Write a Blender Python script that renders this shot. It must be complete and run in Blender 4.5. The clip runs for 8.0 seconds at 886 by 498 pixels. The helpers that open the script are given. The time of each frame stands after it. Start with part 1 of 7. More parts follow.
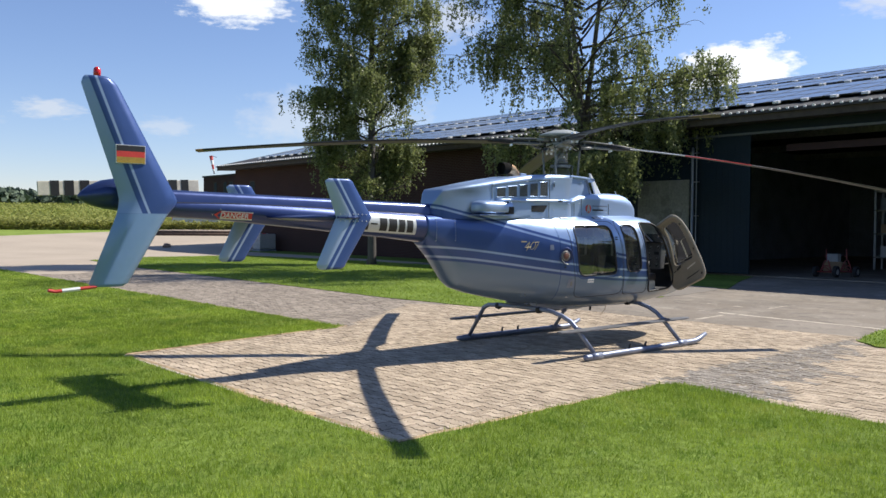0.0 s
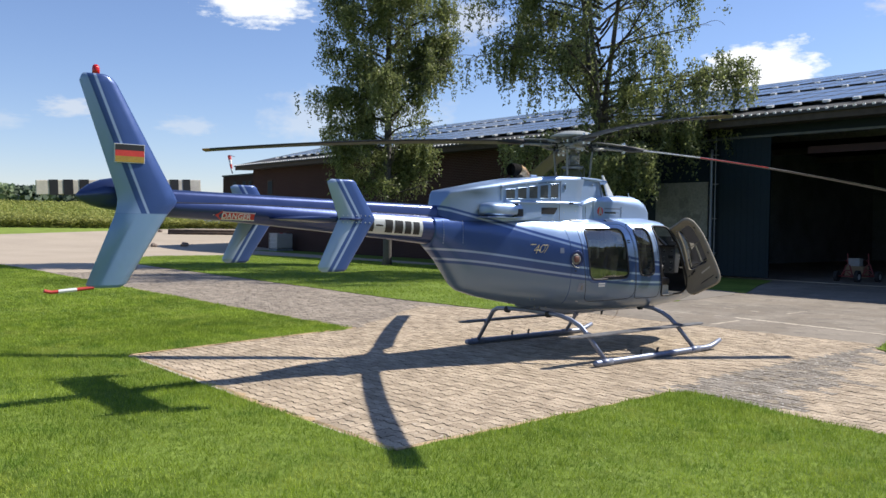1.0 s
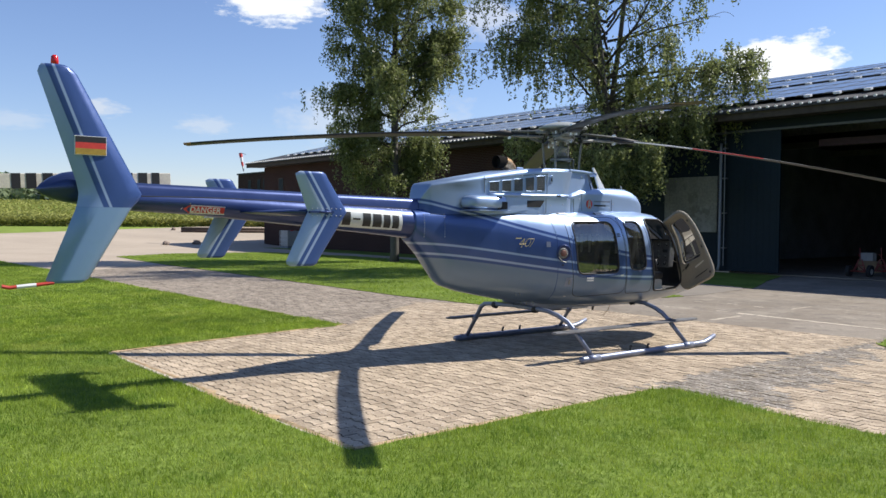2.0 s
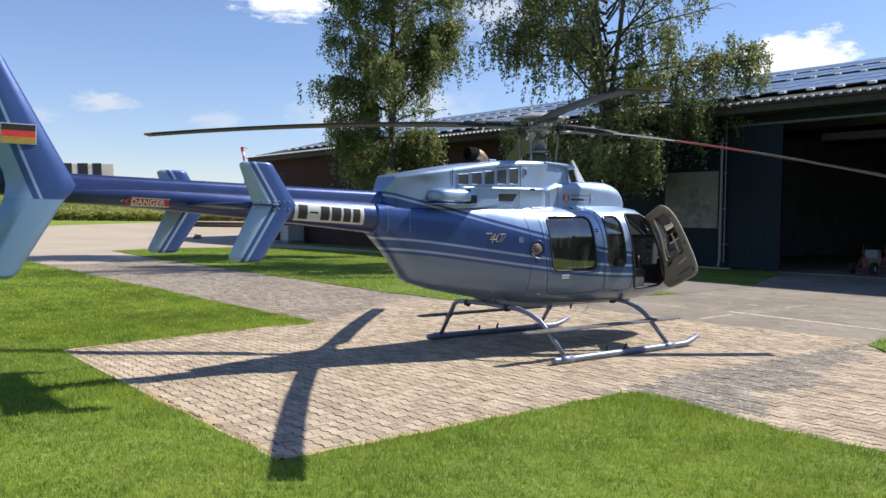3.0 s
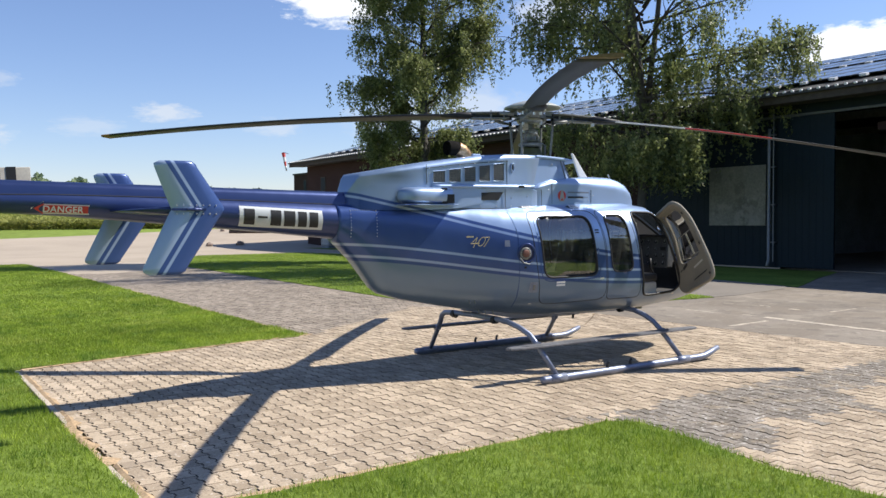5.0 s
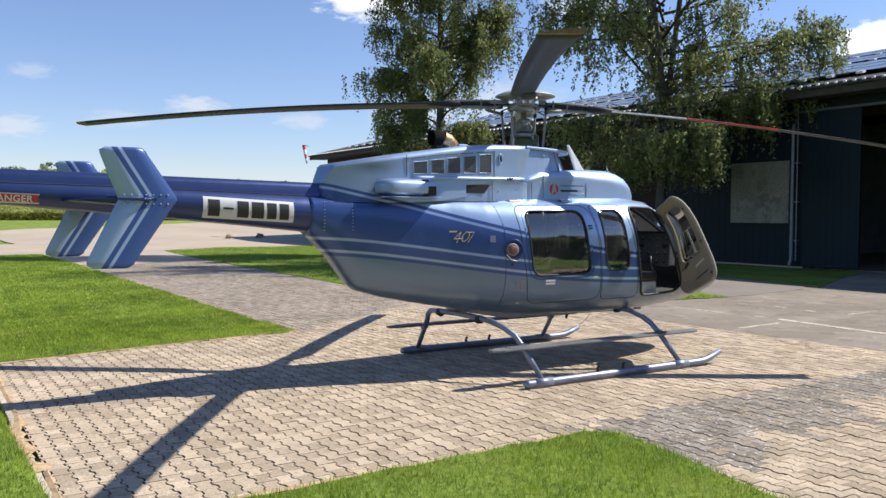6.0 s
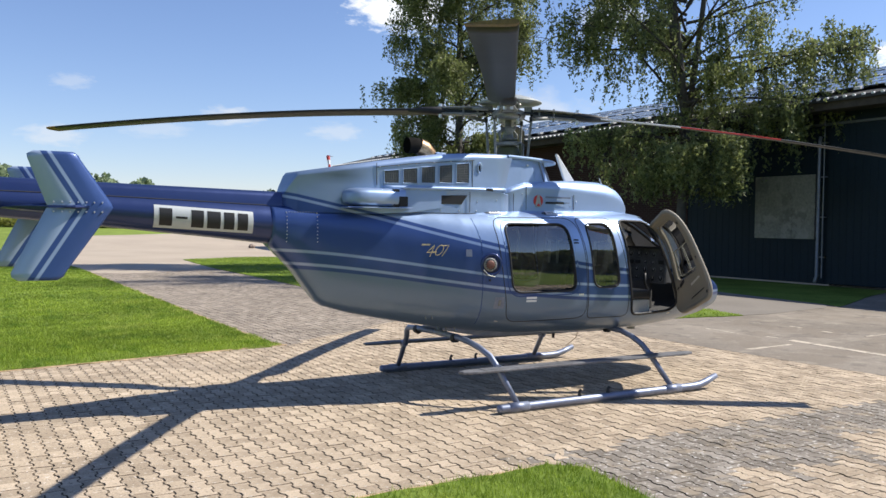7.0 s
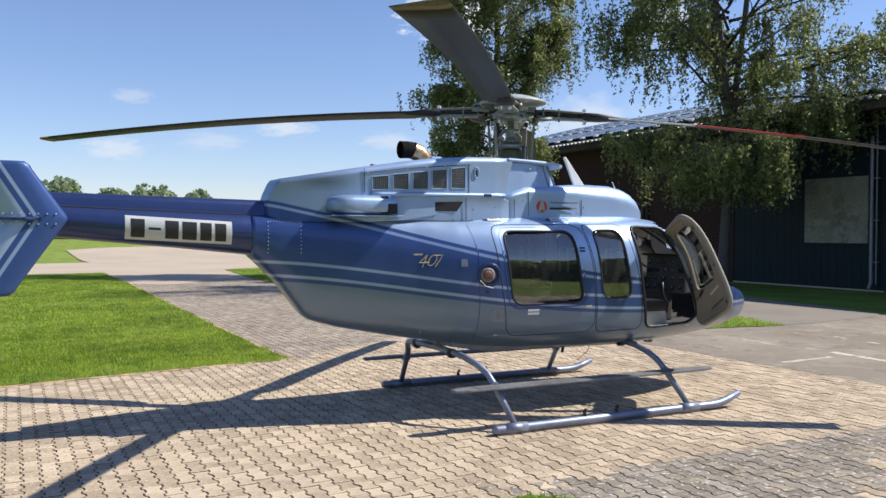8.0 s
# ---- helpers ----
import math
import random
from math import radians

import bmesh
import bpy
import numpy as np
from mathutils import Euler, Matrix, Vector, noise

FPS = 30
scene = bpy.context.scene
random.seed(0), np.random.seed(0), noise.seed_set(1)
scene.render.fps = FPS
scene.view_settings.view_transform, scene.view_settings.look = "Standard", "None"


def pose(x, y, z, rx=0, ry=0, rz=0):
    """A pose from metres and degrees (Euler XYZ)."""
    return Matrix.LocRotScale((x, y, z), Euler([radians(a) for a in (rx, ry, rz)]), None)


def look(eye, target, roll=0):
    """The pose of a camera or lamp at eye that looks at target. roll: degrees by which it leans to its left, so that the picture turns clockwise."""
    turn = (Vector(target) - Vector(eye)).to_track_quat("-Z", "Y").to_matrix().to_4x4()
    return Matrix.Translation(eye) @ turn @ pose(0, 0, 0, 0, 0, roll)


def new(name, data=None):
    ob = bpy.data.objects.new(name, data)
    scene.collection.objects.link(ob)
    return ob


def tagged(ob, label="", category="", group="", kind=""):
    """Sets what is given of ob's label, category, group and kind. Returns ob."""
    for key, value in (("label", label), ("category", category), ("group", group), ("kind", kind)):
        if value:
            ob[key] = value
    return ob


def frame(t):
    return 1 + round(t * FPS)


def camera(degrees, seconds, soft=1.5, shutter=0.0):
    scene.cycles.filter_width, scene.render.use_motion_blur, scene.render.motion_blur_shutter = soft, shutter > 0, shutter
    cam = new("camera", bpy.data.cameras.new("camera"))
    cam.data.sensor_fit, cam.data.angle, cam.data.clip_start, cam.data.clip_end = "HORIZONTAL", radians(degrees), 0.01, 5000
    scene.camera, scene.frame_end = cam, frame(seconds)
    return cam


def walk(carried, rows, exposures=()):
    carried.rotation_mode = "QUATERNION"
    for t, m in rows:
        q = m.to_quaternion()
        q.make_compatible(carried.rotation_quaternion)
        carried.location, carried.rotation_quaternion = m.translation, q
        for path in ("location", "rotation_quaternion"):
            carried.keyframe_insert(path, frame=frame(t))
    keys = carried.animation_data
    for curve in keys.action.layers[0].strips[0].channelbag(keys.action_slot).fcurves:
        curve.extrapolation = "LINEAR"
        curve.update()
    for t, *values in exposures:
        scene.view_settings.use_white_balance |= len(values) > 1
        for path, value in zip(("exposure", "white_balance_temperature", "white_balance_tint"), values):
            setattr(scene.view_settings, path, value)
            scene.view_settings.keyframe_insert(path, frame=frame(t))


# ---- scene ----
cam = camera(55.3, 8.0)
PATH = [
    (0, (0.531, -0.145, 1.801), (0.411, 1.851, 1.744), 0.4),
    (0.5, (0.609, -0.02, 1.813), (0.465, 1.974, 1.763), 0.7),
    (1, (0.669, 0.056, 1.819), (0.504, 2.049, 1.763), 0.8),
    (1.5, (0.875, 0.152, 1.795), (0.68, 2.141, 1.734), 0.6),
    (3, (1.586, 0.854, 1.769), (1.356, 2.839, 1.695), 0.7),
    (3.5, (1.866, 1.131, 1.766), (1.574, 3.108, 1.675), 0.7),
    (4, (2.062, 1.389, 1.764), (1.727, 3.358, 1.673), 0.2),
    (4.5, (2.191, 1.759, 1.774), (1.852, 3.729, 1.709), -0.4),
    (6, (2.731, 2.678, 1.761), (2.306, 4.631, 1.679), 0.2),
    (6.5, (2.926, 3.001, 1.778), (2.487, 4.951, 1.714), 0.2),
    (7, (3.197, 3.308, 1.77), (2.699, 5.244, 1.715), 0.8),
    (7.5, (3.406, 3.626, 1.767), (2.84, 5.543, 1.716), 0.8),
    (8, (3.607, 3.946, 1.782), (2.989, 5.848, 1.744), 0.2),
]
walk(cam, [(t, look(eye, target, roll)) for t, eye, target, roll in PATH], ((0.0, 0.39), (2.0, 0.40), (3.5, 0.46), (8.0, 0.46)))

# ---- world and sun ----
SUN_ELEVATION, SUN_AZIMUTH = 45.5, 64.8   # degrees up; degrees clockwise from +y
world = bpy.data.worlds.new("sky")
scene.world = world
world.use_nodes = True
wn = world.node_tree
sky = wn.nodes.new("ShaderNodeTexSky")
sky.sky_type = "NISHITA"
sky.sun_disc = False
sky.sun_elevation, sky.sun_rotation = radians(SUN_ELEVATION), radians(SUN_AZIMUTH)
sky.air_density, sky.dust_density, sky.ozone_density = 1.0, 0.1, 5.0
wn.nodes["Background"].inputs["Strength"].default_value = 0.103
tone = wn.nodes.new("ShaderNodeMix")
tone.data_type, tone.blend_type = "RGBA", "MULTIPLY"
tone.inputs["Factor"].default_value = 1.0
tone.inputs["B"].default_value = (1.05, 0.97, 1.06, 1)
wn.links.new(sky.outputs[0], tone.inputs["A"])
wn.links.new(tone.outputs["Result"], wn.nodes["Background"].inputs["Color"])
sun = new("sun", bpy.data.lights.new("sun", "SUN"))
sun.data.energy, sun.data.angle, sun.data.color = 5.0, radians(0.53), (1.0, 0.95, 0.87)
_az, _el = radians(SUN_AZIMUTH), radians(SUN_ELEVATION)
sun.matrix_world = look((math.sin(_az) * math.cos(_el) * 60, math.cos(_az) * math.cos(_el) * 60, math.sin(_el) * 60), (0, 0, 0))


# ---- materials ----
def mat(name, color, rough=0.6, metal=0.0, var=0.12, scale=6.0, fine=60.0, bump=0.0, tint=None, island=0.0, spec=0.5, coat=0.0, objrand=0.0, specks=None):
    """A surface with variation at two scales: broad stains and fine grain, in metres of the object's own space."""
    m = bpy.data.materials.new(name)
    m.use_nodes = True
    nt = m.node_tree
    p = nt.nodes["Principled BSDF"]
    p.inputs["Roughness"].default_value, p.inputs["Metallic"].default_value = rough, metal
    p.inputs["Specular IOR Level"].default_value = spec
    p.inputs["Coat Weight"].default_value, p.inputs["Coat Roughness"].default_value = coat, 0.05
    co = nt.nodes.new("ShaderNodeTexCoord")
    big, small = nt.nodes.new("ShaderNodeTexNoise"), nt.nodes.new("ShaderNodeTexNoise")
    big.inputs["Scale"].default_value, small.inputs["Scale"].default_value = scale, fine
    big.inputs["Detail"].default_value, small.inputs["Detail"].default_value = 4, 3
    add = nt.nodes.new("ShaderNodeMath")
    add.operation = "ADD"
    for n in (big, small):
        nt.links.new(co.outputs["Object"], n.inputs["Vector"])
    nt.links.new(big.outputs[0], add.inputs[0])
    nt.links.new(small.outputs[0], add.inputs[1])
    last = add.outputs[0]
    lo, hi = 0.72, 1.28
    for flag, node, socket in ((island, "ShaderNodeNewGeometry", "Random Per Island"), (objrand, "ShaderNodeObjectInfo", "Random")):
        if flag:
            g = nt.nodes.new(node)
            mul = nt.nodes.new("ShaderNodeMath")
            mul.operation = "MULTIPLY_ADD"
            mul.inputs[1].default_value = flag
            nt.links.new(g.outputs[socket], mul.inputs[0])
            nt.links.new(last, mul.inputs[2])
            last = mul.outputs[0]
            lo, hi = lo + flag * 0.1, hi + flag * 0.9
    r = nt.nodes.new("ShaderNodeMapRange")
    r.inputs["From Min"].default_value, r.inputs["From Max"].default_value = lo, hi
    nt.links.new(last, r.inputs["Value"])
    mix = nt.nodes.new("ShaderNodeMix")
    mix.data_type = "RGBA"
    c = Vector(color)
    a = c * (1 - var)
    b = Vector(tint) if tint else c * (1 + var)
    mix.inputs["A"].default_value, mix.inputs["B"].default_value = (*a, 1), (*b, 1)
    nt.links.new(r.outputs[0], mix.inputs["Factor"])
    colour = mix.outputs["Result"]
    for tone, size, least, amount in specks or ():
        # small blotches of lime, dirt or moss
        n = nt.nodes.new("ShaderNodeTexNoise")
        n.inputs["Scale"].default_value, n.inputs["Detail"].default_value, n.inputs["Roughness"].default_value = size, 5, 0.65
        nt.links.new(co.outputs["Object"], n.inputs["Vector"])
        cut, over = nt.nodes.new("ShaderNodeMapRange"), nt.nodes.new("ShaderNodeMix")
        cut.inputs["From Min"].default_value, cut.inputs["From Max"].default_value = least, least + 0.05
        cut.inputs["To Max"].default_value = amount
        nt.links.new(n.outputs[0], cut.inputs["Value"])
        over.data_type = "RGBA"
        over.inputs["B"].default_value = (*tone, 1)
        nt.links.new(cut.outputs[0], over.inputs["Factor"])
        nt.links.new(colour, over.inputs["A"])
        colour = over.outputs["Result"]
    nt.links.new(colour, p.inputs["Base Color"])
    if bump:
        bp = nt.nodes.new("ShaderNodeBump")
        bp.inputs["Strength"].default_value, bp.inputs["Distance"].default_value = 0.6, bump
        nt.links.new(small.outputs[0], bp.inputs["Height"])
        nt.links.new(bp.outputs[0], p.inputs["Normal"])
    return m


def glass_mat(name, color, rough=0.02, ior=1.75, haze=0.0):
    """Thin tinted pane: part clear, part glossy; haze scatters light like fine scratches."""
    m = bpy.data.materials.new(name)
    m.use_nodes = True
    nt = m.node_tree
    for n in list(nt.nodes):
        if n.type == "BSDF_PRINCIPLED":
            nt.nodes.remove(n)
    out = nt.nodes["Material Output"]
    tr, gl, mx, fr = (nt.nodes.new(k) for k in ("ShaderNodeBsdfTransparent", "ShaderNodeBsdfGlossy", "ShaderNodeMixShader", "ShaderNodeFresnel"))
    tr.inputs[0].default_value = (*color, 1)
    gl.inputs["Roughness"].default_value = rough
    fr.inputs["IOR"].default_value = ior
    nt.links.new(fr.outputs[0], mx.inputs[0])
    film_in, scatter, share = (nt.nodes.new(k) for k in ("ShaderNodeBsdfDiffuse", "ShaderNodeBsdfTranslucent", "ShaderNodeMixShader"))
    dull = nt.nodes.new("ShaderNodeMixShader")
    share.inputs[0].default_value, dull.inputs[0].default_value = 0.5, haze
    nt.links.new(film_in.outputs[0], share.inputs[1])
    nt.links.new(scatter.outputs[0], share.inputs[2])
    nt.links.new(tr.outputs[0], dull.inputs[1])
    nt.links.new(share.outputs[0], dull.inputs[2])
    nt.links.new(dull.outputs[0], mx.inputs[1])
    nt.links.new(gl.outputs[0], mx.inputs[2])
    nt.links.new(mx.outputs[0], out.inputs[0])
    return m


M_GRASS = mat("grass", (0.172, 0.308, 0.030), 0.5, var=0.48, scale=0.55, fine=3.0, island=0.45, tint=(0.44, 0.55, 0.066), spec=0.28, specks=(((0.46, 0.50, 0.10), 0.9, 0.55, 0.45), ((0.085, 0.20, 0.018), 1.7, 0.56, 0.5), ((0.11, 0.21, 0.022), 6.0, 0.56, 0.45), ((0.48, 0.53, 0.13), 7.5, 0.58, 0.4)))
M_SOIL = mat("lawn_soil", (0.135, 0.205, 0.032), 0.95, var=0.35, scale=0.7, fine=14, bump=0.02, spec=0.1, tint=(0.21, 0.285, 0.055))
TAN_SPECKS = (((0.29, 0.235, 0.175), 1.4, 0.55, 0.35), ((0.20, 0.165, 0.125), 26, 0.575, 0.7), ((0.66, 0.59, 0.49), 21, 0.60, 0.75))
M_TAN = mat("tan_paver", (0.43, 0.335, 0.23), 0.9, var=0.33, scale=0.9, fine=55, bump=0.008, island=0.7, spec=0.25, tint=(0.60, 0.48, 0.345), specks=TAN_SPECKS)
M_TANP = mat("tan_paver_single", (0.43, 0.335, 0.23), 0.9, var=0.33, scale=14, fine=70, bump=0.008, objrand=0.7, spec=0.25, tint=(0.60, 0.48, 0.345), specks=TAN_SPECKS)
M_GREY = mat("grey_paver", (0.305, 0.255, 0.20), 0.9, var=0.4, scale=0.8, fine=45, bump=0.004, island=0.6, spec=0.25, specks=(((0.55, 0.5, 0.43), 12, 0.60, 0.6), ((0.14, 0.115, 0.09), 7, 0.56, 0.6)))
M_JOINT = mat("joint_sand", (0.085, 0.070, 0.052), 0.95, var=0.4, scale=2.5, fine=80, bump=0.004, spec=0.1, specks=(((0.27, 0.215, 0.15), 11, 0.49, 0.8),))
M_ASPHALT = mat("worn_asphalt", (0.255, 0.22, 0.178), 0.9, var=0.3, scale=0.4, fine=60, bump=0.008, spec=0.2, specks=(((0.20, 0.165, 0.125), 0.7, 0.50, 0.45), ((0.155, 0.135, 0.112), 1.9, 0.55, 0.55), ((0.36, 0.315, 0.25), 1.2, 0.57, 0.5), ((0.46, 0.41, 0.34), 5, 0.62, 0.55)))
M_MARKING = mat("worn_white_line", (0.50, 0.43, 0.34), 0.9, var=0.25, scale=2.0, fine=30, spec=0.2, specks=(((0.27, 0.235, 0.19), 9, 0.52, 0.8),))
M_STRIP_ASPHALT = mat("smooth_asphalt", (0.225, 0.20, 0.17), 0.9, var=0.15, scale=0.6, fine=50, bump=0.004, spec=0.2)
M_CONCRETE = mat("apron_concrete", (0.42, 0.35, 0.27), 0.9, var=0.12, scale=0.25, fine=20, spec=0.2)
M_FIELD = mat("field_ground", (0.19, 0.25, 0.05), 0.95, var=0.25, scale=0.05, fine=1.5, spec=0.1)
# brick toned well below its own colour to carry the wall's shade
M_BRICK = mat("shaded_brick", (0.047, 0.021, 0.018), 0.95, var=0.3, scale=0.5, fine=14, spec=0.15)
# near-black teal: the shade on the hangar front is put into the base colour
M_TEAL = mat("shaded_teal", (0.0045, 0.014, 0.021), 0.6, var=0.2, scale=0.6, fine=20, spec=0.25)
M_BOARD = mat("beige_board", (0.20, 0.195, 0.16), 0.7, var=0.25, scale=0.9, fine=12, specks=(((0.10, 0.095, 0.075), 1.1, 0.53, 0.55), ((0.30, 0.29, 0.25), 1.7, 0.58, 0.5)))
M_ZINC = mat("zinc", (0.55, 0.56, 0.57), 0.4, 0.8, var=0.15, scale=3, fine=40)
M_ROOF = mat("fibre_cement_roof", (0.045, 0.045, 0.046), 0.85, var=0.25, scale=0.7, fine=10)
M_PANEL = mat("solar_cell", (0.10, 0.108, 0.12), 0.16, 0.0, var=0.15, scale=2, fine=20)
M_ALU = mat("aluminium", (0.7, 0.71, 0.73), 0.35, 0.9, var=0.08, scale=4, fine=50)
M_DARK = mat("dark_interior", (0.17, 0.2, 0.23), 0.85, var=0.3, scale=1, fine=10)
M_BARK = mat("birch_bark", (0.19, 0.18, 0.16), 0.85, var=0.5, scale=5, fine=30, bump=0.01, tint=(0.07, 0.06, 0.055))
M_TWIG = mat("dark_branch", (0.06, 0.05, 0.042), 0.9, var=0.3, scale=5, fine=30)
M_LEAF = mat("birch_leaf", (0.115, 0.165, 0.058), 0.42, var=0.55, scale=0.5, fine=5, island=0.9, tint=(0.34, 0.375, 0.14), spec=0.4)

M_CORN = mat("maize_leaf", (0.24, 0.27, 0.06), 0.75, var=0.25, scale=0.1, fine=1, island=0.4, tint=(0.40, 0.39, 0.12), spec=0.2)
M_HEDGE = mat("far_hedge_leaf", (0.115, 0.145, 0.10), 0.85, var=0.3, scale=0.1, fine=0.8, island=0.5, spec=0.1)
# pale leaf tone: distance haze is put into the colour
M_FARLEAF = mat("hazed_leaf", (0.27, 0.33, 0.19), 0.85, var=0.3, scale=0.1, fine=0.8, island=0.5, spec=0.1)



def let_through(m, amount):
    """Thin leaves let some light through."""
    nt = m.node_tree
    thin, share = nt.nodes.new("ShaderNodeBsdfTranslucent"), nt.nodes.new("ShaderNodeMixShader")
    share.inputs[0].default_value = amount
    nt.links.new(nt.nodes["Principled BSDF"].inputs["Base Color"].links[0].from_socket, thin.inputs["Color"])
    nt.links.new(nt.nodes["Principled BSDF"].outputs[0], share.inputs[1])
    nt.links.new(thin.outputs[0], share.inputs[2])
    nt.links.new(share.outputs[0], nt.nodes["Material Output"].inputs[0])


for m, amount in ((M_LEAF, 0.5), (M_FARLEAF, 0.45), (M_GRASS, 0.38), (M_CORN, 0.3)):
    let_through(m, amount)

# courses of brick
nt = M_BRICK.node_tree
co, sep, flat, courses, over = (nt.nodes.new(k) for k in ("ShaderNodeTexCoord", "ShaderNodeSeparateXYZ", "ShaderNodeCombineXYZ", "ShaderNodeTexBrick", "ShaderNodeMix"))
nt.links.new(co.outputs["Object"], sep.inputs[0])
nt.links.new(sep.outputs["X"], flat.inputs["X"])
nt.links.new(sep.outputs["Z"], flat.inputs["Y"])
nt.links.new(flat.outputs[0], courses.inputs["Vector"])
for key, value in (("Scale", 1.0), ("Brick Width", 0.25), ("Row Height", 0.083), ("Mortar Size", 0.012), ("Mortar Smooth", 0.1)):
    courses.inputs[key].default_value = value
over.data_type = "RGBA"
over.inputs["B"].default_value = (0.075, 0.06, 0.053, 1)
nt.links.new(courses.outputs["Fac"], over.inputs["Factor"])
nt.links.new(nt.nodes["Principled BSDF"].inputs["Base Color"].links[0].from_socket, over.inputs["A"])
nt.links.new(over.outputs["Result"], nt.nodes["Principled BSDF"].inputs["Base Color"])

# ---- helpers of this scene ----
SITE = pose(0, 0, 0, 0, 0, -45)   # u along the hangar, n towards it


def mesh_of(bm, name):
    me = bpy.data.meshes.new(name)
    bm.normal_update()
    bm.to_mesh(me)
    bm.free()
    return me


def part(name, bm, material, parent=None, label="", smooth=False):
    """Links a bmesh as one mesh object under a thing or a part."""
    me = mesh_of(bm, name)
    me.materials.append(material)
    if smooth:
        for p in me.polygons:
            p.use_smooth = True
    ob = new(name, me)
    if parent:
        ob.parent = parent
    if label:
        ob["label"] = label
    return ob


def soup(name, verts, faces, material, parent=None, smooth=False):
    """One mesh from arrays: verts (n, 3), faces (m, k) all of k corners."""
    me = bpy.data.meshes.new(name)
    verts, faces = np.asarray(verts, np.float32), np.asarray(faces, np.int32)
    k = faces.shape[1]
    me.vertices.add(len(verts))
    me.vertices.foreach_set("co", verts.ravel())
    me.loops.add(faces.size)
    me.loops.foreach_set("vertex_index", faces.ravel())
    me.polygons.add(len(faces))
    me.polygons.foreach_set("loop_start", np.arange(0, faces.size, k, dtype=np.int32))
    me.update(calc_edges=True)
    me.materials.append(material)
    me.polygons.foreach_set("use_smooth", np.full(len(faces), bool(smooth)))
    ob = new(name, me)
    if parent:
        ob.parent = parent
    return ob


def thing(name, m, label, category, group="", kind=""):
    ob = new(name)
    ob.matrix_world = m
    return tagged(ob, label, category, group, kind)


def box(bm, x0, x1, y0, y1, z0, z1, bevel=0.0):
    vs = [bm.verts.new((x, y, z)) for x in (x0, x1) for y in (y0, y1) for z in (z0, z1)]
    fs = [bm.faces.new([vs[i] for i in q]) for q in ((0, 1, 3, 2), (4, 6, 7, 5), (0, 4, 5, 1), (2, 3, 7, 6), (0, 2, 6, 4), (1, 5, 7, 3))]
    if bevel:
        es = list({e for f in fs for e in f.edges})
        bmesh.ops.bevel(bm, geom=es, offset=bevel, segments=2, affect="EDGES", profile=0.6)
    return bm


def boxed(x0, x1, y0, y1, z0, z1, bevel=0.0):
    return box(bmesh.new(), x0, x1, y0, y1, z0, z1, bevel)


def tube(points, radii, sides=10, caps=True, bm=None):
    """A round bar along points, with a radius for each."""
    bm = bm or bmesh.new()
    pts = [Vector(p) for p in points]
    if not hasattr(radii, "__len__"):
        radii = [radii] * len(pts)
    rings, ref = [], None
    for i, p in enumerate(pts):
        d = (pts[min(i + 1, len(pts) - 1)] - pts[max(i - 1, 0)]).normalized()
        if ref is None:
            ref = d.orthogonal().normalized()
        ref = (ref - d * ref.dot(d)).normalized()
        side = d.cross(ref)
        rings.append([bm.verts.new(p + (ref * math.cos(a) + side * math.sin(a)) * radii[i]) for a in (2 * math.pi * k / sides for k in range(sides))])
    for a, b in zip(rings, rings[1:]):
        for k in range(sides):
            bm.faces.new((a[k], a[(k + 1) % sides], b[(k + 1) % sides], b[k]))
    if caps:
        bm.faces.new(rings[0][::-1])
        bm.faces.new(rings[-1])
    return bm


def slab(poly, axis, t0, t1, bevel=0.0, bm=None):
    """A flat piece: polygon of (a, b) in the plane across axis (0, 1 or 2), from t0 to t1."""
    bm = bm or bmesh.new()
    def place(a, b, t):
        v = [a, b]
        v.insert(axis, t)
        return v
    lo, hi = ([bm.verts.new(place(a, b, t)) for a, b in poly] for t in (t0, t1))
    fs = [bm.faces.new(lo[::-1]), bm.faces.new(hi)]
    n = len(poly)
    for i in range(n):
        fs.append(bm.faces.new((lo[i], lo[(i + 1) % n], hi[(i + 1) % n], hi[i])))
    bmesh.ops.recalc_face_normals(bm, faces=fs)
    if bevel:
        es = list({e for f in fs[:2] for e in f.edges})
        bmesh.ops.bevel(bm, geom=es, offset=bevel, segments=2, affect="EDGES", profile=0.6)
    return bm


def lathe(profile, sides=24, bm=None, at=(0, 0, 0), m=None):
    """A turned piece about z from (radius, z) pairs."""
    bm = bm or bmesh.new()
    rings = []
    m = m or Matrix.Translation(at)
    for r, z in profile:
        rings.append([bm.verts.new(m @ Vector((r * math.cos(2 * math.pi * k / sides), r * math.sin(2 * math.pi * k / sides), z))) for k in range(sides)])
    for a, b in zip(rings, rings[1:]):
        for k in range(sides):
            bm.faces.new((a[k], a[(k + 1) % sides], b[(k + 1) % sides], b[k]))
    bm.faces.new(rings[0][::-1])
    bm.faces.new(rings[-1])
    return bm


def lerp_table(table, x):
    """Smooth values at x from rows (x, a, b, ...) in rising order."""
    rows = table
    if x <= rows[0][0]:
        return rows[0][1:]
    for r0, r1 in zip(rows, rows[1:]):
        if x <= r1[0]:
            f = (x - r0[0]) / (r1[0] - r0[0])
            return tuple(a + (b - a) * f for a, b in zip(r0[1:], r1[1:]))
    return rows[-1][1:]


# ---- ground ----
def smooth01(x):
    x = np.clip(x, 0.0, 1.0)
    return x * x * (3 - 2 * x)


def terrain(x, y):
    """Height of the land: level round the pad, rising gently to the fields beyond the apron."""
    u = (x - y) / 2 ** 0.5
    r = np.hypot(x, y)
    return smooth01((-u - 34) / 14) * (1.35 * smooth01((r - 55) / 31) + 3.9 * smooth01((r - 80) / 130))


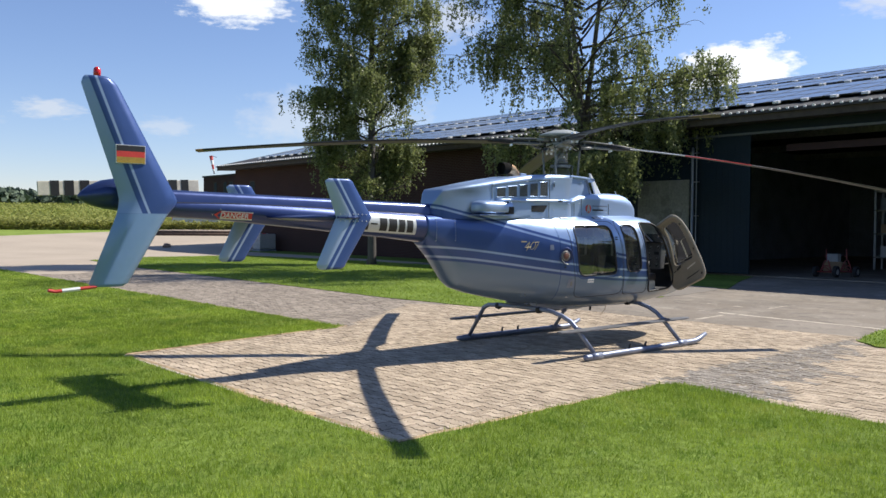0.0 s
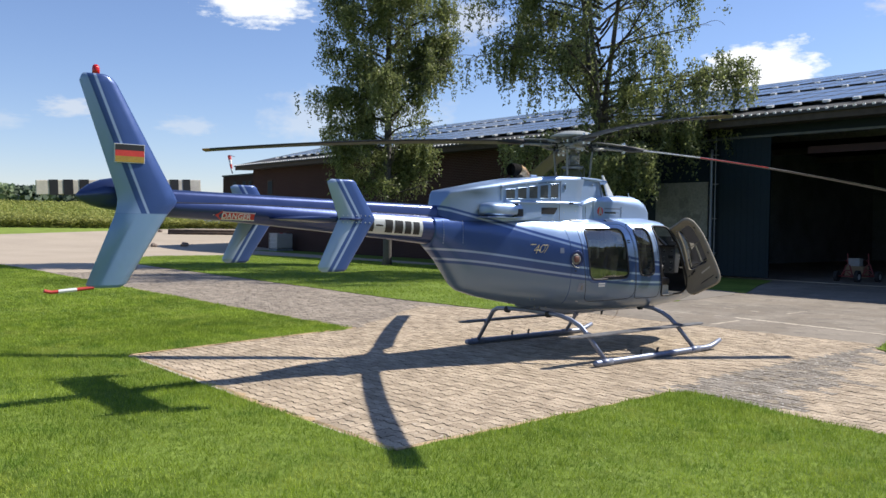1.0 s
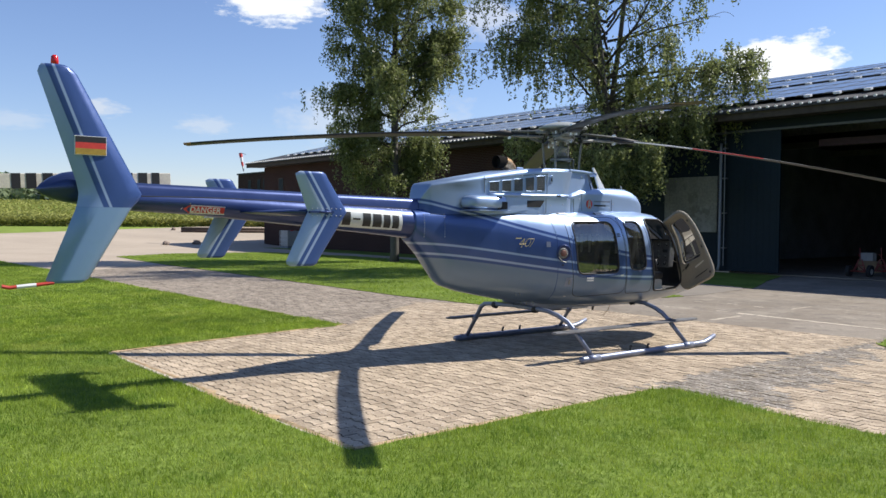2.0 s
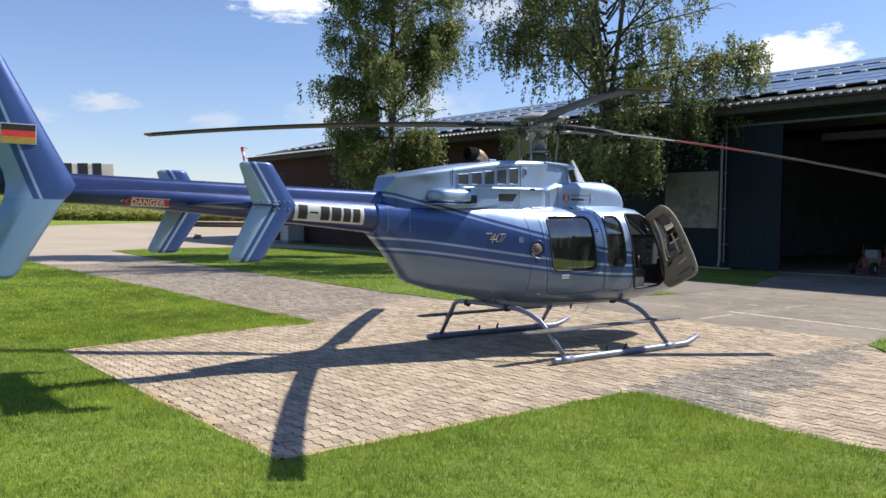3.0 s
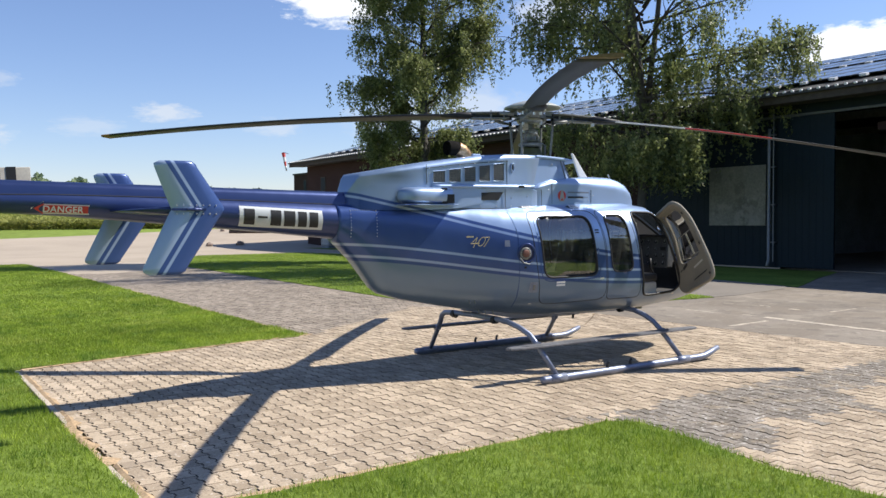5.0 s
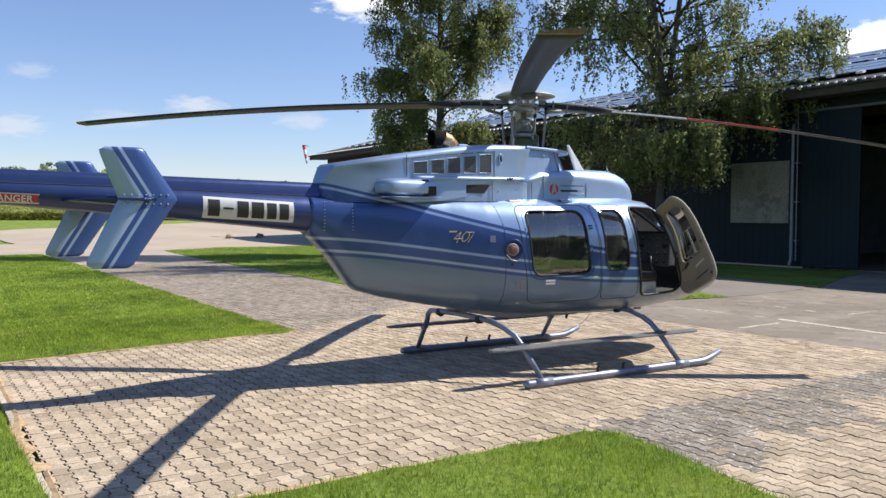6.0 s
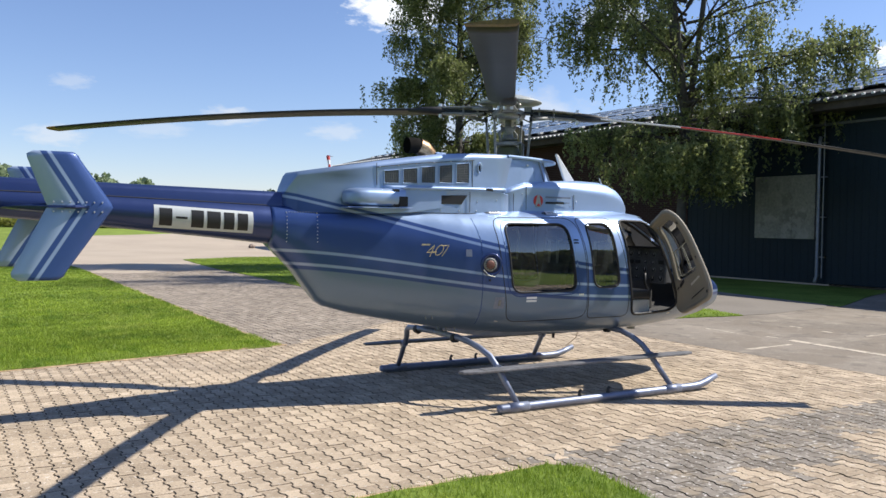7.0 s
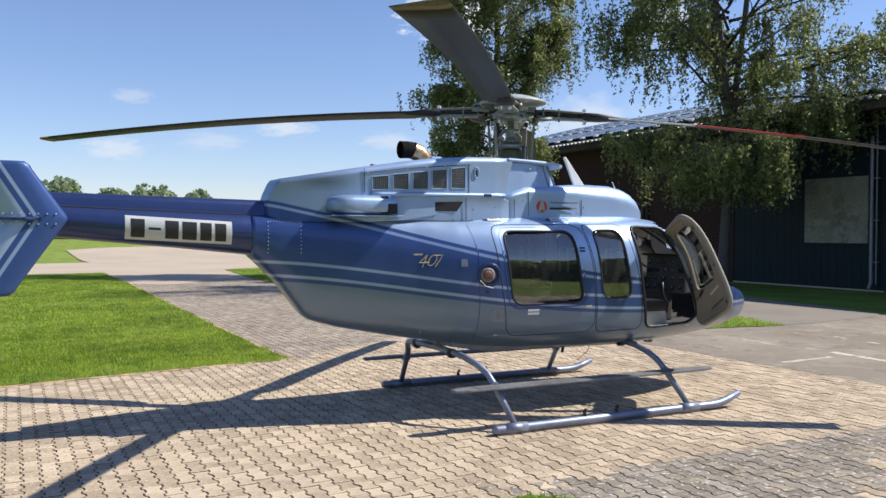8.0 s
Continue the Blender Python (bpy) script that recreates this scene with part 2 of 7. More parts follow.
def inside(poly, u, n):
    """Which points lie in a polygon."""
    u, n = np.asarray(u), np.asarray(n)
    hit = np.zeros(u.shape, bool)
    for (a, b), (c, d) in zip(poly, poly[1:] + poly[:1]):
        if b != d:
            hit ^= ((b > n) != (d > n)) & (u < (c - a) * (n - b) / (d - b) + a)
    return hit


def wobbly(poly, step, amp, seed):
    """The polygon with its edges cut into steps and made uneven."""
    rng = random.Random(seed)
    out = []
    for (a, b), (c, d) in zip(poly, poly[1:] + poly[:1]):
        k = max(1, min(60, int(math.hypot(c - a, d - b) / step)))
        for i in range(k):
            f = i / k
            w = amp if 0 < i else 0
            out.append((a + (c - a) * f + rng.uniform(-w, w), b + (d - b) * f + rng.uniform(-w, w)))
    return out


def sheet(name, poly, z, material, depth=0.05):
    """A flat piece of ground with thickness, in site axes."""
    bm = slab(poly, 2, z - depth, z)
    bmesh.ops.triangulate(bm, faces=[f for f in bm.faces if len(f.verts) > 4])
    ob = part(name, bm, material)
    ob.matrix_world = SITE
    return ob


def make_ground():
    ring = [0, 6, 12, 20, 30, 40, 46, 52, 58, 64, 70, 76, 82, 90, 100, 115, 130, 150, 175, 200, 230, 300, 450, 800, 1500, 3000]
    k = 144
    vs, fs = [(0, 0, -0.06)], []
    for r in ring[1:]:
        for i in range(k):
            a = 2 * math.pi * i / k
            x, y = r * math.cos(a), r * math.sin(a)
            vs.append((x, y, float(terrain(x, y)) - 0.06))
    bm = bmesh.new()
    bv = [bm.verts.new(v) for v in vs]
    for i in range(k):
        bm.faces.new((bv[0], bv[1 + i], bv[1 + (i + 1) % k]))
    for j in range(len(ring) - 2):
        a, b = 1 + j * k, 1 + (j + 1) * k
        for i in range(k):
            bm.faces.new((bv[a + i], bv[b + i], bv[b + (i + 1) % k], bv[a + (i + 1) % k]))
    g = part("ground", bm, M_FIELD, smooth=True)
    return tagged(g, "green and yellow open farmland reaching the horizon", "ground", kind="structure")


make_ground()

PAD = [(-11.0, 4.69), (-4.98, 4.62), (-5.05, 8.7), (-5.3, 9.5), (-5.3, 14.66), (-6.8, 14.52), (-9.5, 14.47), (-12.75, 14.47), (-13.6, 13.2), (-14.4, 12.4), (-12.9, 10.4), (-11.8, 8.9)]
PATH_GREY = [(-11.8, 8.9), (-12.3, 8.74), (-13.6, 8.73), (-20.2, 8.78), (-25.3, 8.83), (-31.0, 8.9), (-30.2, 10.2), (-31.6, 12.0), (-33.0, 13.6), (-25.7, 13.4), (-22.2, 13.25), (-15.7, 13.0), (-13.6, 13.2), (-14.4, 12.4), (-12.9, 10.4)]
LAWN_FRONT = [(-38.6, 5.8), (-39.1, 8.8), (-31.0, 8.88), (-25.3, 8.82), (-20.2, 8.77), (-15.7, 8.73), (-13.6, 8.72), (-12.3, 8.74), (-11.78, 8.8), (-11.42, 6.7), (-11.07, 4.60), (-10.0, 4.57), (-8.0, 4.54), (-4.9, 4.55), (-5.05, 8.45), (-4.85, 8.66), (-4.4, 8.6), (-3.5, 8.42), (8, 8.25), (14, 8.2), (14, -16), (-36.5, -16)]
LAWN_BACK = [(-12.9, 13.2), (-12.1, 17.0), (-11.9, 18.8), (-14, 19.4), (-20, 22.4), (-27.7, 24.9), (-36, 24.6), (-42.6, 23.3), (-42.8, 18.0), (-41.2, 15.2), (-40.5, 14.3), (-33.0, 13.62), (-25.7, 13.42), (-22.2, 13.27), (-15.7, 13.0)]
LAWN_WALL = [(-15.0, 29.0), (-14.2, 26.9), (-13.2, 24.6), (-12.4, 22.75), (-13.5, 23.0), (-14.9, 23.25), (-16.3, 23.45), (-18.5, 24.0), (-24, 26.3), (-52, 26.9), (-52, 29.0)]
LAWN_SPOT = [(-5.15, 14.05), (-4.7, 13.62), (8, 13.25), (14, 13.3), (14, 27), (0, 27), (-2.6, 22), (-4.7, 18), (-5.4, 16.4), (-5.5, 16.2), (-5.36, 14.95), (-5.22, 14.4)]

bed = sheet("paving_bed", [(-36.2, 8.6), (-11.7, 8.6), (-11.15, 4.7), (-4.9, 4.7), (-4.9, 8.3), (8.1, 8.1), (8.1, 14.6), (-5.2, 14.6), (-7, 14.46), (-12.7, 14.46), (-13.5, 13.5), (-36.2, 15.9)], -0.0075, M_JOINT)
tagged(bed, "dark sandy joints between the interlocking pavers", "paving", kind="structure")
asphalt = sheet("asphalt_yard", [(-12.76, 14.49), (-9.5, 14.49), (-6.8, 14.54), (-5.28, 14.68), (-5.2, 15.3), (16, 15.3), (16, 29.4), (-30, 29.4), (-30, 13.5), (-13.5, 13.6)], -0.003, M_ASPHALT)
tagged(asphalt, "worn grey asphalt yard in front of the hangar", "asphalt", kind="structure")


APRON = [(-31.0, 8.9), (-39.1, 8.8), (-38.6, 5.8), (-37, -8), (-36, -25), (-53, -27), (-51.7, -5.2), (-52.2, 6.5), (-53.1, 9.4), (-57.5, 9.1), (-66.6, 8.8), (-68.3, 11.4), (-69.2, 16.8), (-71.1, 24.9), (-72.6, 31.1), (-74, 38), (-54.9, 38), (-54.9, 29), (-24, 29), (-24, 13.6), (-33.0, 13.6), (-31.6, 12.0), (-30.2, 10.2)]


def to_rim(poly, Q):
    """The points of a polygon's rim nearest to given points."""
    best, out = np.full(len(Q), 1e9), Q.copy()
    for a, b in zip(poly, poly[1:] + poly[:1]):
        a, b = np.array(a), np.array(b)
        f = np.clip((Q - a) @ (b - a) / ((b - a) @ (b - a)), 0, 1)
        c = a + f[:, None] * (b - a)
        d = np.hypot(*(Q - c).T)
        out = np.where((d < best)[:, None], c, out)
        best = np.minimum(best, d)
    return out


def make_apron():
    """Pale concrete draped over the land."""
    us, ns = np.arange(-74.5, -22.9, 0.75), np.arange(-27.5, 39.1, 0.75)
    U, N = np.meshgrid(us, ns, indexing="ij")
    hit = inside(APRON, U, N)
    P = np.stack([U.ravel(), N.ravel()], 1)
    off = ~hit.ravel()
    P[off] = to_rim(APRON, P[off])
    X, Y = (P[:, 0] + P[:, 1]) / 2 ** 0.5, (P[:, 1] - P[:, 0]) / 2 ** 0.5
    Z = terrain(X, Y) - 0.004
    w = len(ns)
    fs = []
    for i in range(len(us) - 1):
        for j in range(w - 1):
            if hit[i:i + 2, j:j + 2].any():
                fs.append((i * w + j, (i + 1) * w + j, (i + 1) * w + j + 1, i * w + j + 1))
    ob = soup("apron", np.stack([X, Y, Z], 1), fs, M_CONCRETE)
    return tagged(ob, "wide pale beige concrete apron in full sun", "apron", kind="structure")


make_apron()

# painted and filled lines on the yard
for (a, b), (c, d), w in (((-10.7, 16.35), (-9.88, 16.26), 0.07), ((-8.53, 14.85), (-8.6, 15.95), 0.09), ((-8.95, 16.38), (-5.5, 16.08), 0.16), ((-9.43, 16.4), (-9.2, 16.42), 0.07), ((-10.26, 18.1), (-9.98, 18.06), 0.08), ((-9.5, 17.98), (-9.28, 17.93), 0.09),
                          ((-8.7, 18.0), (-8.75, 19.0), 0.06), ((-7.34, 18.56), (-7.05, 18.51), 0.07), ((-11.0, 17.96), (-10.78, 17.97), 0.05)):
    k = w / 2 / math.hypot(c - a, d - b)
    du, dn = (b - d) * k, (c - a) * k
    line = wobbly([(a - du, b - dn), (c - du, d - dn), (c + du, d + dn), (a + du, b + dn)], 0.15, 0.014, 7)
    tagged(sheet("yard_marking", line, 0.001, M_MARKING, 0.01), "pale worn line across the grey asphalt yard", "line", kind="structure")
strip = sheet("asphalt_strip", wobbly([(-11.95, 18.85), (-11.9, 19.6), (-12.1, 20.6), (-12.3, 22.0), (-12.75, 22.8), (-13.5, 23.0), (-14.9, 23.25), (-16.3, 23.45), (-18.5, 24.0), (-24, 26.4), (-30, 27), (-30, 25), (-27.7, 24.8), (-20, 22.3), (-14, 19.3)], 0.3, 0.03, 9), 0.006, M_STRIP_ASPHALT)
tagged(strip, "smooth grey asphalt strip beside the grass", "asphalt", kind="structure")

lawn_polys = {}
for name, poly, label in (("lawn_front", LAWN_FRONT, "short mown bright green lawn round the helicopter pad"), ("lawn_back", LAWN_BACK, "mown green lawn with tree shade beside the path"), ("lawn_wall", LAWN_WALL, "shaded strip of grass along the hangar wall"), ("lawn_spot", LAWN_SPOT, "green lawn beginning beside the paving")):
    wp = wobbly(poly, 0.25 if name != "lawn_wall" else 1.0, 0.035, 5)
    lawn_polys[name] = wp
    tagged(sheet(name, wp, 0.012, M_SOIL), label, "lawn", kind="structure")


# ---- hangar ----
WALL_N, EAVE_N, RIDGE_N = 29.2, 28.05, 43.0
EAVE_Z, RIDGE_Z = 5.86, 9.5
U0, U1 = -54.5, 8.0            # ends of the hangar
DOOR_U = -15.2                 # where the open doorway begins
TEAL_U = -23.3                 # brick to the far side, metal on this side


# near-white base: sun glints on clamps and corrugation ends are painted in
M_CLIP = mat("glint_white", (0.8, 0.8, 0.78), 0.5, 0.0, var=0.15, scale=5, fine=40)
M_STEELRAIL = mat("dull_rail", (0.10, 0.11, 0.11), 0.6, 0.3, var=0.2)
M_RUSTPIPE = mat("dark_pipe_paint", (0.05, 0.045, 0.043), 0.6, var=0.2)
M_PIPE = mat("dull_zinc_pipe", (0.22, 0.23, 0.235), 0.5, 0.4, var=0.2)


def make_hangar():
    h = thing("hangar", SITE, "long dark brick and teal metal hangar with solar panels", "hangar")
    part("brick_wall", boxed(U0, TEAL_U, WALL_N, WALL_N + 0.3, -0.05, 5.98), M_BRICK, h, "red brick wall, its shade put into the colour")
    mw = part("metal_wall", boxed(TEAL_U, -17.2, WALL_N + 0.02, WALL_N + 0.25, 0.05, 5.98), M_TEAL, h, "teal ribbed metal cladding, shade put into its colour")
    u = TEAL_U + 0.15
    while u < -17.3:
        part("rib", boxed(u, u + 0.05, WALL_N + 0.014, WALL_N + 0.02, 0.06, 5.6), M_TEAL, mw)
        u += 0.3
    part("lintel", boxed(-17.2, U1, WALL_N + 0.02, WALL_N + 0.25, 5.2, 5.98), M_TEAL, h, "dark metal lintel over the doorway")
    part("plinth", boxed(TEAL_U, -17.2, WALL_N - 0.02, WALL_N + 0.3, -0.05, 0.05), M_CONCRETE, h)
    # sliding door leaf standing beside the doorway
    door = part("sliding_door", boxed(-17.2, DOOR_U, WALL_N - 0.12, WALL_N - 0.04, 0.08, 5.15), M_TEAL, h, "teal sliding door leaf pushed aside, shade put into its colour")
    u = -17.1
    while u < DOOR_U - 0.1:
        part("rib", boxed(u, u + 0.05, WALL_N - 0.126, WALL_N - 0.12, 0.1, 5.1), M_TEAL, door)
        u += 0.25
    part("door_rail", boxed(-24, U1, WALL_N - 0.16, WALL_N - 0.02, 5.16, 5.24), M_STEELRAIL, h, "dull grey sliding door rail")
    part("back_wall", boxed(U0, U1, WALL_N + 26, WALL_N + 26.3, -0.05, 6.4), M_DARK, h)
    for a in (U0, U1):
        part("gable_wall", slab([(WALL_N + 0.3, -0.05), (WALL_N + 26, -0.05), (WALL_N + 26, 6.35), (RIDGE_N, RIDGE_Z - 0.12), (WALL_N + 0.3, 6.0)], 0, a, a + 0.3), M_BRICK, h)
    part("inner_wall", boxed(-22.9, -22.6, WALL_N + 0.3, WALL_N + 26, -0.05, 6.0), M_DARK, h)
    part("floor_slab", boxed(U0, U1, WALL_N + 0.3, WALL_N + 26, -0.06, 0.02), M_ASPHALT, h)
    # roof with its thickness, both slopes
    for a, b, lo in ((EAVE_N, RIDGE_N, EAVE_Z), (2 * RIDGE_N - EAVE_N, RIDGE_N, EAVE_Z)):
        part("roof_slope", slab([(a, lo - 0.08), (b, RIDGE_Z - 0.08), (b, RIDGE_Z), (a, lo)], 0, U0 - 0.6, U1 + 0.6), M_ROOF, h, "dark corrugated roof sheets")
    # fascia and soffit boards under the eave
    part("fascia", boxed(U0 - 0.6, U1 + 0.6, EAVE_N + 0.05, EAVE_N + 0.1, EAVE_Z - 0.35, EAVE_Z - 0.09), M_TWIG, h, "dark timber fascia")
    part("soffit", slab([(EAVE_N + 0.1, EAVE_Z - 0.33), (WALL_N, EAVE_Z - 0.3), (WALL_N, EAVE_Z - 0.25), (EAVE_N + 0.1, EAVE_Z - 0.28)], 0, U0 - 0.5, U1 + 0.5), M_TWIG, h)
    # corrugation ends along the eave
    bm = bmesh.new()
    u = U0 - 0.5
    while u < U1 + 0.5:
        tube([(u, EAVE_N - 0.075, EAVE_Z - 0.03), (u, EAVE_N + 0.02, EAVE_Z - 0.005)], [0.055, 0.035], 6, bm=bm)
        u += 0.30
    part("roof_corrugation", bm, M_CLIP, h, "row of corrugation ends at the eave, sunlight put into their colour")["kind"] = "stuff"
    part("gutter_bracket", boxed(U0 - 0.5, U1 + 0.5, EAVE_N - 0.1, EAVE_N + 0.02, EAVE_Z - 0.12, EAVE_Z - 0.06), M_ROOF, h)
    # beige board in the metal wall
    bd = part("blind_window", boxed(-20.12, -17.75, WALL_N - 0.05, WALL_N - 0.012, 1.5, 3.62), M_BOARD, h, "beige weathered board covering a window")
    part("window_frame", boxed(-18.66, -18.62, WALL_N - 0.06, WALL_N - 0.05, 1.5, 3.62), M_BOARD, bd)
    part("drainpipe", tube([(-17.52, WALL_N - 0.16, 4.82), (-17.52, WALL_N - 0.2, 4.6), (-17.52, WALL_N - 0.2, 0.3), (-17.5, WALL_N - 0.32, 0.10)], 0.055, 10), M_PIPE, h, "grey zinc drainpipe", True)
    part("cable_pipe", tube([(-17.36, WALL_N - 0.18, 5.5), (-17.36, WALL_N - 0.18, 0.25)], 0.02, 8), M_PIPE, h, "thin grey cable pipe")
    for z in (0.9, 2.2, 3.5, 4.6):
        part("pipe_clip", boxed(-17.6, -17.32, WALL_N - 0.15, WALL_N - 0.02, z, z + 0.04), M_PIPE, h)
    for u, r in ((-28.3, 0.05), (-28.02, 0.045)):
        part("drainpipe", tube([(u, WALL_N - 0.09, 5.45), (u, WALL_N - 0.09, 0.1)], r, 10), M_RUSTPIPE, h, "dark drainpipe on the brick wall")
    # small dark window in the brick
    wd = part("window_frame", boxed(-52.35, -51.65, WALL_N - 0.03, WALL_N - 0.003, 3.75, 4.75), M_TWIG, h, "small dark window in the brick wall")
    part("pane", boxed(-52.28, -51.72, WALL_N - 0.036, WALL_N - 0.031, 3.82, 4.68), M_TEAL, wd)
    return h


def make_brick_building():
    """Flat-roofed brick building on the rise beyond the hangar."""
    b = thing("brick_building", SITE @ Matrix.Translation((-110.9, 54.0, 1.6)), "flat-roofed red brick building far behind the hangar", "building")
    part("wall", boxed(0, 26, 0, 12, 0, 6.6), M_BRICK, b)
    part("roof", boxed(-0.15, 26.15, -0.15, 12.15, 6.6, 6.8), M_ROOF, b, "dark flat roof edge")
    for u in (3.2, 6.0, 7.7, 12.0, 16.0):
        w = part("window", boxed(u, u + 0.9, -0.05, -0.004, 4.3, 5.8), M_TWIG, b, "narrow dark window")
        part("pane", boxed(u + 0.08, u + 0.82, -0.06, -0.052, 4.4, 5.7), M_TEAL, w)
    return b


make_brick_building()


hangar = make_hangar()


def make_solar_panels():
    """Rows of panels lying on the near roof slope."""
    slope = math.atan2(RIDGE_Z - EAVE_Z, RIDGE_N - EAVE_N)
    w, d = 1.0, 1.64
    bm = bmesh.new()
    box(bm, 0.004, w - 0.004, 0, d, 0.0, 0.04)
    panel = mesh_of(bm, "solar_panel")
    panel.materials.append(M_PANEL)
    bm = bmesh.new()
    for x0, x1, y0, y1 in ((0, w, 0, 0.014), (0, w, d - 0.014, d), (0, 0.012, 0, d), (w - 0.012, w, 0, d)):
        box(bm, x0, x1, y0, y1, 0.001, 0.046)
    rim = mesh_of(bm, "panel_frame")
    rim.materials.append(M_STEELRAIL)
    bm = bmesh.new()
    box(bm, w / 2 - 0.11, w / 2 + 0.11, -0.25, -0.07, -0.02, 0.06)
    clamp = mesh_of(bm, "clamp")
    clamp.materials.append(M_CLIP)
    for row, start in enumerate((1.3, 2.95, 4.6, 7.3, 8.95, 11.3, 12.95)):
        for i in range(42):
            u = U0 + 3.0 + i * 1.02 if row < 3 else U0 + 3.0 + i * 1.02
            s = start
            m = SITE @ Matrix.Translation((u, EAVE_N + s * math.cos(slope), EAVE_Z + s * math.sin(slope) + 0.1)) @ pose(0, 0, 0, math.degrees(slope))
            ob = new("solar_panel", panel)
            ob.matrix_world = m
            tagged(ob, "dark glossy solar panel in a metal frame on the roof", "solar panel", "solar panels on the roof")
            for n2, me2 in (("panel_frame", rim), ("clamp", clamp))[:2 if row in (0, 3, 5) else 1]:
                c = new(n2, me2)
                c.parent = ob


make_solar_panels()


# ---- birch trees ----
def make_birch(base, height, spread, low, seed, stems, leaves, skirt, bare, tufts, arms, label):
    rng = random.Random(seed)
    t = thing("birch_tree", Matrix.Translation(base), label, "tree", "birch trees by the hangar")
    trunk, limbs = bmesh.new(), bmesh.new()
    tips = []   # points from which leafy twigs hang
    def bough(p, d, length, r, level, full=1.0, sure=False):
        if level == 1 and not sure:
            full = rng.choice((1.0, 1.0, 0.85, bare, bare * 0.3))     # some boughs are bare
        pts, q, dirn = [p.copy()], p.copy(), d.copy()
        k = 7
        for i in range(k):
            dirn = (dirn + Vector((rng.uniform(-.2, .2), rng.uniform(-.2, .2), rng.uniform(-.12, .12) - 0.06 * level * (i / k)))).normalized()
            q = q + dirn * length / k
            pts.append(q.copy())
        tube(pts, [max(0.008, r * (1 - 0.85 * i / k)) for i in range(k + 1)], 6 if level else 8, bm=limbs if level else trunk)
        for i in range(2, k + 1):
            if level >= 1:
                tips.append((pts[i], dirn, full))
            if level < 2:
                for _ in range((2 if stems == 1 else 1) if level == 0 else rng.choice((1, 1, 2))):
                    a = rng.uniform(0, 2 * math.pi)
                    out = Vector((math.cos(a), math.sin(a), rng.uniform(0.05, 0.6)))
                    nd = (out * 0.85 + dirn * 0.5).normalized()
                    bough(pts[i], nd, length * rng.uniform(0.22, 0.36) * (1.15 - 0.4 * i / k), r * 0.42 * (1.1 - 0.6 * i / k), level + 1, full)
    # main stems
    fork = Vector((0, 0, height * (0.3 if stems > 1 else 0.5)))
    lean = Vector((rng.uniform(-.3, .3), rng.uniform(-.3, .3), 0))
    tube([(0, 0, -0.1), (0.02, 0, 0.35), lean * 0.4 + fork * 0.45, lean + fork], [0.26, 0.19, 0.16, 0.14], 10, bm=trunk)
    p0 = lean + fork
    for s in range(stems):
        a = 2 * math.pi * s / max(stems, 1) + rng.uniform(-.4, .4)
        d = Vector((math.cos(a) * 0.28, math.sin(a) * 0.28, 1)).normalized() if stems > 1 else Vector((0, 0, 1))
        bough(p0, d, height - fork.z, 0.12, 0)
    # side limbs up the trunk
    for i in range(skirt):
        f = 0.16 + 0.8 * i / skirt
        z = height * f
        reach = lerp_table([(0.0, spread * low), (4.5, spread * low), (7.0, spread), (12.5, spread), (height, spread * 0.25)], z)[0] * rng.uniform(0.6, 1.1)
        a = i * 2.399 + rng.uniform(-.3, .3)
        d = Vector((math.cos(a), math.sin(a), rng.uniform(0.25, 0.7))).normalized()
        bough(Vector((lean.x * f, lean.y * f, z)), d, reach, 0.055, 1)
    # long arms that reach out and droop
    for z, az, rise, reach in arms:
        a = radians(az)
        bough(Vector((lean.x * z / height, lean.y * z / height, z)), Vector((math.cos(a), math.sin(a), rise)).normalized(), reach, 0.06, 1, 1.0, True)
    part("trunk", trunk, M_BARK, t, "white birch bark with dark scars", True)
    part("limb", limbs, M_TWIG, t, "thin dark branches", True)
    # hanging twigs with leaves
    nr = np.random.RandomState(seed)
    knots = np.array([list(p) for p, d, full in tips if nr.rand() < full * tufts], np.float32)   # leafy tufts, with gaps between
    P = np.repeat(knots, 9, 0)
    fall = 0.4 + 1.9 * nr.rand(len(knots)) ** 1.7
    P[:, :2] += nr.normal(0, 0.2, (len(P), 2))
    length = np.repeat(fall, 9) * nr.uniform(0.4, 1.1, len(P))          # how far each twig hangs
    sway = nr.normal(0, 0.13, (len(P), 2))
    k = nr.choice(len(P), leaves, p=length * (1 - 0.75 * (P[:, 2] > 14)) / (length * (1 - 0.75 * (P[:, 2] > 14))).sum())
    s = nr.rand(leaves) * length[k]
    C = P[k].copy()
    C[:, :2] += sway[k] * s[:, None] + nr.normal(0, 0.05, (leaves, 2))
    C[:, 2] += 0.15 - s + nr.normal(0, 0.04, leaves)
    C = C[C[:, 2] > 2.4 + 0.9 * nr.rand(leaves)]
    m = len(C)
    a = nr.normal(0, 1, (m, 3))
    a[:, 2] -= 1.0
    a /= np.linalg.norm(a, axis=1, keepdims=True)
    b = np.cross(a, nr.normal(0, 1, (m, 3)))
    b /= np.linalg.norm(b, axis=1, keepdims=True)
    L = (0.042 + 0.032 * nr.rand(m))[:, None]
    V = np.stack([C - a * L + b * L * 0.66, C + a * L, C - a * L - b * L * 0.66], 1).reshape(-1, 3)
    F = np.arange(m * 3).reshape(-1, 3)
    soup("crown", V, F, M_LEAF, t)["kind"] = "stuff"
    return t


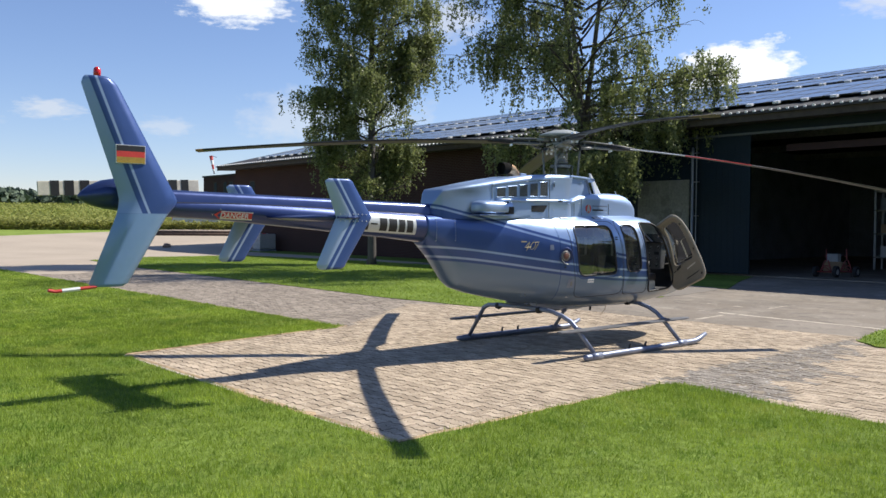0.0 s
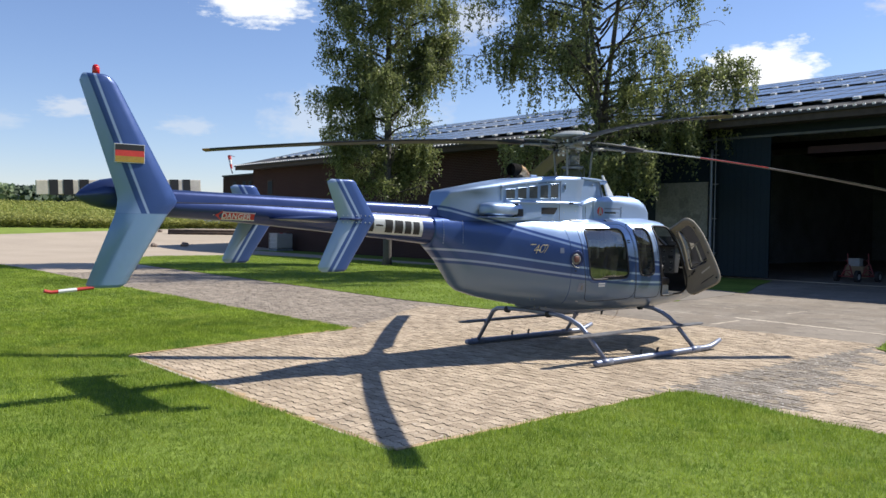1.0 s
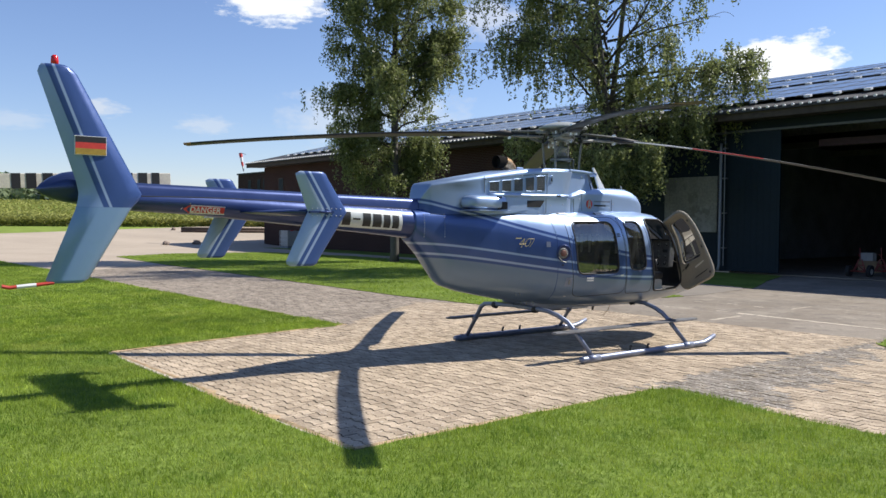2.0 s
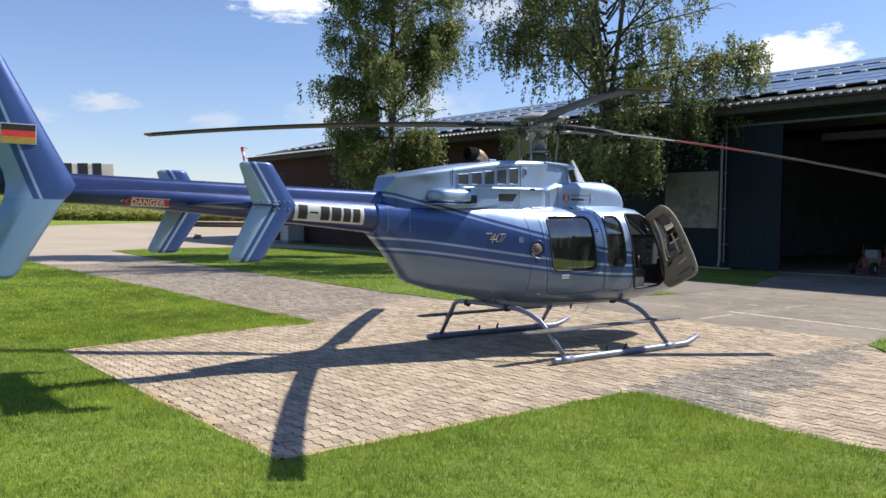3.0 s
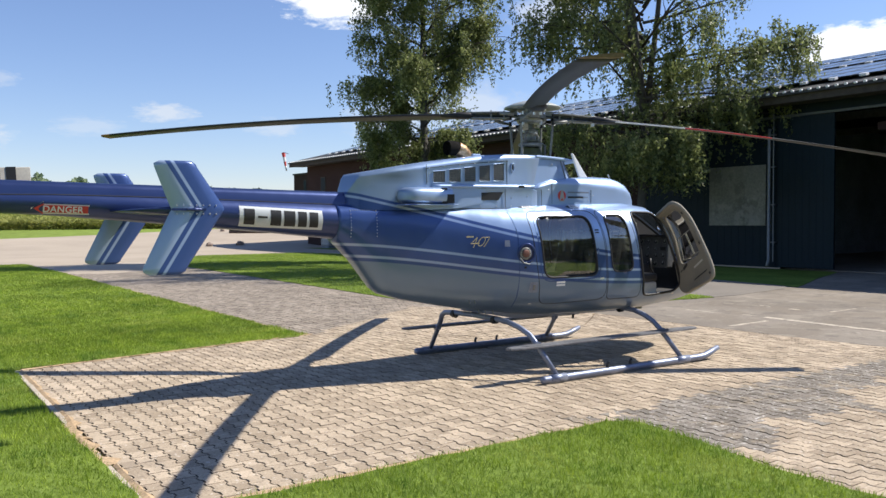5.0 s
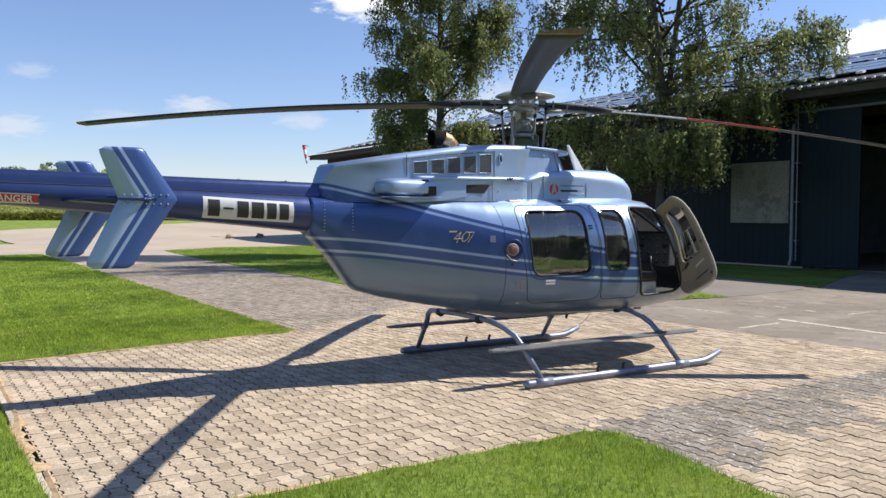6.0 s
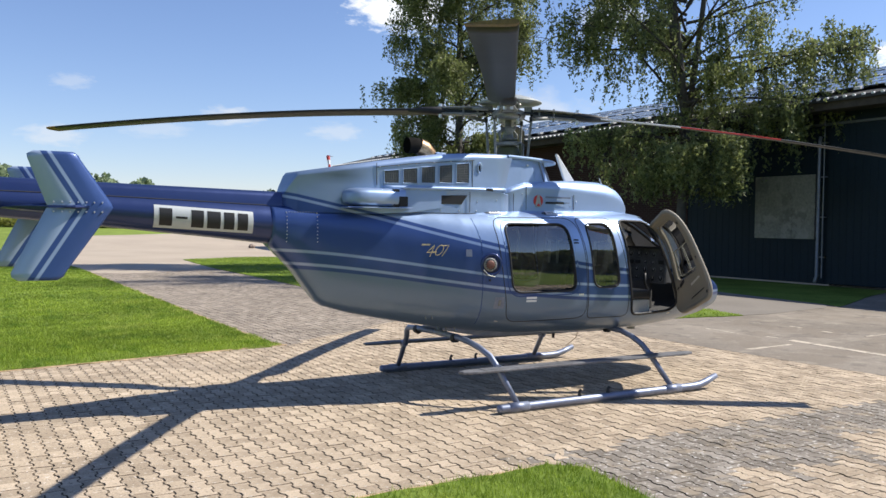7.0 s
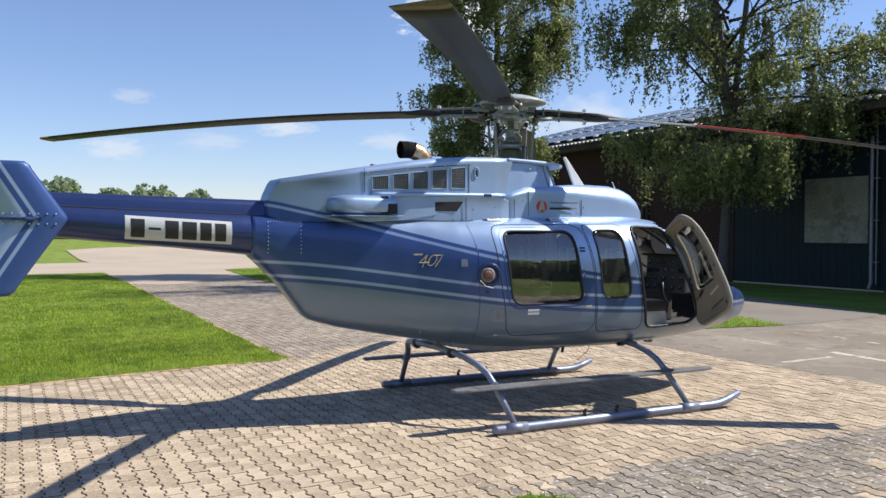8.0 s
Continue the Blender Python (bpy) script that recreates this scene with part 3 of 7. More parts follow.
make_birch((-4.9, 37.2, 0), 18.5, 3.6, 0.62, 11, 1, 112000, 54, 0.35, 0.45, ((7.2, 185, 0.15, 3.3), (6.5, 170, 0.1, 3.0), (9.4, 0, 0.2, 3.0), (8.6, 15, 0.15, 2.7), (11.0, 178, 0.3, 3.4), (5.2, 200, 0.1, 2.2)),
           "tall slender birch tree with hanging leafy twigs")
make_birch((3.75, 32.9, 0), 17.5, 5.3, 0.42, 23, 3, 86000, 50, 0.3, 0.27, ((6.9, -6, 0.16, 6.0), (6.3, 8, 0.14, 5.8), (6.0, -16, 0.12, 5.4), (5.4, -4, 0.06, 4.4), (7.3, 4, 0.1, 5.6), (5.2, 20, 0.05, 3.6), (4.6, -10, 0.0, 2.8), (4.2, 60, 0.0, 2.5), (3.9, 150, 0.0, 2.8), (4.8, 205, 0.0, 3.4), (4.3, 255, 0.0, 2.8), (4.7, 305, 0.0, 3.0), (3.6, 230, 0.0, 2.2), (9.4, 180, 0.2, 5.2), (8.8, 165, 0.15, 4.8), (10.2, 195, 0.3, 5.4), (7.8, 188, 0.1, 3.8)),
           "broad birch with several stems and drooping twigs")


# ---- field and far trees ----
def polar(bearing, r):
    """A place at a bearing in degrees to the left of +y."""
    a = radians(bearing)
    return -math.sin(a) * r, math.cos(a) * r


def make_maize():
    nr = np.random.RandomState(4)
    m = 110000
    bearing = np.radians(nr.uniform(6, 62, m))
    r = 80 + 124 * nr.rand(m) ** 2.2
    x, y = -np.sin(bearing) * r, np.cos(bearing) * r
    z = terrain(x, y)
    k = 1 + (r - 80) / 90
    hgt = nr.uniform(0.62, 0.95, m)
    a = nr.rand(m) * 2 * math.pi
    w = 0.05 * k + 0.04
    lean = nr.normal(0, 0.22, (m, 2))
    low = nr.uniform(0.1, 0.95, m)
    base = np.stack([x, y, z + low * hgt - 0.16], 1)
    side = np.stack([np.cos(a) * w, np.sin(a) * w, 0 * a], 1)
    top = np.stack([x + lean[:, 0], y + lean[:, 1], z + low * hgt], 1)
    V = np.stack([base - side, base + side, top + side * 0.5, top - side * 0.5], 1).reshape(-1, 3)
    ob = soup("maize_field", V, np.arange(m * 4).reshape(-1, 4), M_CORN)
    tagged(ob, "green and yellowing maize field beyond the apron", "maize", kind="stuff")


make_maize()


def make_far_trees():
    nr = np.random.RandomState(9)
    k = 620
    cen, siz = [], []
    for i in range(k):
        bg = nr.uniform(20, 66)
        gap = 0.5 + 0.5 * math.sin(bg * 1.7) * math.sin(bg * 0.63 + 1)
        hedge = i % 2
        r = nr.uniform(270, 300) if hedge else nr.uniform(300, 370)
        x, y = polar(bg, r)
        h = nr.uniform(4.0, 6.5) if hedge else (4.5 + (6 if bg < 33 else 13) * gap) * nr.uniform(0.7, 1.1) * (0.75 if bg < 32 else 1.0)
        cen.append((x, y, 5.2 + h * 0.5))
        siz.append((nr.uniform(3, 6), h * 0.55))
    cen, siz = np.array(cen), np.array(siz)
    per = 240
    d = nr.normal(0, 1, (k, per, 3))
    d /= np.linalg.norm(d, axis=2, keepdims=True)
    d *= (0.75 + 0.3 * nr.rand(k, per, 1))
    C = (cen[:, None] + d * np.stack([siz[:, 0], siz[:, 0], siz[:, 1]], 1)[:, None]).reshape(-1, 3)
    m = len(C)
    a = nr.normal(0, 1, (m, 3))
    b = np.cross(a, nr.normal(0, 1, (m, 3)))
    a /= np.linalg.norm(a, axis=1, keepdims=True)
    b /= np.linalg.norm(b, axis=1, keepdims=True)
    L = (0.5 + 0.6 * nr.rand(m))[:, None]
    V = np.stack([C - a * L, C + b * L, C + a * L, C - b * L], 1).reshape(-1, 3)
    V = V.reshape(-1, 4, 3)
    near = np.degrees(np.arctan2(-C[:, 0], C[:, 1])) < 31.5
    for name, leaf, keep, label in (("far_wood", M_FARLEAF, ~near, "belt of green trees at the edge of the fields, haze put into their colour"), ("far_hedge", M_HEDGE, near, "dark green hedge beyond the maize")):
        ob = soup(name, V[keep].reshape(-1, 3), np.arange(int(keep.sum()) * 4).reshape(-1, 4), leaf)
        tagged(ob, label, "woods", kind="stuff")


make_far_trees()


def make_tree_belt():
    """Dense trees beyond the lawn on the sunny side, which the windows and the paint mirror."""
    nr = np.random.RandomState(31)
    k, per = 150, 220
    bearing = nr.uniform(-150, -58, k)
    r = nr.uniform(33, 46, k)
    a = np.radians(bearing)
    h = nr.uniform(3.5, 6.5, k)
    cen = np.stack([-np.sin(a) * r, np.cos(a) * r, h * 0.5], 1)
    d = nr.normal(0, 1, (k, per, 3))
    d /= np.linalg.norm(d, axis=2, keepdims=True)
    d *= 0.55 + 0.5 * nr.rand(k, per, 1)
    C = (cen[:, None] + d * np.stack([0 * h + 2.6, 0 * h + 2.6, h * 0.52], 1)[:, None]).reshape(-1, 3)
    C[:, 2] = np.maximum(C[:, 2], 0.3)
    m = len(C)
    u = nr.normal(0, 1, (m, 3))
    v = np.cross(u, nr.normal(0, 1, (m, 3)))
    u /= np.linalg.norm(u, axis=1, keepdims=True)
    v /= np.linalg.norm(v, axis=1, keepdims=True)
    L = (0.55 + 0.5 * nr.rand(m))[:, None]
    V = np.stack([C - u * L, C + v * L, C + u * L, C - v * L], 1).reshape(-1, 3)
    ob = soup("tree_belt", V, np.arange(m * 4).reshape(-1, 4), M_LEAF)
    tagged(ob, "dark green belt of trees beyond the lawn", "woods", kind="stuff")


make_tree_belt()


# ---- helicopter ----
UP_CURVE = (-0.00229, 0.00287, 0.03996, -0.18186, 1.47966)      # height of the painted swoosh along the body
LOW_CURVE = (-0.00205, 0.00281, 0.02972, -0.09682, 1.08389)     # height of the lower pale stripe


def paint_mat(name, kind, coat=0.5, rough=(0.30, 0.42)):
    """Metallic livery paint. kind 'body': blue band with pale stripes between silver above and below; 'plate': two tones across a fin."""
    m = bpy.data.materials.new(name)
    m.use_nodes = True
    nt = m.node_tree
    p = nt.nodes["Principled BSDF"]
    p.inputs["Metallic"].default_value, p.inputs["Roughness"].default_value = 0.55, 0.34
    p.inputs["Coat Weight"].default_value, p.inputs["Coat Roughness"].default_value = coat, 0.14
    p.inputs["Specular IOR Level"].default_value = 0.3
    co = nt.nodes.new("ShaderNodeTexCoord")
    sep = nt.nodes.new("ShaderNodeSeparateXYZ")
    nt.links.new(co.outputs["Object"], sep.inputs[0])
    x, z = sep.outputs["X"], sep.outputs["Z"]

    def op(kind2, a, b, c=None):
        n = nt.nodes.new("ShaderNodeMath")
        n.operation = kind2
        for i, v in enumerate((a, b, c)):
            if v is None:
                continue
            if isinstance(v, (int, float)):
                n.inputs[i].default_value = v
            else:
                nt.links.new(v, n.inputs[i])
        return n.outputs[0]

    def band(v, lo, hi, soft=0.004):
        a = nt.nodes.new("ShaderNodeMapRange")
        a.inputs["From Min"].default_value, a.inputs["From Max"].default_value = lo - soft, lo + soft
        nt.links.new(v, a.inputs["Value"])
        b = nt.nodes.new("ShaderNodeMapRange")
        b.inputs["From Min"].default_value, b.inputs["From Max"].default_value = hi + soft, hi - soft
        nt.links.new(v, b.inputs["Value"])
        return op("MULTIPLY", a.outputs[0], b.outputs[0])

    def poly4(v, k):
        """A smooth line along the body, from the coefficients of a quartic."""
        r = op("MULTIPLY_ADD", v, k[0], k[1])
        for c in k[2:]:
            r = op("MULTIPLY_ADD", r, v, c)
        return r

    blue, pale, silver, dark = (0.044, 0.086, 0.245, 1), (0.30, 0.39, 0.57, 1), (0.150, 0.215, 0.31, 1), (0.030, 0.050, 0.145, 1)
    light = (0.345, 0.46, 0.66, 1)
    color = [None]

    def lay(c, fac):
        mx = nt.nodes.new("ShaderNodeMix")
        mx.data_type = "RGBA"
        if color[0] is None:
            mx.inputs["A"].default_value = blue
        else:
            nt.links.new(color[0], mx.inputs["A"])
        mx.inputs["B"].default_value = c
        nt.links.new(fac, mx.inputs["Factor"])
        color[0] = mx.outputs["Result"]

    if kind == "body":
        xc = op("MINIMUM", x, 1.3)
        up = poly4(xc, UP_CURVE)
        low = poly4(xc, LOW_CURVE)
        du, dl = op("SUBTRACT", z, up), op("SUBTRACT", z, low)
        # belly silver is toned darker: shade under the curve is put into the colour
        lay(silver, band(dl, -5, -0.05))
        lay(pale, band(dl, -0.014, 0.014))
        lay(pale, op("MULTIPLY", band(dl, 0.108, 0.136), band(x, -9, 1.25)))
        lay(pale, band(du, -0.066, -0.037))
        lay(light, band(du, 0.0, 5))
    elif kind == "silver":
        lay(light, band(z, -9, 9))
        # heat and exhaust film astern of the vents
        lay((0.21, 0.285, 0.39, 1), op("MULTIPLY", band(x, -9, -1.9, 0.12), 0.6))
        lay((0.115, 0.16, 0.20, 1), op("MULTIPLY", op("MULTIPLY", band(x, -2.3, -1.98, 0.13), band(z, 2.2, 2.29, 0.05)), 0.9))
        # the blue swoosh runs on over the foot of the cowling
        sw = op("SUBTRACT", z, op("MULTIPLY_ADD", op("ADD", x, 2.1), -0.213, 1.915))
        lay(blue, band(sw, -9, 0.042))
        lay(pale, band(sw, -0.014, 0.012))
    elif kind == "plate":
        # distance behind the leading edge, which is bent at mid height
        zc = 1.87
        bend = op("ABSOLUTE", op("SUBTRACT", z, zc), 0)
        k = op("MULTIPLY_ADD", bend, -0.62, op("MULTIPLY", x, -1))
        k = op("SUBTRACT", k, 4.33)
        lay((0.37, 0.46, 0.62, 1), band(k, 0.252, 5))
        lay(pale, band(k, 0.180, 0.208))
    elif kind == "fin":
        k = op("MULTIPLY_ADD", op("SUBTRACT", z, 2.0), -0.395, op("SUBTRACT", -6.30, x))
        upper = band(z, 1.89, 9)
        lay((0.20, 0.315, 0.49, 1), band(z, -9, 1.89))
        lay((0.235, 0.335, 0.52, 1), op("MULTIPLY", band(k, 0.245, 5), upper))
        lay(pale, op("MULTIPLY", band(k, 0.165, 0.19), upper))
    elif kind == "blue":
        lay(dark, band(z, -9, 9))
    nt.links.new(color[0], p.inputs["Base Color"])
    # flake and faint waviness in the panels
    n1 = nt.nodes.new("ShaderNodeTexNoise")
    n1.inputs["Scale"].default_value = 5
    nt.links.new(co.outputs["Object"], n1.inputs["Vector"])
    n3 = nt.nodes.new("ShaderNodeMapRange")
    n3.inputs["To Min"].default_value, n3.inputs["To Max"].default_value = rough
    nt.links.new(n1.outputs[0], n3.inputs["Value"])
    nt.links.new(n3.outputs[0], p.inputs["Roughness"])
    bp = nt.nodes.new("ShaderNodeBump")
    bp.inputs["Strength"].default_value, bp.inputs["Distance"].default_value = 0.25, 0.012
    nt.links.new(n1.outputs[0], bp.inputs["Height"])
    nt.links.new(bp.outputs[0], p.inputs["Normal"])
    return m


P_BODY, P_PLATE, P_FIN, P_BLUE = (paint_mat("paint_" + k, k) for k in ("body", "plate", "fin", "blue"))
P_SILVER = paint_mat("paint_silver", "silver", 0.15, (0.36, 0.5))
for m in (P_PLATE, P_FIN):
    m.node_tree.nodes["Principled BSDF"].inputs["Metallic"].default_value = 0.2
    m.node_tree.nodes["Principled BSDF"].inputs["Coat Weight"].default_value = 0.14
M_RUBBER = mat("black_rubber", (0.012, 0.012, 0.013), 0.6, var=0.2, scale=5, fine=60)
M_LINING = mat("cabin_lining", (0.05, 0.048, 0.045), 0.85, var=0.15, scale=3, fine=60)
M_TRIM = mat("beige_door_trim", (0.25, 0.225, 0.18), 0.7, var=0.1, scale=4, fine=70, bump=0.001)
M_LEATHER = mat("black_leather", (0.022, 0.022, 0.024), 0.45, var=0.25, scale=6, fine=80, bump=0.001)
M_CREAM = mat("cream_panel", (0.55, 0.52, 0.46), 0.6, var=0.1, scale=4, fine=60)
M_BLADE = mat("blade_grey", (0.019, 0.023, 0.029), 0.5, var=0.2, scale=2, fine=40, tint=(0.030, 0.034, 0.039), spec=0.35)
M_BLADE_EDGE = mat("steel_edge", (0.6, 0.6, 0.6), 0.3, 0.9, var=0.1)
M_STEEL = mat("hub_steel", (0.24, 0.24, 0.21), 0.45, 0.5, var=0.3, scale=8, fine=60)
M_OLIVE = mat("olive_primer", (0.10, 0.10, 0.04), 0.6, var=0.2, scale=5, fine=50)
M_YELLOW = mat("yellow_paint", (0.36, 0.23, 0.03), 0.55, var=0.2)
M_RED = mat("red_paint", (0.55, 0.04, 0.03), 0.5, var=0.12)
M_WHITE = mat("white_paint", (0.75, 0.74, 0.72), 0.5, var=0.06)
M_IVORY = mat("ivory_paint", (0.60, 0.55, 0.46), 0.5, var=0.12)
M_BLACK = mat("black_paint", (0.015, 0.015, 0.016), 0.5, var=0.2)
M_GOLD = mat("gold_film", (0.6, 0.5, 0.28), 0.4, 0.3, var=0.15)
M_BRONZE = mat("heat_stained_steel", (0.42, 0.24, 0.12), 0.35, 0.9, var=0.4, scale=7, fine=40, tint=(0.7, 0.5, 0.3))
M_SKID = mat("skid_paint", (0.215, 0.245, 0.325), 0.46, 0.55, var=0.15, scale=6, fine=60)
M_SOOT = mat("exhaust_soot", (0.012, 0.011, 0.010), 0.95, var=0.3, spec=0.1)
M_TIP = mat("worn_blade_tip", (0.17, 0.105, 0.03), 0.6, var=0.3)
M_RECESS = mat("recess_shade_tone", (0.018, 0.026, 0.07), 0.5, var=0.15)
M_CAP = mat("reddish_brown_cap", (0.17, 0.07, 0.05), 0.6, var=0.35, scale=20, fine=90)
M_HUB = mat("grey_hub_paint", (0.2, 0.2, 0.185), 0.5, 0.1, var=0.35, scale=6, fine=50)
M_DISC = mat("pale_disc_paint", (0.34, 0.36, 0.34), 0.5, 0.1, var=0.25, scale=6, fine=50)
M_GRILL = mat("dark_grille", (0.06, 0.072, 0.09), 0.6, 0.4, var=0.3, scale=40, fine=160)
M_PLATE = mat("registration_field", (0.55, 0.57, 0.56), 0.45, 0.2, var=0.05)
M_SCREEN = mat("instrument_face", (0.13, 0.13, 0.127), 0.25, var=0.3)
M_REDLAMP = mat("red_lens", (0.6, 0.02, 0.02), 0.2, var=0.1)
# haze lightens the cabin panes in place of a brighter sky reflection
G_CABIN = glass_mat("tinted_acrylic", (0.58, 0.66, 0.55), 0.01, 2.55, 0.04)
G_CLEAR = glass_mat("clear_acrylic", (0.80, 0.86, 0.86), 0.01, 2.0)

G_DOOR = glass_mat("door_acrylic", (0.75, 0.82, 0.82), 0.01, 2.3, 0.22)

HELI = pose(1.525, 12.65, 0, 0, 0, 45)
heli = thing("helicopter", HELI, "parked blue and silver light helicopter with its cockpit door open", "helicopter")

# sections of the cabin and its tail fairing: x, bottom, top, half width, height of the widest line
BODY = [
    (-2.80, 1.576, 1.95, 0.193, 1.768), (-2.76, 1.545, 1.945, 0.198, 1.76), (-2.55, 1.34, 1.955, 0.23, 1.72), (-2.30, 1.02, 1.965, 0.26, 1.66), (-2.22, 0.965, 1.968, 0.275, 1.62),
    (-1.95, 0.885, 1.97, 0.325, 1.55), (-1.60, 0.815, 1.97, 0.40, 1.46), (-1.30, 0.76, 1.97, 0.475, 1.40), (-0.90, 0.69, 1.97, 0.60, 1.33), (-0.55, 0.65, 1.972, 0.69, 1.29),
    (-0.10, 0.615, 1.978, 0.745, 1.25), (0.60, 0.59, 1.985, 0.77, 1.22), (1.20, 0.59, 1.98, 0.765, 1.2), (1.60, 0.60, 1.94, 0.74, 1.18), (1.95, 0.615, 1.785, 0.69, 1.15),
    (2.38, 0.645, 1.54, 0.61, 1.10), (2.72, 0.69, 1.325, 0.51, 1.05), (3.00, 0.75, 1.175, 0.37, 1.0), (3.14, 0.81, 1.095, 0.235, 0.965), (3.22, 0.88, 1.03, 0.10, 0.955),
]


def power(x, upper=True):
    """How square the section is: full along the shoulder, rounder below astern."""
    if upper:
        return lerp_table([(-2.8, 2.6), (-2.4, 3.2), (-2.0, 3.8), (-1.2, 3.5), (-0.8, 3.3), (0.0, 3.5), (1.5, 3.5), (2.4, 2.6), (3.1, 2.2)], x)[0]
    return lerp_table([(-2.0, 2.4), (-0.8, 2.7), (0.0, 3.5), (1.5, 3.5), (2.4, 2.6), (3.1, 2.2)], x)[0]


def half_width(x, z):
    """Half width of the cabin skin at x and z."""
    zb, zt, w, zc = lerp_table(BODY, x)
    h = zt - zc if z >= zc else zc - zb
    r = min(1.0, abs(z - zc) / h)
    p = power(x, z >= zc)
    return w * (1 - r ** p) ** (1 / p)


def in_shape(poly, x, z):
    hit = False
    for (a, b), (c, d) in zip(poly, poly[1:] + poly[:1]):
        if (b > z) != (d > z) and x < (c - a) * (z - b) / (d - b) + a:
            hit = not hit
    return hit


def rounded(poly, r, k=5):
    """The polygon with rounded corners."""
    out = []
    n = len(poly)
    for i in range(n):
        p, q, s = Vector(poly[i - 1]), Vector(poly[i]), Vector(poly[(i + 1) % n])
        a = q + (p - q).normalized() * min(r, (p - q).length / 2.1)
        b = q + (s - q).normalized() * min(r, (s - q).length / 2.1)
        for j in range(k + 1):
            f = j / k
            out.append(tuple(a * (1 - f) ** 2 + q * 2 * f * (1 - f) + b * f * f))
    return out


def grown(poly, d):
    c = sum((Vector(p) for p in poly), Vector((0, 0))) / len(poly)
    return [tuple(Vector(p) + (Vector(p) - c).normalized() * d) for p in poly]


WIN_REAR = rounded([(-0.48, 1.80), (0.295, 1.805), (0.40, 1.10), (-0.392, 1.093)], 0.11)
WIN_MID = rounded([(0.545, 1.815), (0.895, 1.818), (1.005, 1.13), (0.64, 1.125)], 0.10)
DOOR_PILOT = rounded([(1.05, 1.855), (1.53, 1.845), (1.99, 0.92), (1.88, 0.82), (1.21, 0.80)], 0.10)
WIN_PILOT = rounded([(1.04, 1.79), (1.38, 1.79), (1.68, 1.24), (1.16, 1.22)], 0.08)
SCREEN_LOW = [(1.50, 1.90), (3.2, 1.90), (3.2, 1.14), (2.9, 1.13), (2.05, 1.31)]


def skin(inset, holes_right, holes_left, screen):
    """The cabin shell as a fine net, less its openings, the net drawn to their outlines. Returns bmesh."""
    bm = bmesh.new()
    xs = list(np.arange(-2.78, 2.93, 0.028)) + [2.95, 3.01, 3.06, 3.11, 3.15, 3.18, 3.2, 3.22]
    k = 160
    rings, flat = [], {}
    for x in xs:
        zb, zt, w, zc = lerp_table(BODY, x)
        w, zb, zt = max(0.02, w - inset), zb + inset, zt - inset
        ring = []
        for i in range(k):
            a = 2 * math.pi * i / k
            c, s = math.cos(a), math.sin(a)
            p = power(x, s >= 0)
            r = (abs(c) ** p + abs(s) ** p) ** (-1 / p)
            ring.append(bm.verts.new((x, w * c * r, zc + ((zt - zc) if s >= 0 else (zc - zb)) * s * r)))
        rings.append(ring)
    near = {}
    for side, holes in ((-1, holes_right), (1, holes_left)):
        for shape in holes:
            segs = [(Vector(a), Vector(b)) for a, b in zip(shape, shape[1:] + shape[:1])]
            lo = [min(q[i] for q in shape) - 0.05 for i in (0, 1)]
            hi = [max(q[i] for q in shape) + 0.05 for i in (0, 1)]
            for ring in rings:
                if not lo[0] < ring[0].co.x < hi[0]:
                    continue
                for v in ring:
                    if v.co.y * side <= 0.05 or not lo[1] < v.co.z < hi[1]:
                        continue
                    q, best = Vector((v.co.x, v.co.z)), None
                    for a, b in segs:
                        d = b - a
                        f = max(0.0, min(1.0, (q - a).dot(d) / max(1e-9, d.length_squared)))
                        e = a + d * f
                        if best is None or (e - q).length < (best - q).length:
                            best = e
                    if (best - q).length < 0.0155:
                        near[v] = (best, side)
    for v, (q, side) in near.items():
        v.co = Vector((q.x, side * max(0.02, half_width(q.x, q.y) - inset), q.y))
    for j in range(len(rings) - 1):
        for i in range(k):
            q = (rings[j][i], rings[j + 1][i], rings[j + 1][(i + 1) % k], rings[j][(i + 1) % k])
            c = sum((v.co for v in q), Vector()) / 4
            holes = holes_right if c.y < 0 else holes_left
            if 0.75 < c.z < 1.88 and any(in_shape(h, c.x, c.z) for h in holes):
                continue
            if screen and c.x > 1.5 and abs(c.y) > 0.03 and in_shape(SCREEN_LOW, c.x, c.z) and not (c.x < 2.1 and c.z < 1.9 - (c.x - 1.45) * 1.05):
                continue
            bm.faces.new(q)
    bm.faces.new(rings[0])
    bm.faces.new(rings[-1][::-1])
    bmesh.ops.delete(bm, geom=[v for v in bm.verts if not v.link_faces], context="VERTS")
    bmesh.ops.recalc_face_normals(bm, faces=bm.faces[:])
    return bm


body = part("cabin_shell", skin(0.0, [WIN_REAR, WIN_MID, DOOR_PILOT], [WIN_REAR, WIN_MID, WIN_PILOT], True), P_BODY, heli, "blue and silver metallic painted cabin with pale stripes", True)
part("cabin_lining", skin(0.035, [grown(WIN_REAR, 0.03), grown(WIN_MID, 0.03), grown(DOOR_PILOT, 0.03)], [grown(WIN_REAR, 0.03), grown(WIN_MID, 0.03), grown(WIN_PILOT, 0.03)], True), M_LINING, heli, "grey inner lining", True)


def dense(poly, closed=True, step=0.03):
    """The outline cut into short steps."""
    out = []
    for a, b in zip(poly, poly[1:] + (poly[:1] if closed else [])):
        k = max(1, int(math.hypot(b[0] - a[0], b[1] - a[1]) / step))
        out += [(a[0] + (b[0] - a[0]) * i / k, a[1] + (b[1] - a[1]) * i / k) for i in range(k)]
    return out if closed else out + [poly[-1]]


def on_skin(poly, side, out):
    return [Vector((x, side * (half_width(x, z) + out), z)) for x, z in poly]


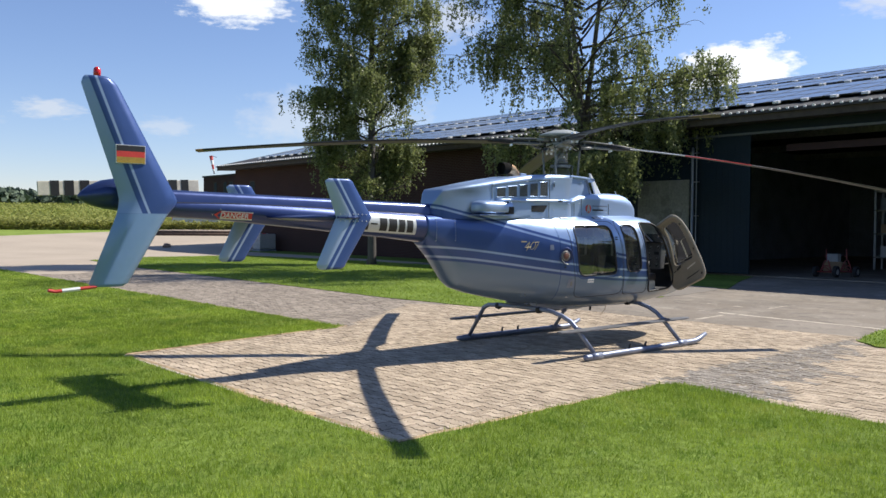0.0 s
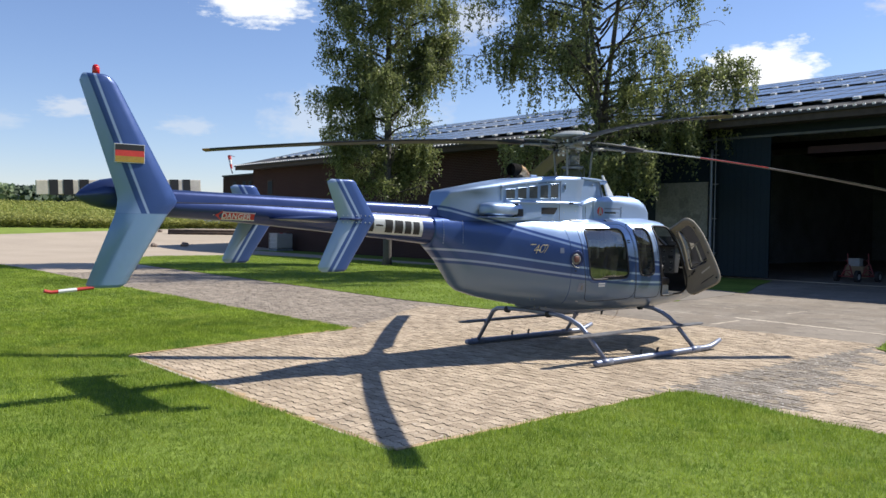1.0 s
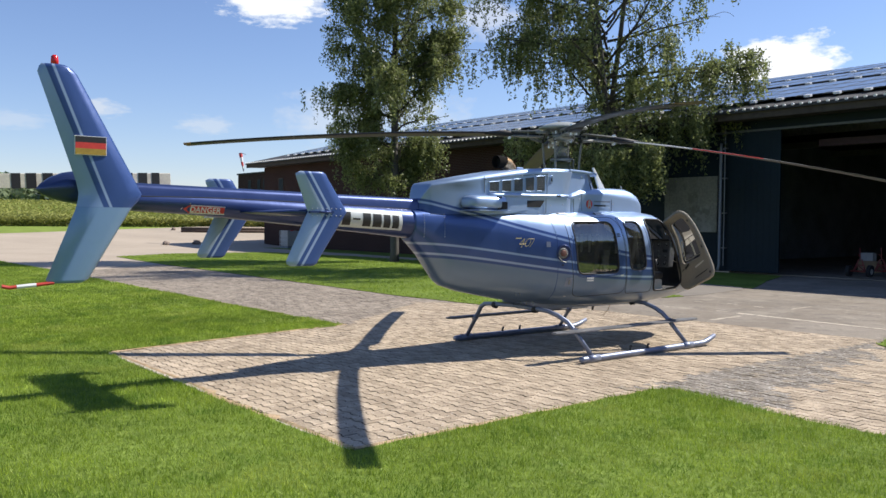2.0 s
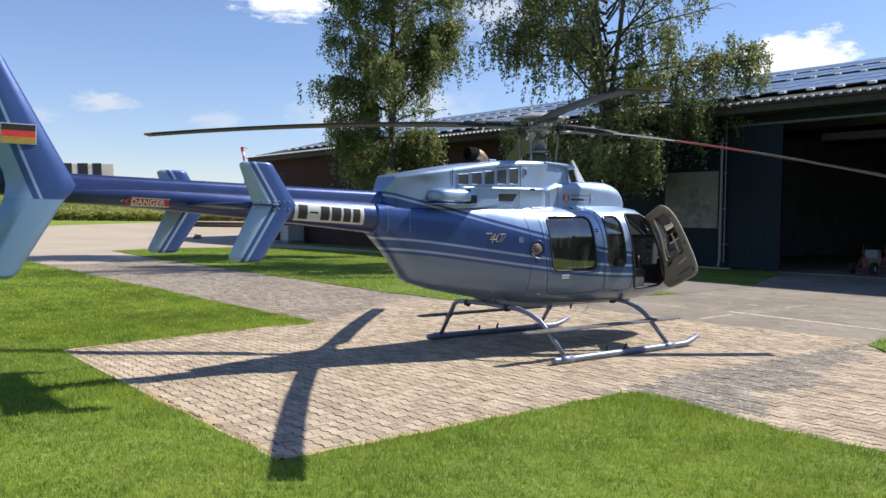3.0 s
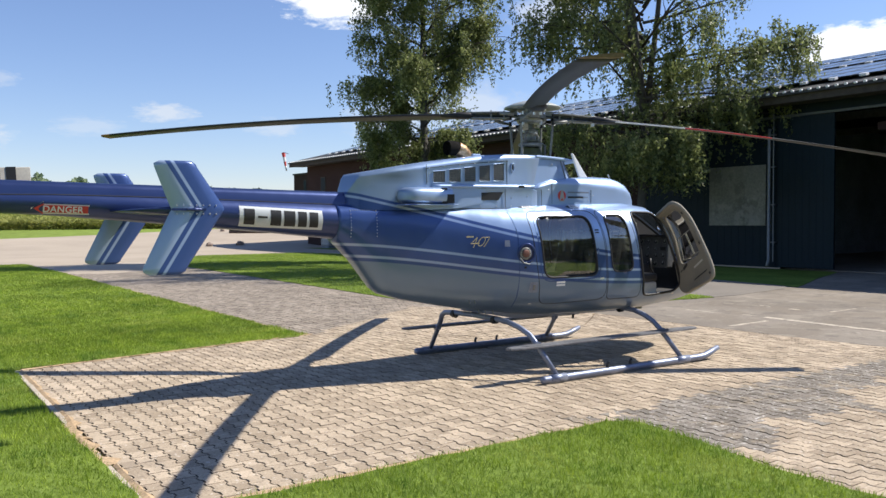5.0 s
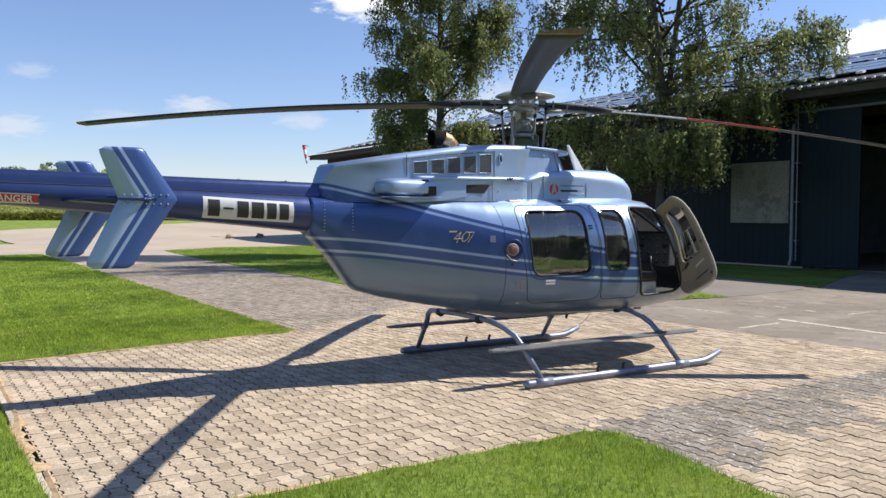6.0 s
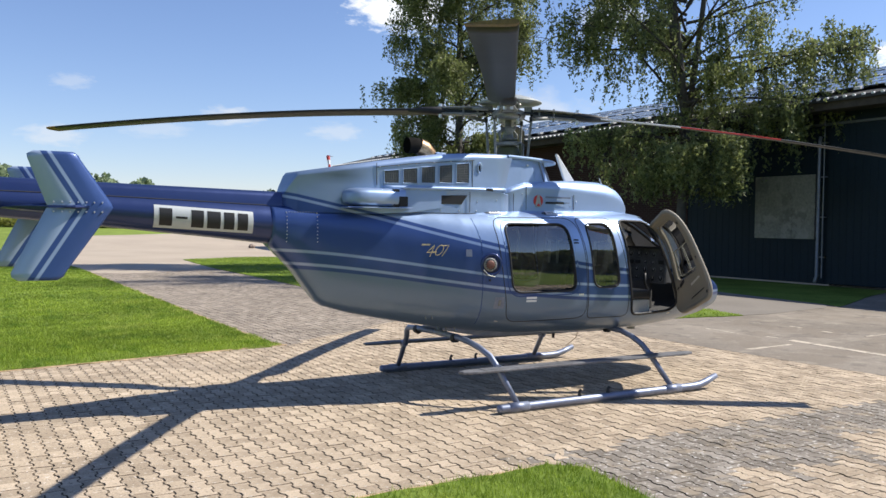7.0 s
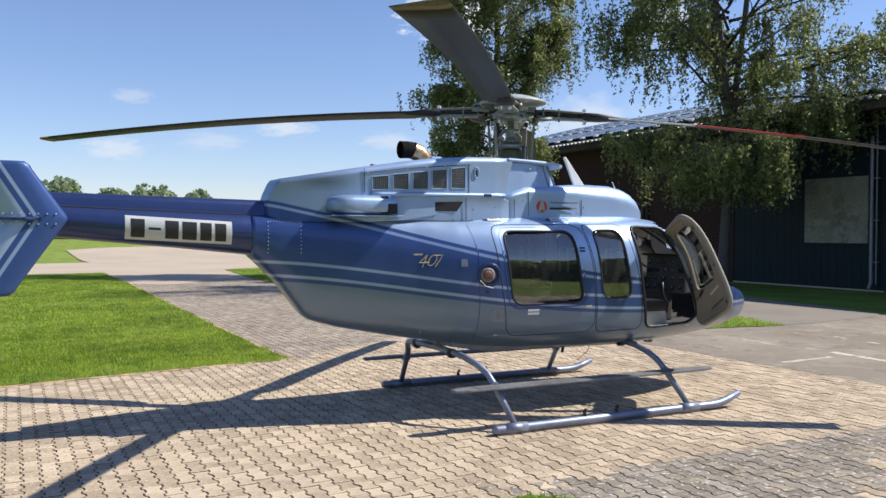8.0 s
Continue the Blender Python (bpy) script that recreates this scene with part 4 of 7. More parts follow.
def bead(poly, side, out, r, closed=True, sides=6):
    """A bead that follows an outline over the skin."""
    pts = on_skin(dense(poly, closed), side, out)
    if closed:
        pts = pts + pts[:1]
    return tube(pts, r, sides, caps=not closed)


def film(poly, side, out, cuts=6, bm=None):
    """A thin piece lying on the skin: rows across a convex outline, bent to the curve."""
    bm = bm or bmesh.new()
    zs = [p[1] for p in poly]
    z0, z1 = min(zs) + 1e-4, max(zs) - 1e-4
    rows = []
    for j in range(cuts + 1):
        z = z0 + (z1 - z0) * j / cuts
        cr = []
        for (a, b), (c, d) in zip(poly, poly[1:] + poly[:1]):
            if (b > z) != (d > z):
                cr.append(a + (c - a) * (z - b) / (d - b))
        x0, x1 = min(cr), max(cr)
        rows.append([bm.verts.new((x0 + (x1 - x0) * i / cuts, side * (half_width(x0 + (x1 - x0) * i / cuts, z) + out), z)) for i in range(cuts + 1)])
    for a, b in zip(rows, rows[1:]):
        for i in range(cuts):
            bm.faces.new((a[i], a[i + 1], b[i + 1], b[i]))
    bmesh.ops.recalc_face_normals(bm, faces=bm.faces[:])
    return bm


for side, pilot in ((-1, False), (1, True)):
    for shape, name in ((WIN_REAR, "cabin_window"), (WIN_MID, "cabin_window")) + (((WIN_PILOT, "cabin_window"),) if pilot else ()):
        w = part(name, film(grown(shape, 0.012), side, -0.012, 14), G_CABIN, heli, "dark tinted cabin window", True)
        w.visible_shadow = False
        part("gasket", bead(shape, side, -0.003, 0.0125), M_RUBBER, w, "black rubber gasket", True)
    if not pilot:
        part("door_seal", bead(DOOR_PILOT, side, 0.0, 0.016), M_RUBBER, heli, "black rubber seal of the cockpit doorway", True)
# windscreen halves
for side in (-1, 1):
    ws = bmesh.new()
    rows = []
    for j in range(15):
        x = 1.52 + 1.58 * j / 14
        zb, zt, w, zc = lerp_table(BODY, x)
        POWER = power(x)
        a1 = 0.42 if j < 5 else 0.2
        row = []
        for i in range(11):
            a = a1 + (math.pi / 2 - 0.04 - a1) * i / 10
            row.append(ws.verts.new((x, side * (w - 0.01) * math.cos(a) ** (2 / POWER), zc + (zt - zc - 0.01) * math.sin(a) ** (2 / POWER))))
        rows.append(row)
    for a, b in zip(rows, rows[1:]):
        for i in range(10):
            ws.faces.new((a[i], a[i + 1], b[i + 1], b[i]))
    w = part("windscreen", ws, G_CLEAR, heli, "curved clear windscreen half", True)
    w.visible_shadow = False

# door joints and small fittings of the near and far side
DOOR_REAR = rounded([(-0.60, 1.86), (0.42, 1.87), (0.52, 1.40), (0.55, 0.80), (-0.42, 0.78), (-0.5, 1.2)], 0.13)
DOOR_MID = rounded([(0.44, 1.87), (0.96, 1.88), (1.13, 1.2), (1.15, 0.79), (0.57, 0.79), (0.54, 1.40)], 0.08)
for side in (-1, 1):
    part("door_joint", bead(DOOR_REAR, side, -0.003, 0.006, sides=5), M_RUBBER, heli, "dark joint round the cabin door", True)
    part("door_joint", bead(DOOR_MID, side, -0.003, 0.006, sides=5), M_RUBBER, heli, "dark joint round the narrow door", True)
    part("raised_rim", bead(grown(WIN_REAR, 0.05), side, -0.004, 0.008, sides=6), P_SILVER, heli, "raised pale rim round the window", True)
    for x, z in ((-0.18, 1.035), (-0.18, 1.003)):
        part("door_handle", film([(x - 0.06, z - 0.011), (x + 0.06, z - 0.011), (x + 0.06, z + 0.011), (x - 0.06, z + 0.011)], side, 0.006, 2), M_WHITE, heli, "small bright door handle")
    part("door_catch", film([(0.42, 1.045), (0.485, 1.045), (0.485, 1.065), (0.42, 1.065)], side, 0.008, 2), M_ALU, heli, "small bright catch between the doors")
    for x in (-0.485, 0.206):
        lug = part("roof_lug", film([(x - 0.075, 1.905), (x + 0.085, 1.905), (x + 0.055, 1.945), (x - 0.045, 1.945)], side, 0.014, 3), M_WHITE, heli, "small white lug on the cabin shoulder")
        part("lug_opening", film([(x - 0.15, 1.93), (x - 0.10, 1.905), (x - 0.07, 1.905), (x - 0.05, 1.935)], side, 0.010, 2), M_BLACK, lug)
        for k in (-0.03, 0.0, 0.03):
            part("lug_bolt", film([(x + k - 0.007, 1.918), (x + k + 0.007, 1.918), (x + k + 0.007, 1.93), (x + k - 0.007, 1.93)], side, 0.018, 1), M_BLACK, lug)
    for z in (1.63, 1.60):
        part("hinge", film([(0.345, z), (0.42, z), (0.41, z + 0.016), (0.355, z + 0.016)], side, 0.012, 2), M_BLACK, heli)
# fuel filler: recessed ring, cap and drain spout
fx, fz = -0.658, 1.383
fy = -half_width(fx, fz)
slope = (half_width(fx + 0.1, fz) - half_width(fx - 0.1, fz)) / 0.2
fm = Matrix.Translation((fx, fy, fz)) @ pose(0, 0, 0, 90, 0, math.degrees(math.atan(slope)) * -1)
recess = lathe([(0.088, 0.002), (0.094, 0.007), (0.112, 0.007), (0.118, 0.001), (0.110, -0.012)], 32, m=fm @ Matrix.Translation((0.018, 0, 0)))
filler = part("fuel_filler", recess, P_BLUE, heli, "round fuel filler in a dark recess", True)
# nearly flush disc: the depth's shade is put into its dark blue
part("recess_floor", lathe([(0.09, -0.004), (0.09, 0.003), (0.0005, 0.003)], 28, m=fm @ Matrix.Translation((0.018, 0, 0))), M_RECESS, filler, "blue disc toned dark for the recess shade", True)
part("filler_collar", lathe([(0.07, -0.01), (0.07, 0.012), (0.06, 0.018), (0.0005, 0.018)], 24, m=fm), M_HUB, filler, "dull grey metal collar", True)
part("filler_cap", lathe([(0.044, 0.01), (0.044, 0.024), (0.034, 0.028), (0.0005, 0.028)], 20, m=fm), M_CAP, filler, "reddish brown filler cap", True)
for i in range(14):
    a = i * 2 * math.pi / 14
    part("cap_hole", lathe([(0.0065, 0.012), (0.0065, 0.0205), (0.0005, 0.0205)], 6, m=fm @ Matrix.Translation((0.051 * math.cos(a), 0.051 * math.sin(a), 0))), M_BLACK, filler)
part("drip_lip", tube([(fx - 0.08, fy - 0.006, fz - 0.05), (fx - 0.03, fy - 0.014, fz - 0.105), (fx + 0.05, fy - 0.018, fz - 0.125)], 0.006, 6), M_DISC, filler)
part("grounding_point", lathe([(0.012, 0), (0.012, 0.01), (0.0005, 0.01)], 10, m=Matrix.Translation((0.0, 0, -0.16)) @ fm), M_BLACK, heli)
# steps, hatches and drains on the skin
for x, z, w, h in ((-0.54, 0.99, 0.055, 0.06), (-0.875, 1.50, 0.032, 0.036)):
    part("access_plate", film([(x - w, z - h), (x + w, z - h), (x + w * 0.9, z + h), (x - w * 0.9, z + h)], -1, 0.004, 2), M_SKID, heli, "small bright access plate")
part("latch", film([(-0.555, 0.96), (-0.525, 0.96), (-0.525, 1.02), (-0.555, 1.02)], -1, 0.01, 2), M_HUB, heli)
for x, z in ((-1.22, 0.87), (-1.16, 0.87), (-1.0, 0.73), (-0.92, 0.72), (-0.84, 0.72)):
    part("drain_tube", tube([(x, -half_width(x, z) * 0.9, z + 0.02), (x, -half_width(x, z) * 0.9 - 0.03, z - 0.05)], 0.008, 6), M_STEEL, heli)

# tail boom: tapered tube with a ridged cover over the drive shaft
BOOM = [(-6.45, 1.975, 0.098), (-5.5, 1.945, 0.115), (-4.4, 1.88, 0.145), (-3.4, 1.815, 0.172), (-2.6, 1.757, 0.198), (-2.4, 1.75, 0.2)]


def boom_ring(x):
    return lerp_table(BOOM, x)


bpts = [-6.45 + 4.05 * i / 28 for i in range(29)]
part("tail_boom", tube([(x, 0, boom_ring(x)[0]) for x in bpts], [boom_ring(x)[1] for x in bpts], 40), P_BLUE, heli, "metallic blue tapered tail boom", True)
bm = bmesh.new()
rows = []
for i in range(24):
    x = -6.4 + 3.97 * i / 23
    zc, r = boom_ring(x)
    top = 2.145 - 0.075 * (x + 6.4) / 3.85
    foot = zc + math.sqrt(max(1e-6, r * r - 0.095 ** 2)) - 0.012
    prof = [(-0.095, foot), (-0.088, top - 0.05), (-0.07, top - 0.016), (-0.035, top), (0.035, top), (0.07, top - 0.016), (0.088, top - 0.05), (0.095, foot)]
    rows.append([bm.verts.new((x, y, z)) for y, z in prof])
for a, b in zip(rows, rows[1:]):
    for i in range(7):
        bm.faces.new((a[i], b[i], b[i + 1], a[i + 1]))
for r in (rows[0], rows[-1]):
    bm.faces.new(r)
bmesh.ops.recalc_face_normals(bm, faces=bm.faces[:])
part("drive_shaft_cover", bm, P_BLUE, heli, "blue ridged cover along the top of the boom", True)
for s in (-1, 1):
    part("cover_joint", tube([(x, s * 0.097, boom_ring(x)[0] + math.sqrt(max(1e-6, boom_ring(x)[1] ** 2 - 0.095 ** 2)) + 0.003) for x in (-6.3, -5.5, -4.9, -4.4, -3.9, -3.4, -2.8)], 0.0035, 5), M_LINING, heli, "dark joint of the shaft cover")


def boom_y(x, z, out=0.003):
    zc, r = boom_ring(x)
    return -(math.sqrt(max(1e-6, (r + out) ** 2 - (z - zc) ** 2)))


def boom_film(x0, x1, z0, z1, out=0.003, n=6, skew=0.0):
    bm = bmesh.new()
    rows = []
    for j in range(n + 1):
        z = z0 + (z1 - z0) * j / n
        rows.append([bm.verts.new((x0 + (x1 - x0) * i / n + skew * j / n, boom_y(x0 + (x1 - x0) * i / n, z + 0.0, out), z)) for i in range(n + 1)])
    for a, b in zip(rows, rows[1:]):
        for i in range(n):
            bm.faces.new((a[i], a[i + 1], b[i + 1], b[i]))
    bmesh.ops.recalc_face_normals(bm, faces=bm.faces[:])
    return bm


def sloped_film(x0, x1, z0, z1, out, slope=-0.055, xr=-3.45, n=5):
    """A film on the boom that follows its falling axis."""
    bm = bmesh.new()
    rows = []
    for j in range(n + 1):
        row = []
        for i in range(n + 1):
            x = x0 + (x1 - x0) * i / n
            z = z0 + (z1 - z0) * j / n + slope * (x - xr)
            row.append(bm.verts.new((x, boom_y(x, z, out), z)))
        rows.append(row)
    for a, b in zip(rows, rows[1:]):
        for i in range(n):
            bm.faces.new((a[i], a[i + 1], b[i + 1], b[i]))
    bmesh.ops.recalc_face_normals(bm, faces=bm.faces[:])
    return bm


# registration field: pale plate with plain dark bars
reg = part("registration_field", sloped_film(-3.845, -2.965, 1.70, 1.90, 0.003, n=10), M_PLATE, heli, "pale field with plain black bars", True)
for x, w, z0, z1 in ((-3.80, 0.11, 1.722, 1.876), (-3.66, 0.10, 1.79, 1.81), (-3.525, 0.11, 1.722, 1.876), (-3.385, 0.12, 1.722, 1.876), (-3.235, 0.095, 1.722, 1.876), (-3.11, 0.095, 1.722, 1.876)):
    part("bar", sloped_film(x, x + w, z0, z1, 0.0055), M_BLACK, reg, "", True)
# rivet bands where the boom is bolted on
bm = bmesh.new()
for x in (-2.65, -2.36):
    zc, r = boom_ring(x)
    for i in range(9):
        a = math.pi * (0.55 + 0.9 * i / 25)
        z = 1.60 + 0.27 * i / 8
        m = Matrix.Translation((x, -half_width(x, z) - 0.001, z))
        bmesh.ops.create_icosphere(bm, subdivisions=1, radius=0.006, matrix=m)
for i in range(12):
    x = -2.65 + 0.29 * i / 11
    zc, r = boom_ring(x)
    bmesh.ops.create_icosphere(bm, subdivisions=1, radius=0.006, matrix=Matrix.Translation((x, -half_width(x, 1.88) - 0.001, 1.88)))
part("rivet", bm, M_ALU, heli)["kind"] = "stuff"


def lettering(text, size, material, parent, x0, z0, mapper, name="lettering", label=""):
    """Built-in font laid on a surface through mapper(x, z) -> Vector."""
    cu = bpy.data.curves.new(name, "FONT")
    cu.body, cu.size, cu.space_character = text, size, 1.06
    cu.offset = size * 0.018
    tmp = bpy.data.objects.new(name, cu)
    scene.collection.objects.link(tmp)
    me = bpy.data.meshes.new_from_object(tmp.evaluated_get(bpy.context.evaluated_depsgraph_get()))
    bpy.data.objects.remove(tmp)
    for v in me.vertices:
        v.co = mapper(x0 + v.co.x, z0 + v.co.y)
    me.materials.clear()
    me.materials.append(material)
    ob = new(name, me)
    ob.parent = parent
    if label:
        ob["label"] = label
    return ob


# warning arrow on the boom
warn = bmesh.new()
dz = lambda x: 1.885 - 0.035 * (x + 5.45)
def warn_piece(poly, out, bm):
    vs = [bm.verts.new((x, boom_y(x, z, out), z)) for x, z in poly]
    bm.faces.new(vs)
def arrow(g):
    z = lambda x, o: dz(x) + o
    return [(-5.66 - 2.2 * g, z(-5.66, 0.0)), (-5.58, z(-5.58, 0.046 + g * 1.9)), (-5.58, z(-5.58, 0.032 + g)), (-5.22 + g, z(-5.22, 0.032 + g)), (-5.22 + g, z(-5.22, -0.032 - g)), (-5.58, z(-5.58, -0.032 - g)), (-5.58, z(-5.58, -0.046 - g * 1.9))]
warn_piece(arrow(0.010), 0.004, warn)
wa = part("warning_arrow", warn, M_WHITE, heli, "red warning arrow with a white rim")
warn = bmesh.new()
warn_piece(arrow(0.0), 0.007, warn)
part("arrow_field", warn, M_RED, wa)
lettering("DANGER", 0.078, M_WHITE, wa, -5.588, -0.028, lambda x, z: Vector((x, boom_y(x, dz(x) + z, 0.010), dz(x) + z)), label="white word on red")

# tail gearbox fairing, fin, tail rotor, tail skid
tg = tube([(-6.2, 0, 1.99), (-6.35, 0, 2.03), (-6.5, 0, 2.065), (-6.65, 0, 2.078), (-6.78, 0, 2.074), (-6.89, 0, 2.062), (-6.97, 0, 2.053), (-7.01, 0, 2.05)], [0.1, 0.145, 0.162, 0.16, 0.138, 0.1, 0.052, 0.012], 28)
part("tail_fairing", tg, P_BLUE, heli, "pointed blue tail gearbox fairing", True)


def aero_plate(outline, y, thick, tilt=0.0):
    """A fin of airfoil section: outline of (front x, rear x, z) rows."""
    bm = bmesh.new()
    rows = []
    for xf, xr, z in outline:
        ring = []
        for f, t in ((0, 0), (0.06, 0.6), (0.25, 1), (0.6, 0.75), (1, 0.12), (1, -0.12), (0.6, -0.75), (0.25, -1), (0.06, -0.6)):
            ring.append(bm.verts.new((xf + (xr - xf) * f, y + tilt * (z - 2) + t * thick / 2, z)))
        rows.append(ring)
    k = 9
    for a, b in zip(rows, rows[1:]):
        for i in range(k):
            bm.faces.new((a[i], b[i], b[(i + 1) % k], a[(i + 1) % k]))
    bm.faces.new(rows[0])
    bm.faces.new(rows[-1])
    bmesh.ops.recalc_face_normals(bm, faces=bm.faces[:])
    return bm


FIN = [(-6.685, -6.965, 1.195), (-6.63, -7.0, 1.225), (-6.245, -6.74, 1.87), (-6.165, -6.72, 1.96), (-6.135, -6.715, 2.02), (-6.185, -6.735, 2.12), (-6.72, -7.06, 3.09), (-6.765, -7.045, 3.14), (-6.825, -7.025, 3.165)]
fin = part("vertical_fin", aero_plate(FIN, -0.27, 0.085), P_FIN, heli, "swept blue and grey-blue tail fin")
for p in fin.data.polygons:
    p.use_smooth = True
fy0 = -0.27 - 0.045
flag = part("flag_field", boxed(-6.760, -6.478, fy0 - 0.004, fy0 + 0.01, 2.365, 2.54), M_WHITE, fin)
for i, m in enumerate((M_YELLOW, M_RED, M_BLACK)):
    part("flag_stripe", boxed(-6.755, -6.483, fy0 - 0.007, fy0 - 0.004, 2.37 + 0.055 * i, 2.37 + 0.055 * (i + 1)), m, fin)
lamp = part("strobe_light", lathe([(0.032, 3.15), (0.034, 3.2), (0.03, 3.235), (0.015, 3.25), (0.0005, 3.252)], 14, at=(-6.915, -0.27, 0)), M_REDLAMP, heli, "red anti-collision light on the fin", True)
part("tail_skid", tube([(-6.93, -0.27, 1.20), (-7.1, -0.27, 1.185), (-7.3, -0.27, 1.17), (-7.36, -0.27, 1.185)], 0.016, 8), M_RED, heli, "red and white banded tail skid tube")
part("tail_skid_band", tube([(-7.08, -0.27, 1.186), (-7.24, -0.27, 1.174)], 0.018, 8), M_WHITE, heli)
part("tail_rotor_hub", tube([(-6.43, 0.1, 2.16), (-6.43, 0.43, 2.16)], 0.035, 12), M_STEEL, heli)
for s in (-1, 1):
    x0, x1 = sorted((-6.43 + s * 0.12, -6.43 + s * 0.83))
    turn = Matrix.Translation((-6.43, 0, 2.165)) @ pose(0, 0, 0, 0, -2.6, 0) @ Matrix.Translation((6.43, 0, -2.165))
    bl = part("tail_rotor_blade", boxed(x0, x1, 0.375, 0.395, 2.095, 2.235, 0.006), M_IVORY, heli, "cream tail rotor blade with black bands")
    bl.matrix_local = turn
    for a, c in ((0.34, 0.43), (0.49, 0.58), (0.63, 0.71)):
        x0, x1 = sorted((-6.43 + s * a, -6.43 + s * c))
        part("black_band", boxed(x0, x1, 0.371, 0.399, 2.091, 2.239), M_BLACK, bl)

# horizontal stabilizer with bent end plates
bm = bmesh.new()
rows = []
for y in (-1.05, -0.5, -0.1, 0.1, 0.5, 1.05):
    ring = []
    for f, t in ((0, 0), (0.08, 0.7), (0.3, 1), (0.7, 0.6), (1, 0.08), (1, -0.08), (0.7, -0.6), (0.3, -1), (0.08, -0.7)):
        ring.append(bm.verts.new((-4.52 - 0.52 * f, y, 1.865 + t * 0.035)))
    rows.append(ring)
for a, b in zip(rows, rows[1:]):
    for i in range(9):
        bm.faces.new((a[i], b[i], b[(i + 1) % 9], a[(i + 1) % 9]))
bm.faces.new(rows[0])
bm.faces.new(rows[-1])
bmesh.ops.recalc_face_normals(bm, faces=bm.faces[:])
part("stabilizer", bm, P_BLUE, heli, "blue horizontal stabilizer through the boom", True)
PLATE = [(-4.71, -4.97, 1.335), (-4.67, -5.01, 1.36), (-4.655, -5.015, 1.39), (-4.34, -4.79, 1.85), (-4.33, -4.775, 1.87), (-4.34, -4.79, 1.9), (-4.555, -4.91, 2.215), (-4.57, -4.915, 2.245), (-4.605, -4.87, 2.27)]
for s in (-1, 1):
    ep = part("end_plate", aero_plate(PLATE, s * 1.07, 0.05), P_PLATE, heli, "bent end plate in two blue tones with a pale stripe")
    for p in ep.data.polygons:
        p.use_smooth = True
    bm = bmesh.new()
    for j, z in enumerate((1.835, 1.905)):
        for i in range(7):
            bmesh.ops.create_icosphere(bm, subdivisions=1, radius=0.008, matrix=Matrix.Translation((-4.41 - 0.055 * i, s * 1.07 + s * 0.024, z)))
    part("rivet", bm, M_ALU, ep)["kind"] = "stuff"
    part("position_light", tube([(-4.52, s * 1.1, 1.87), (-4.60, s * 1.125, 1.87), (-4.66, s * 1.12, 1.87)], [0.008, 0.014, 0.008], 10), P_BLUE, ep)
    part("bracket", boxed(-4.78, -4.5, s * 1.1 - 0.012, s * 1.1 + 0.012, 1.86, 1.88), P_BLUE, ep)


# ---- cowlings ----
def loft(sections, k=7, cap=True):
    """Rounded hood from rows (x, half width, foot z, top z, corner): open below."""
    bm = bmesh.new()
    rows = []
    for x, w, z0, z1, r in sections:
        r = min(r, w * 0.95, (z1 - z0) * 0.95)
        prof = [(-w, z0), (-w, (z0 + z1 - r) / 2), (-w + 0.004, z1 - r)]
        for i in range(1, k + 1):
            a = math.pi / 2 * i / k
            prof.append((-w + r - r * math.cos(a), z1 - r + r * math.sin(a)))
        prof += [(-y, z) for y, z in prof[::-1]]
        rows.append([bm.verts.new((x, y, z)) for y, z in prof])
    n = len(rows[0])
    for a, b in zip(rows, rows[1:]):
        for i in range(n - 1):
            bm.faces.new((a[i], b[i], b[i + 1], a[i + 1]))
    if cap:
        bm.faces.new(rows[0])
        bm.faces.new(rows[-1])
    bmesh.ops.recalc_face_normals(bm, faces=bm.faces[:])
    return bm


UPPER = [(-2.655, 0.09, 1.92, 2.06, 0.03), (-2.62, 0.14, 1.90, 2.13, 0.035), (-2.56, 0.19, 1.88, 2.235, 0.04), (-2.53, 0.205, 1.88, 2.268, 0.045), (-2.1, 0.275, 1.88, 2.34, 0.06), (-1.78, 0.335, 1.88, 2.395, 0.07), (-1.4, 0.385, 1.90, 2.455, 0.07), (-1.1, 0.41, 1.95, 2.497, 0.07), (-0.7, 0.43, 2.0, 2.525, 0.065), (-0.45, 0.435, 2.05, 2.53, 0.06), (-0.30, 0.435, 2.13, 2.528, 0.055)]


def upper_w(x):
    return lerp_table([(r[0], r[1]) for r in UPPER], x)[0]


def lower_w(x):
    """The lower cowling stands flush on the shoulder of the body."""
    return min(0.452, half_width(x, 1.895)) + 0.004


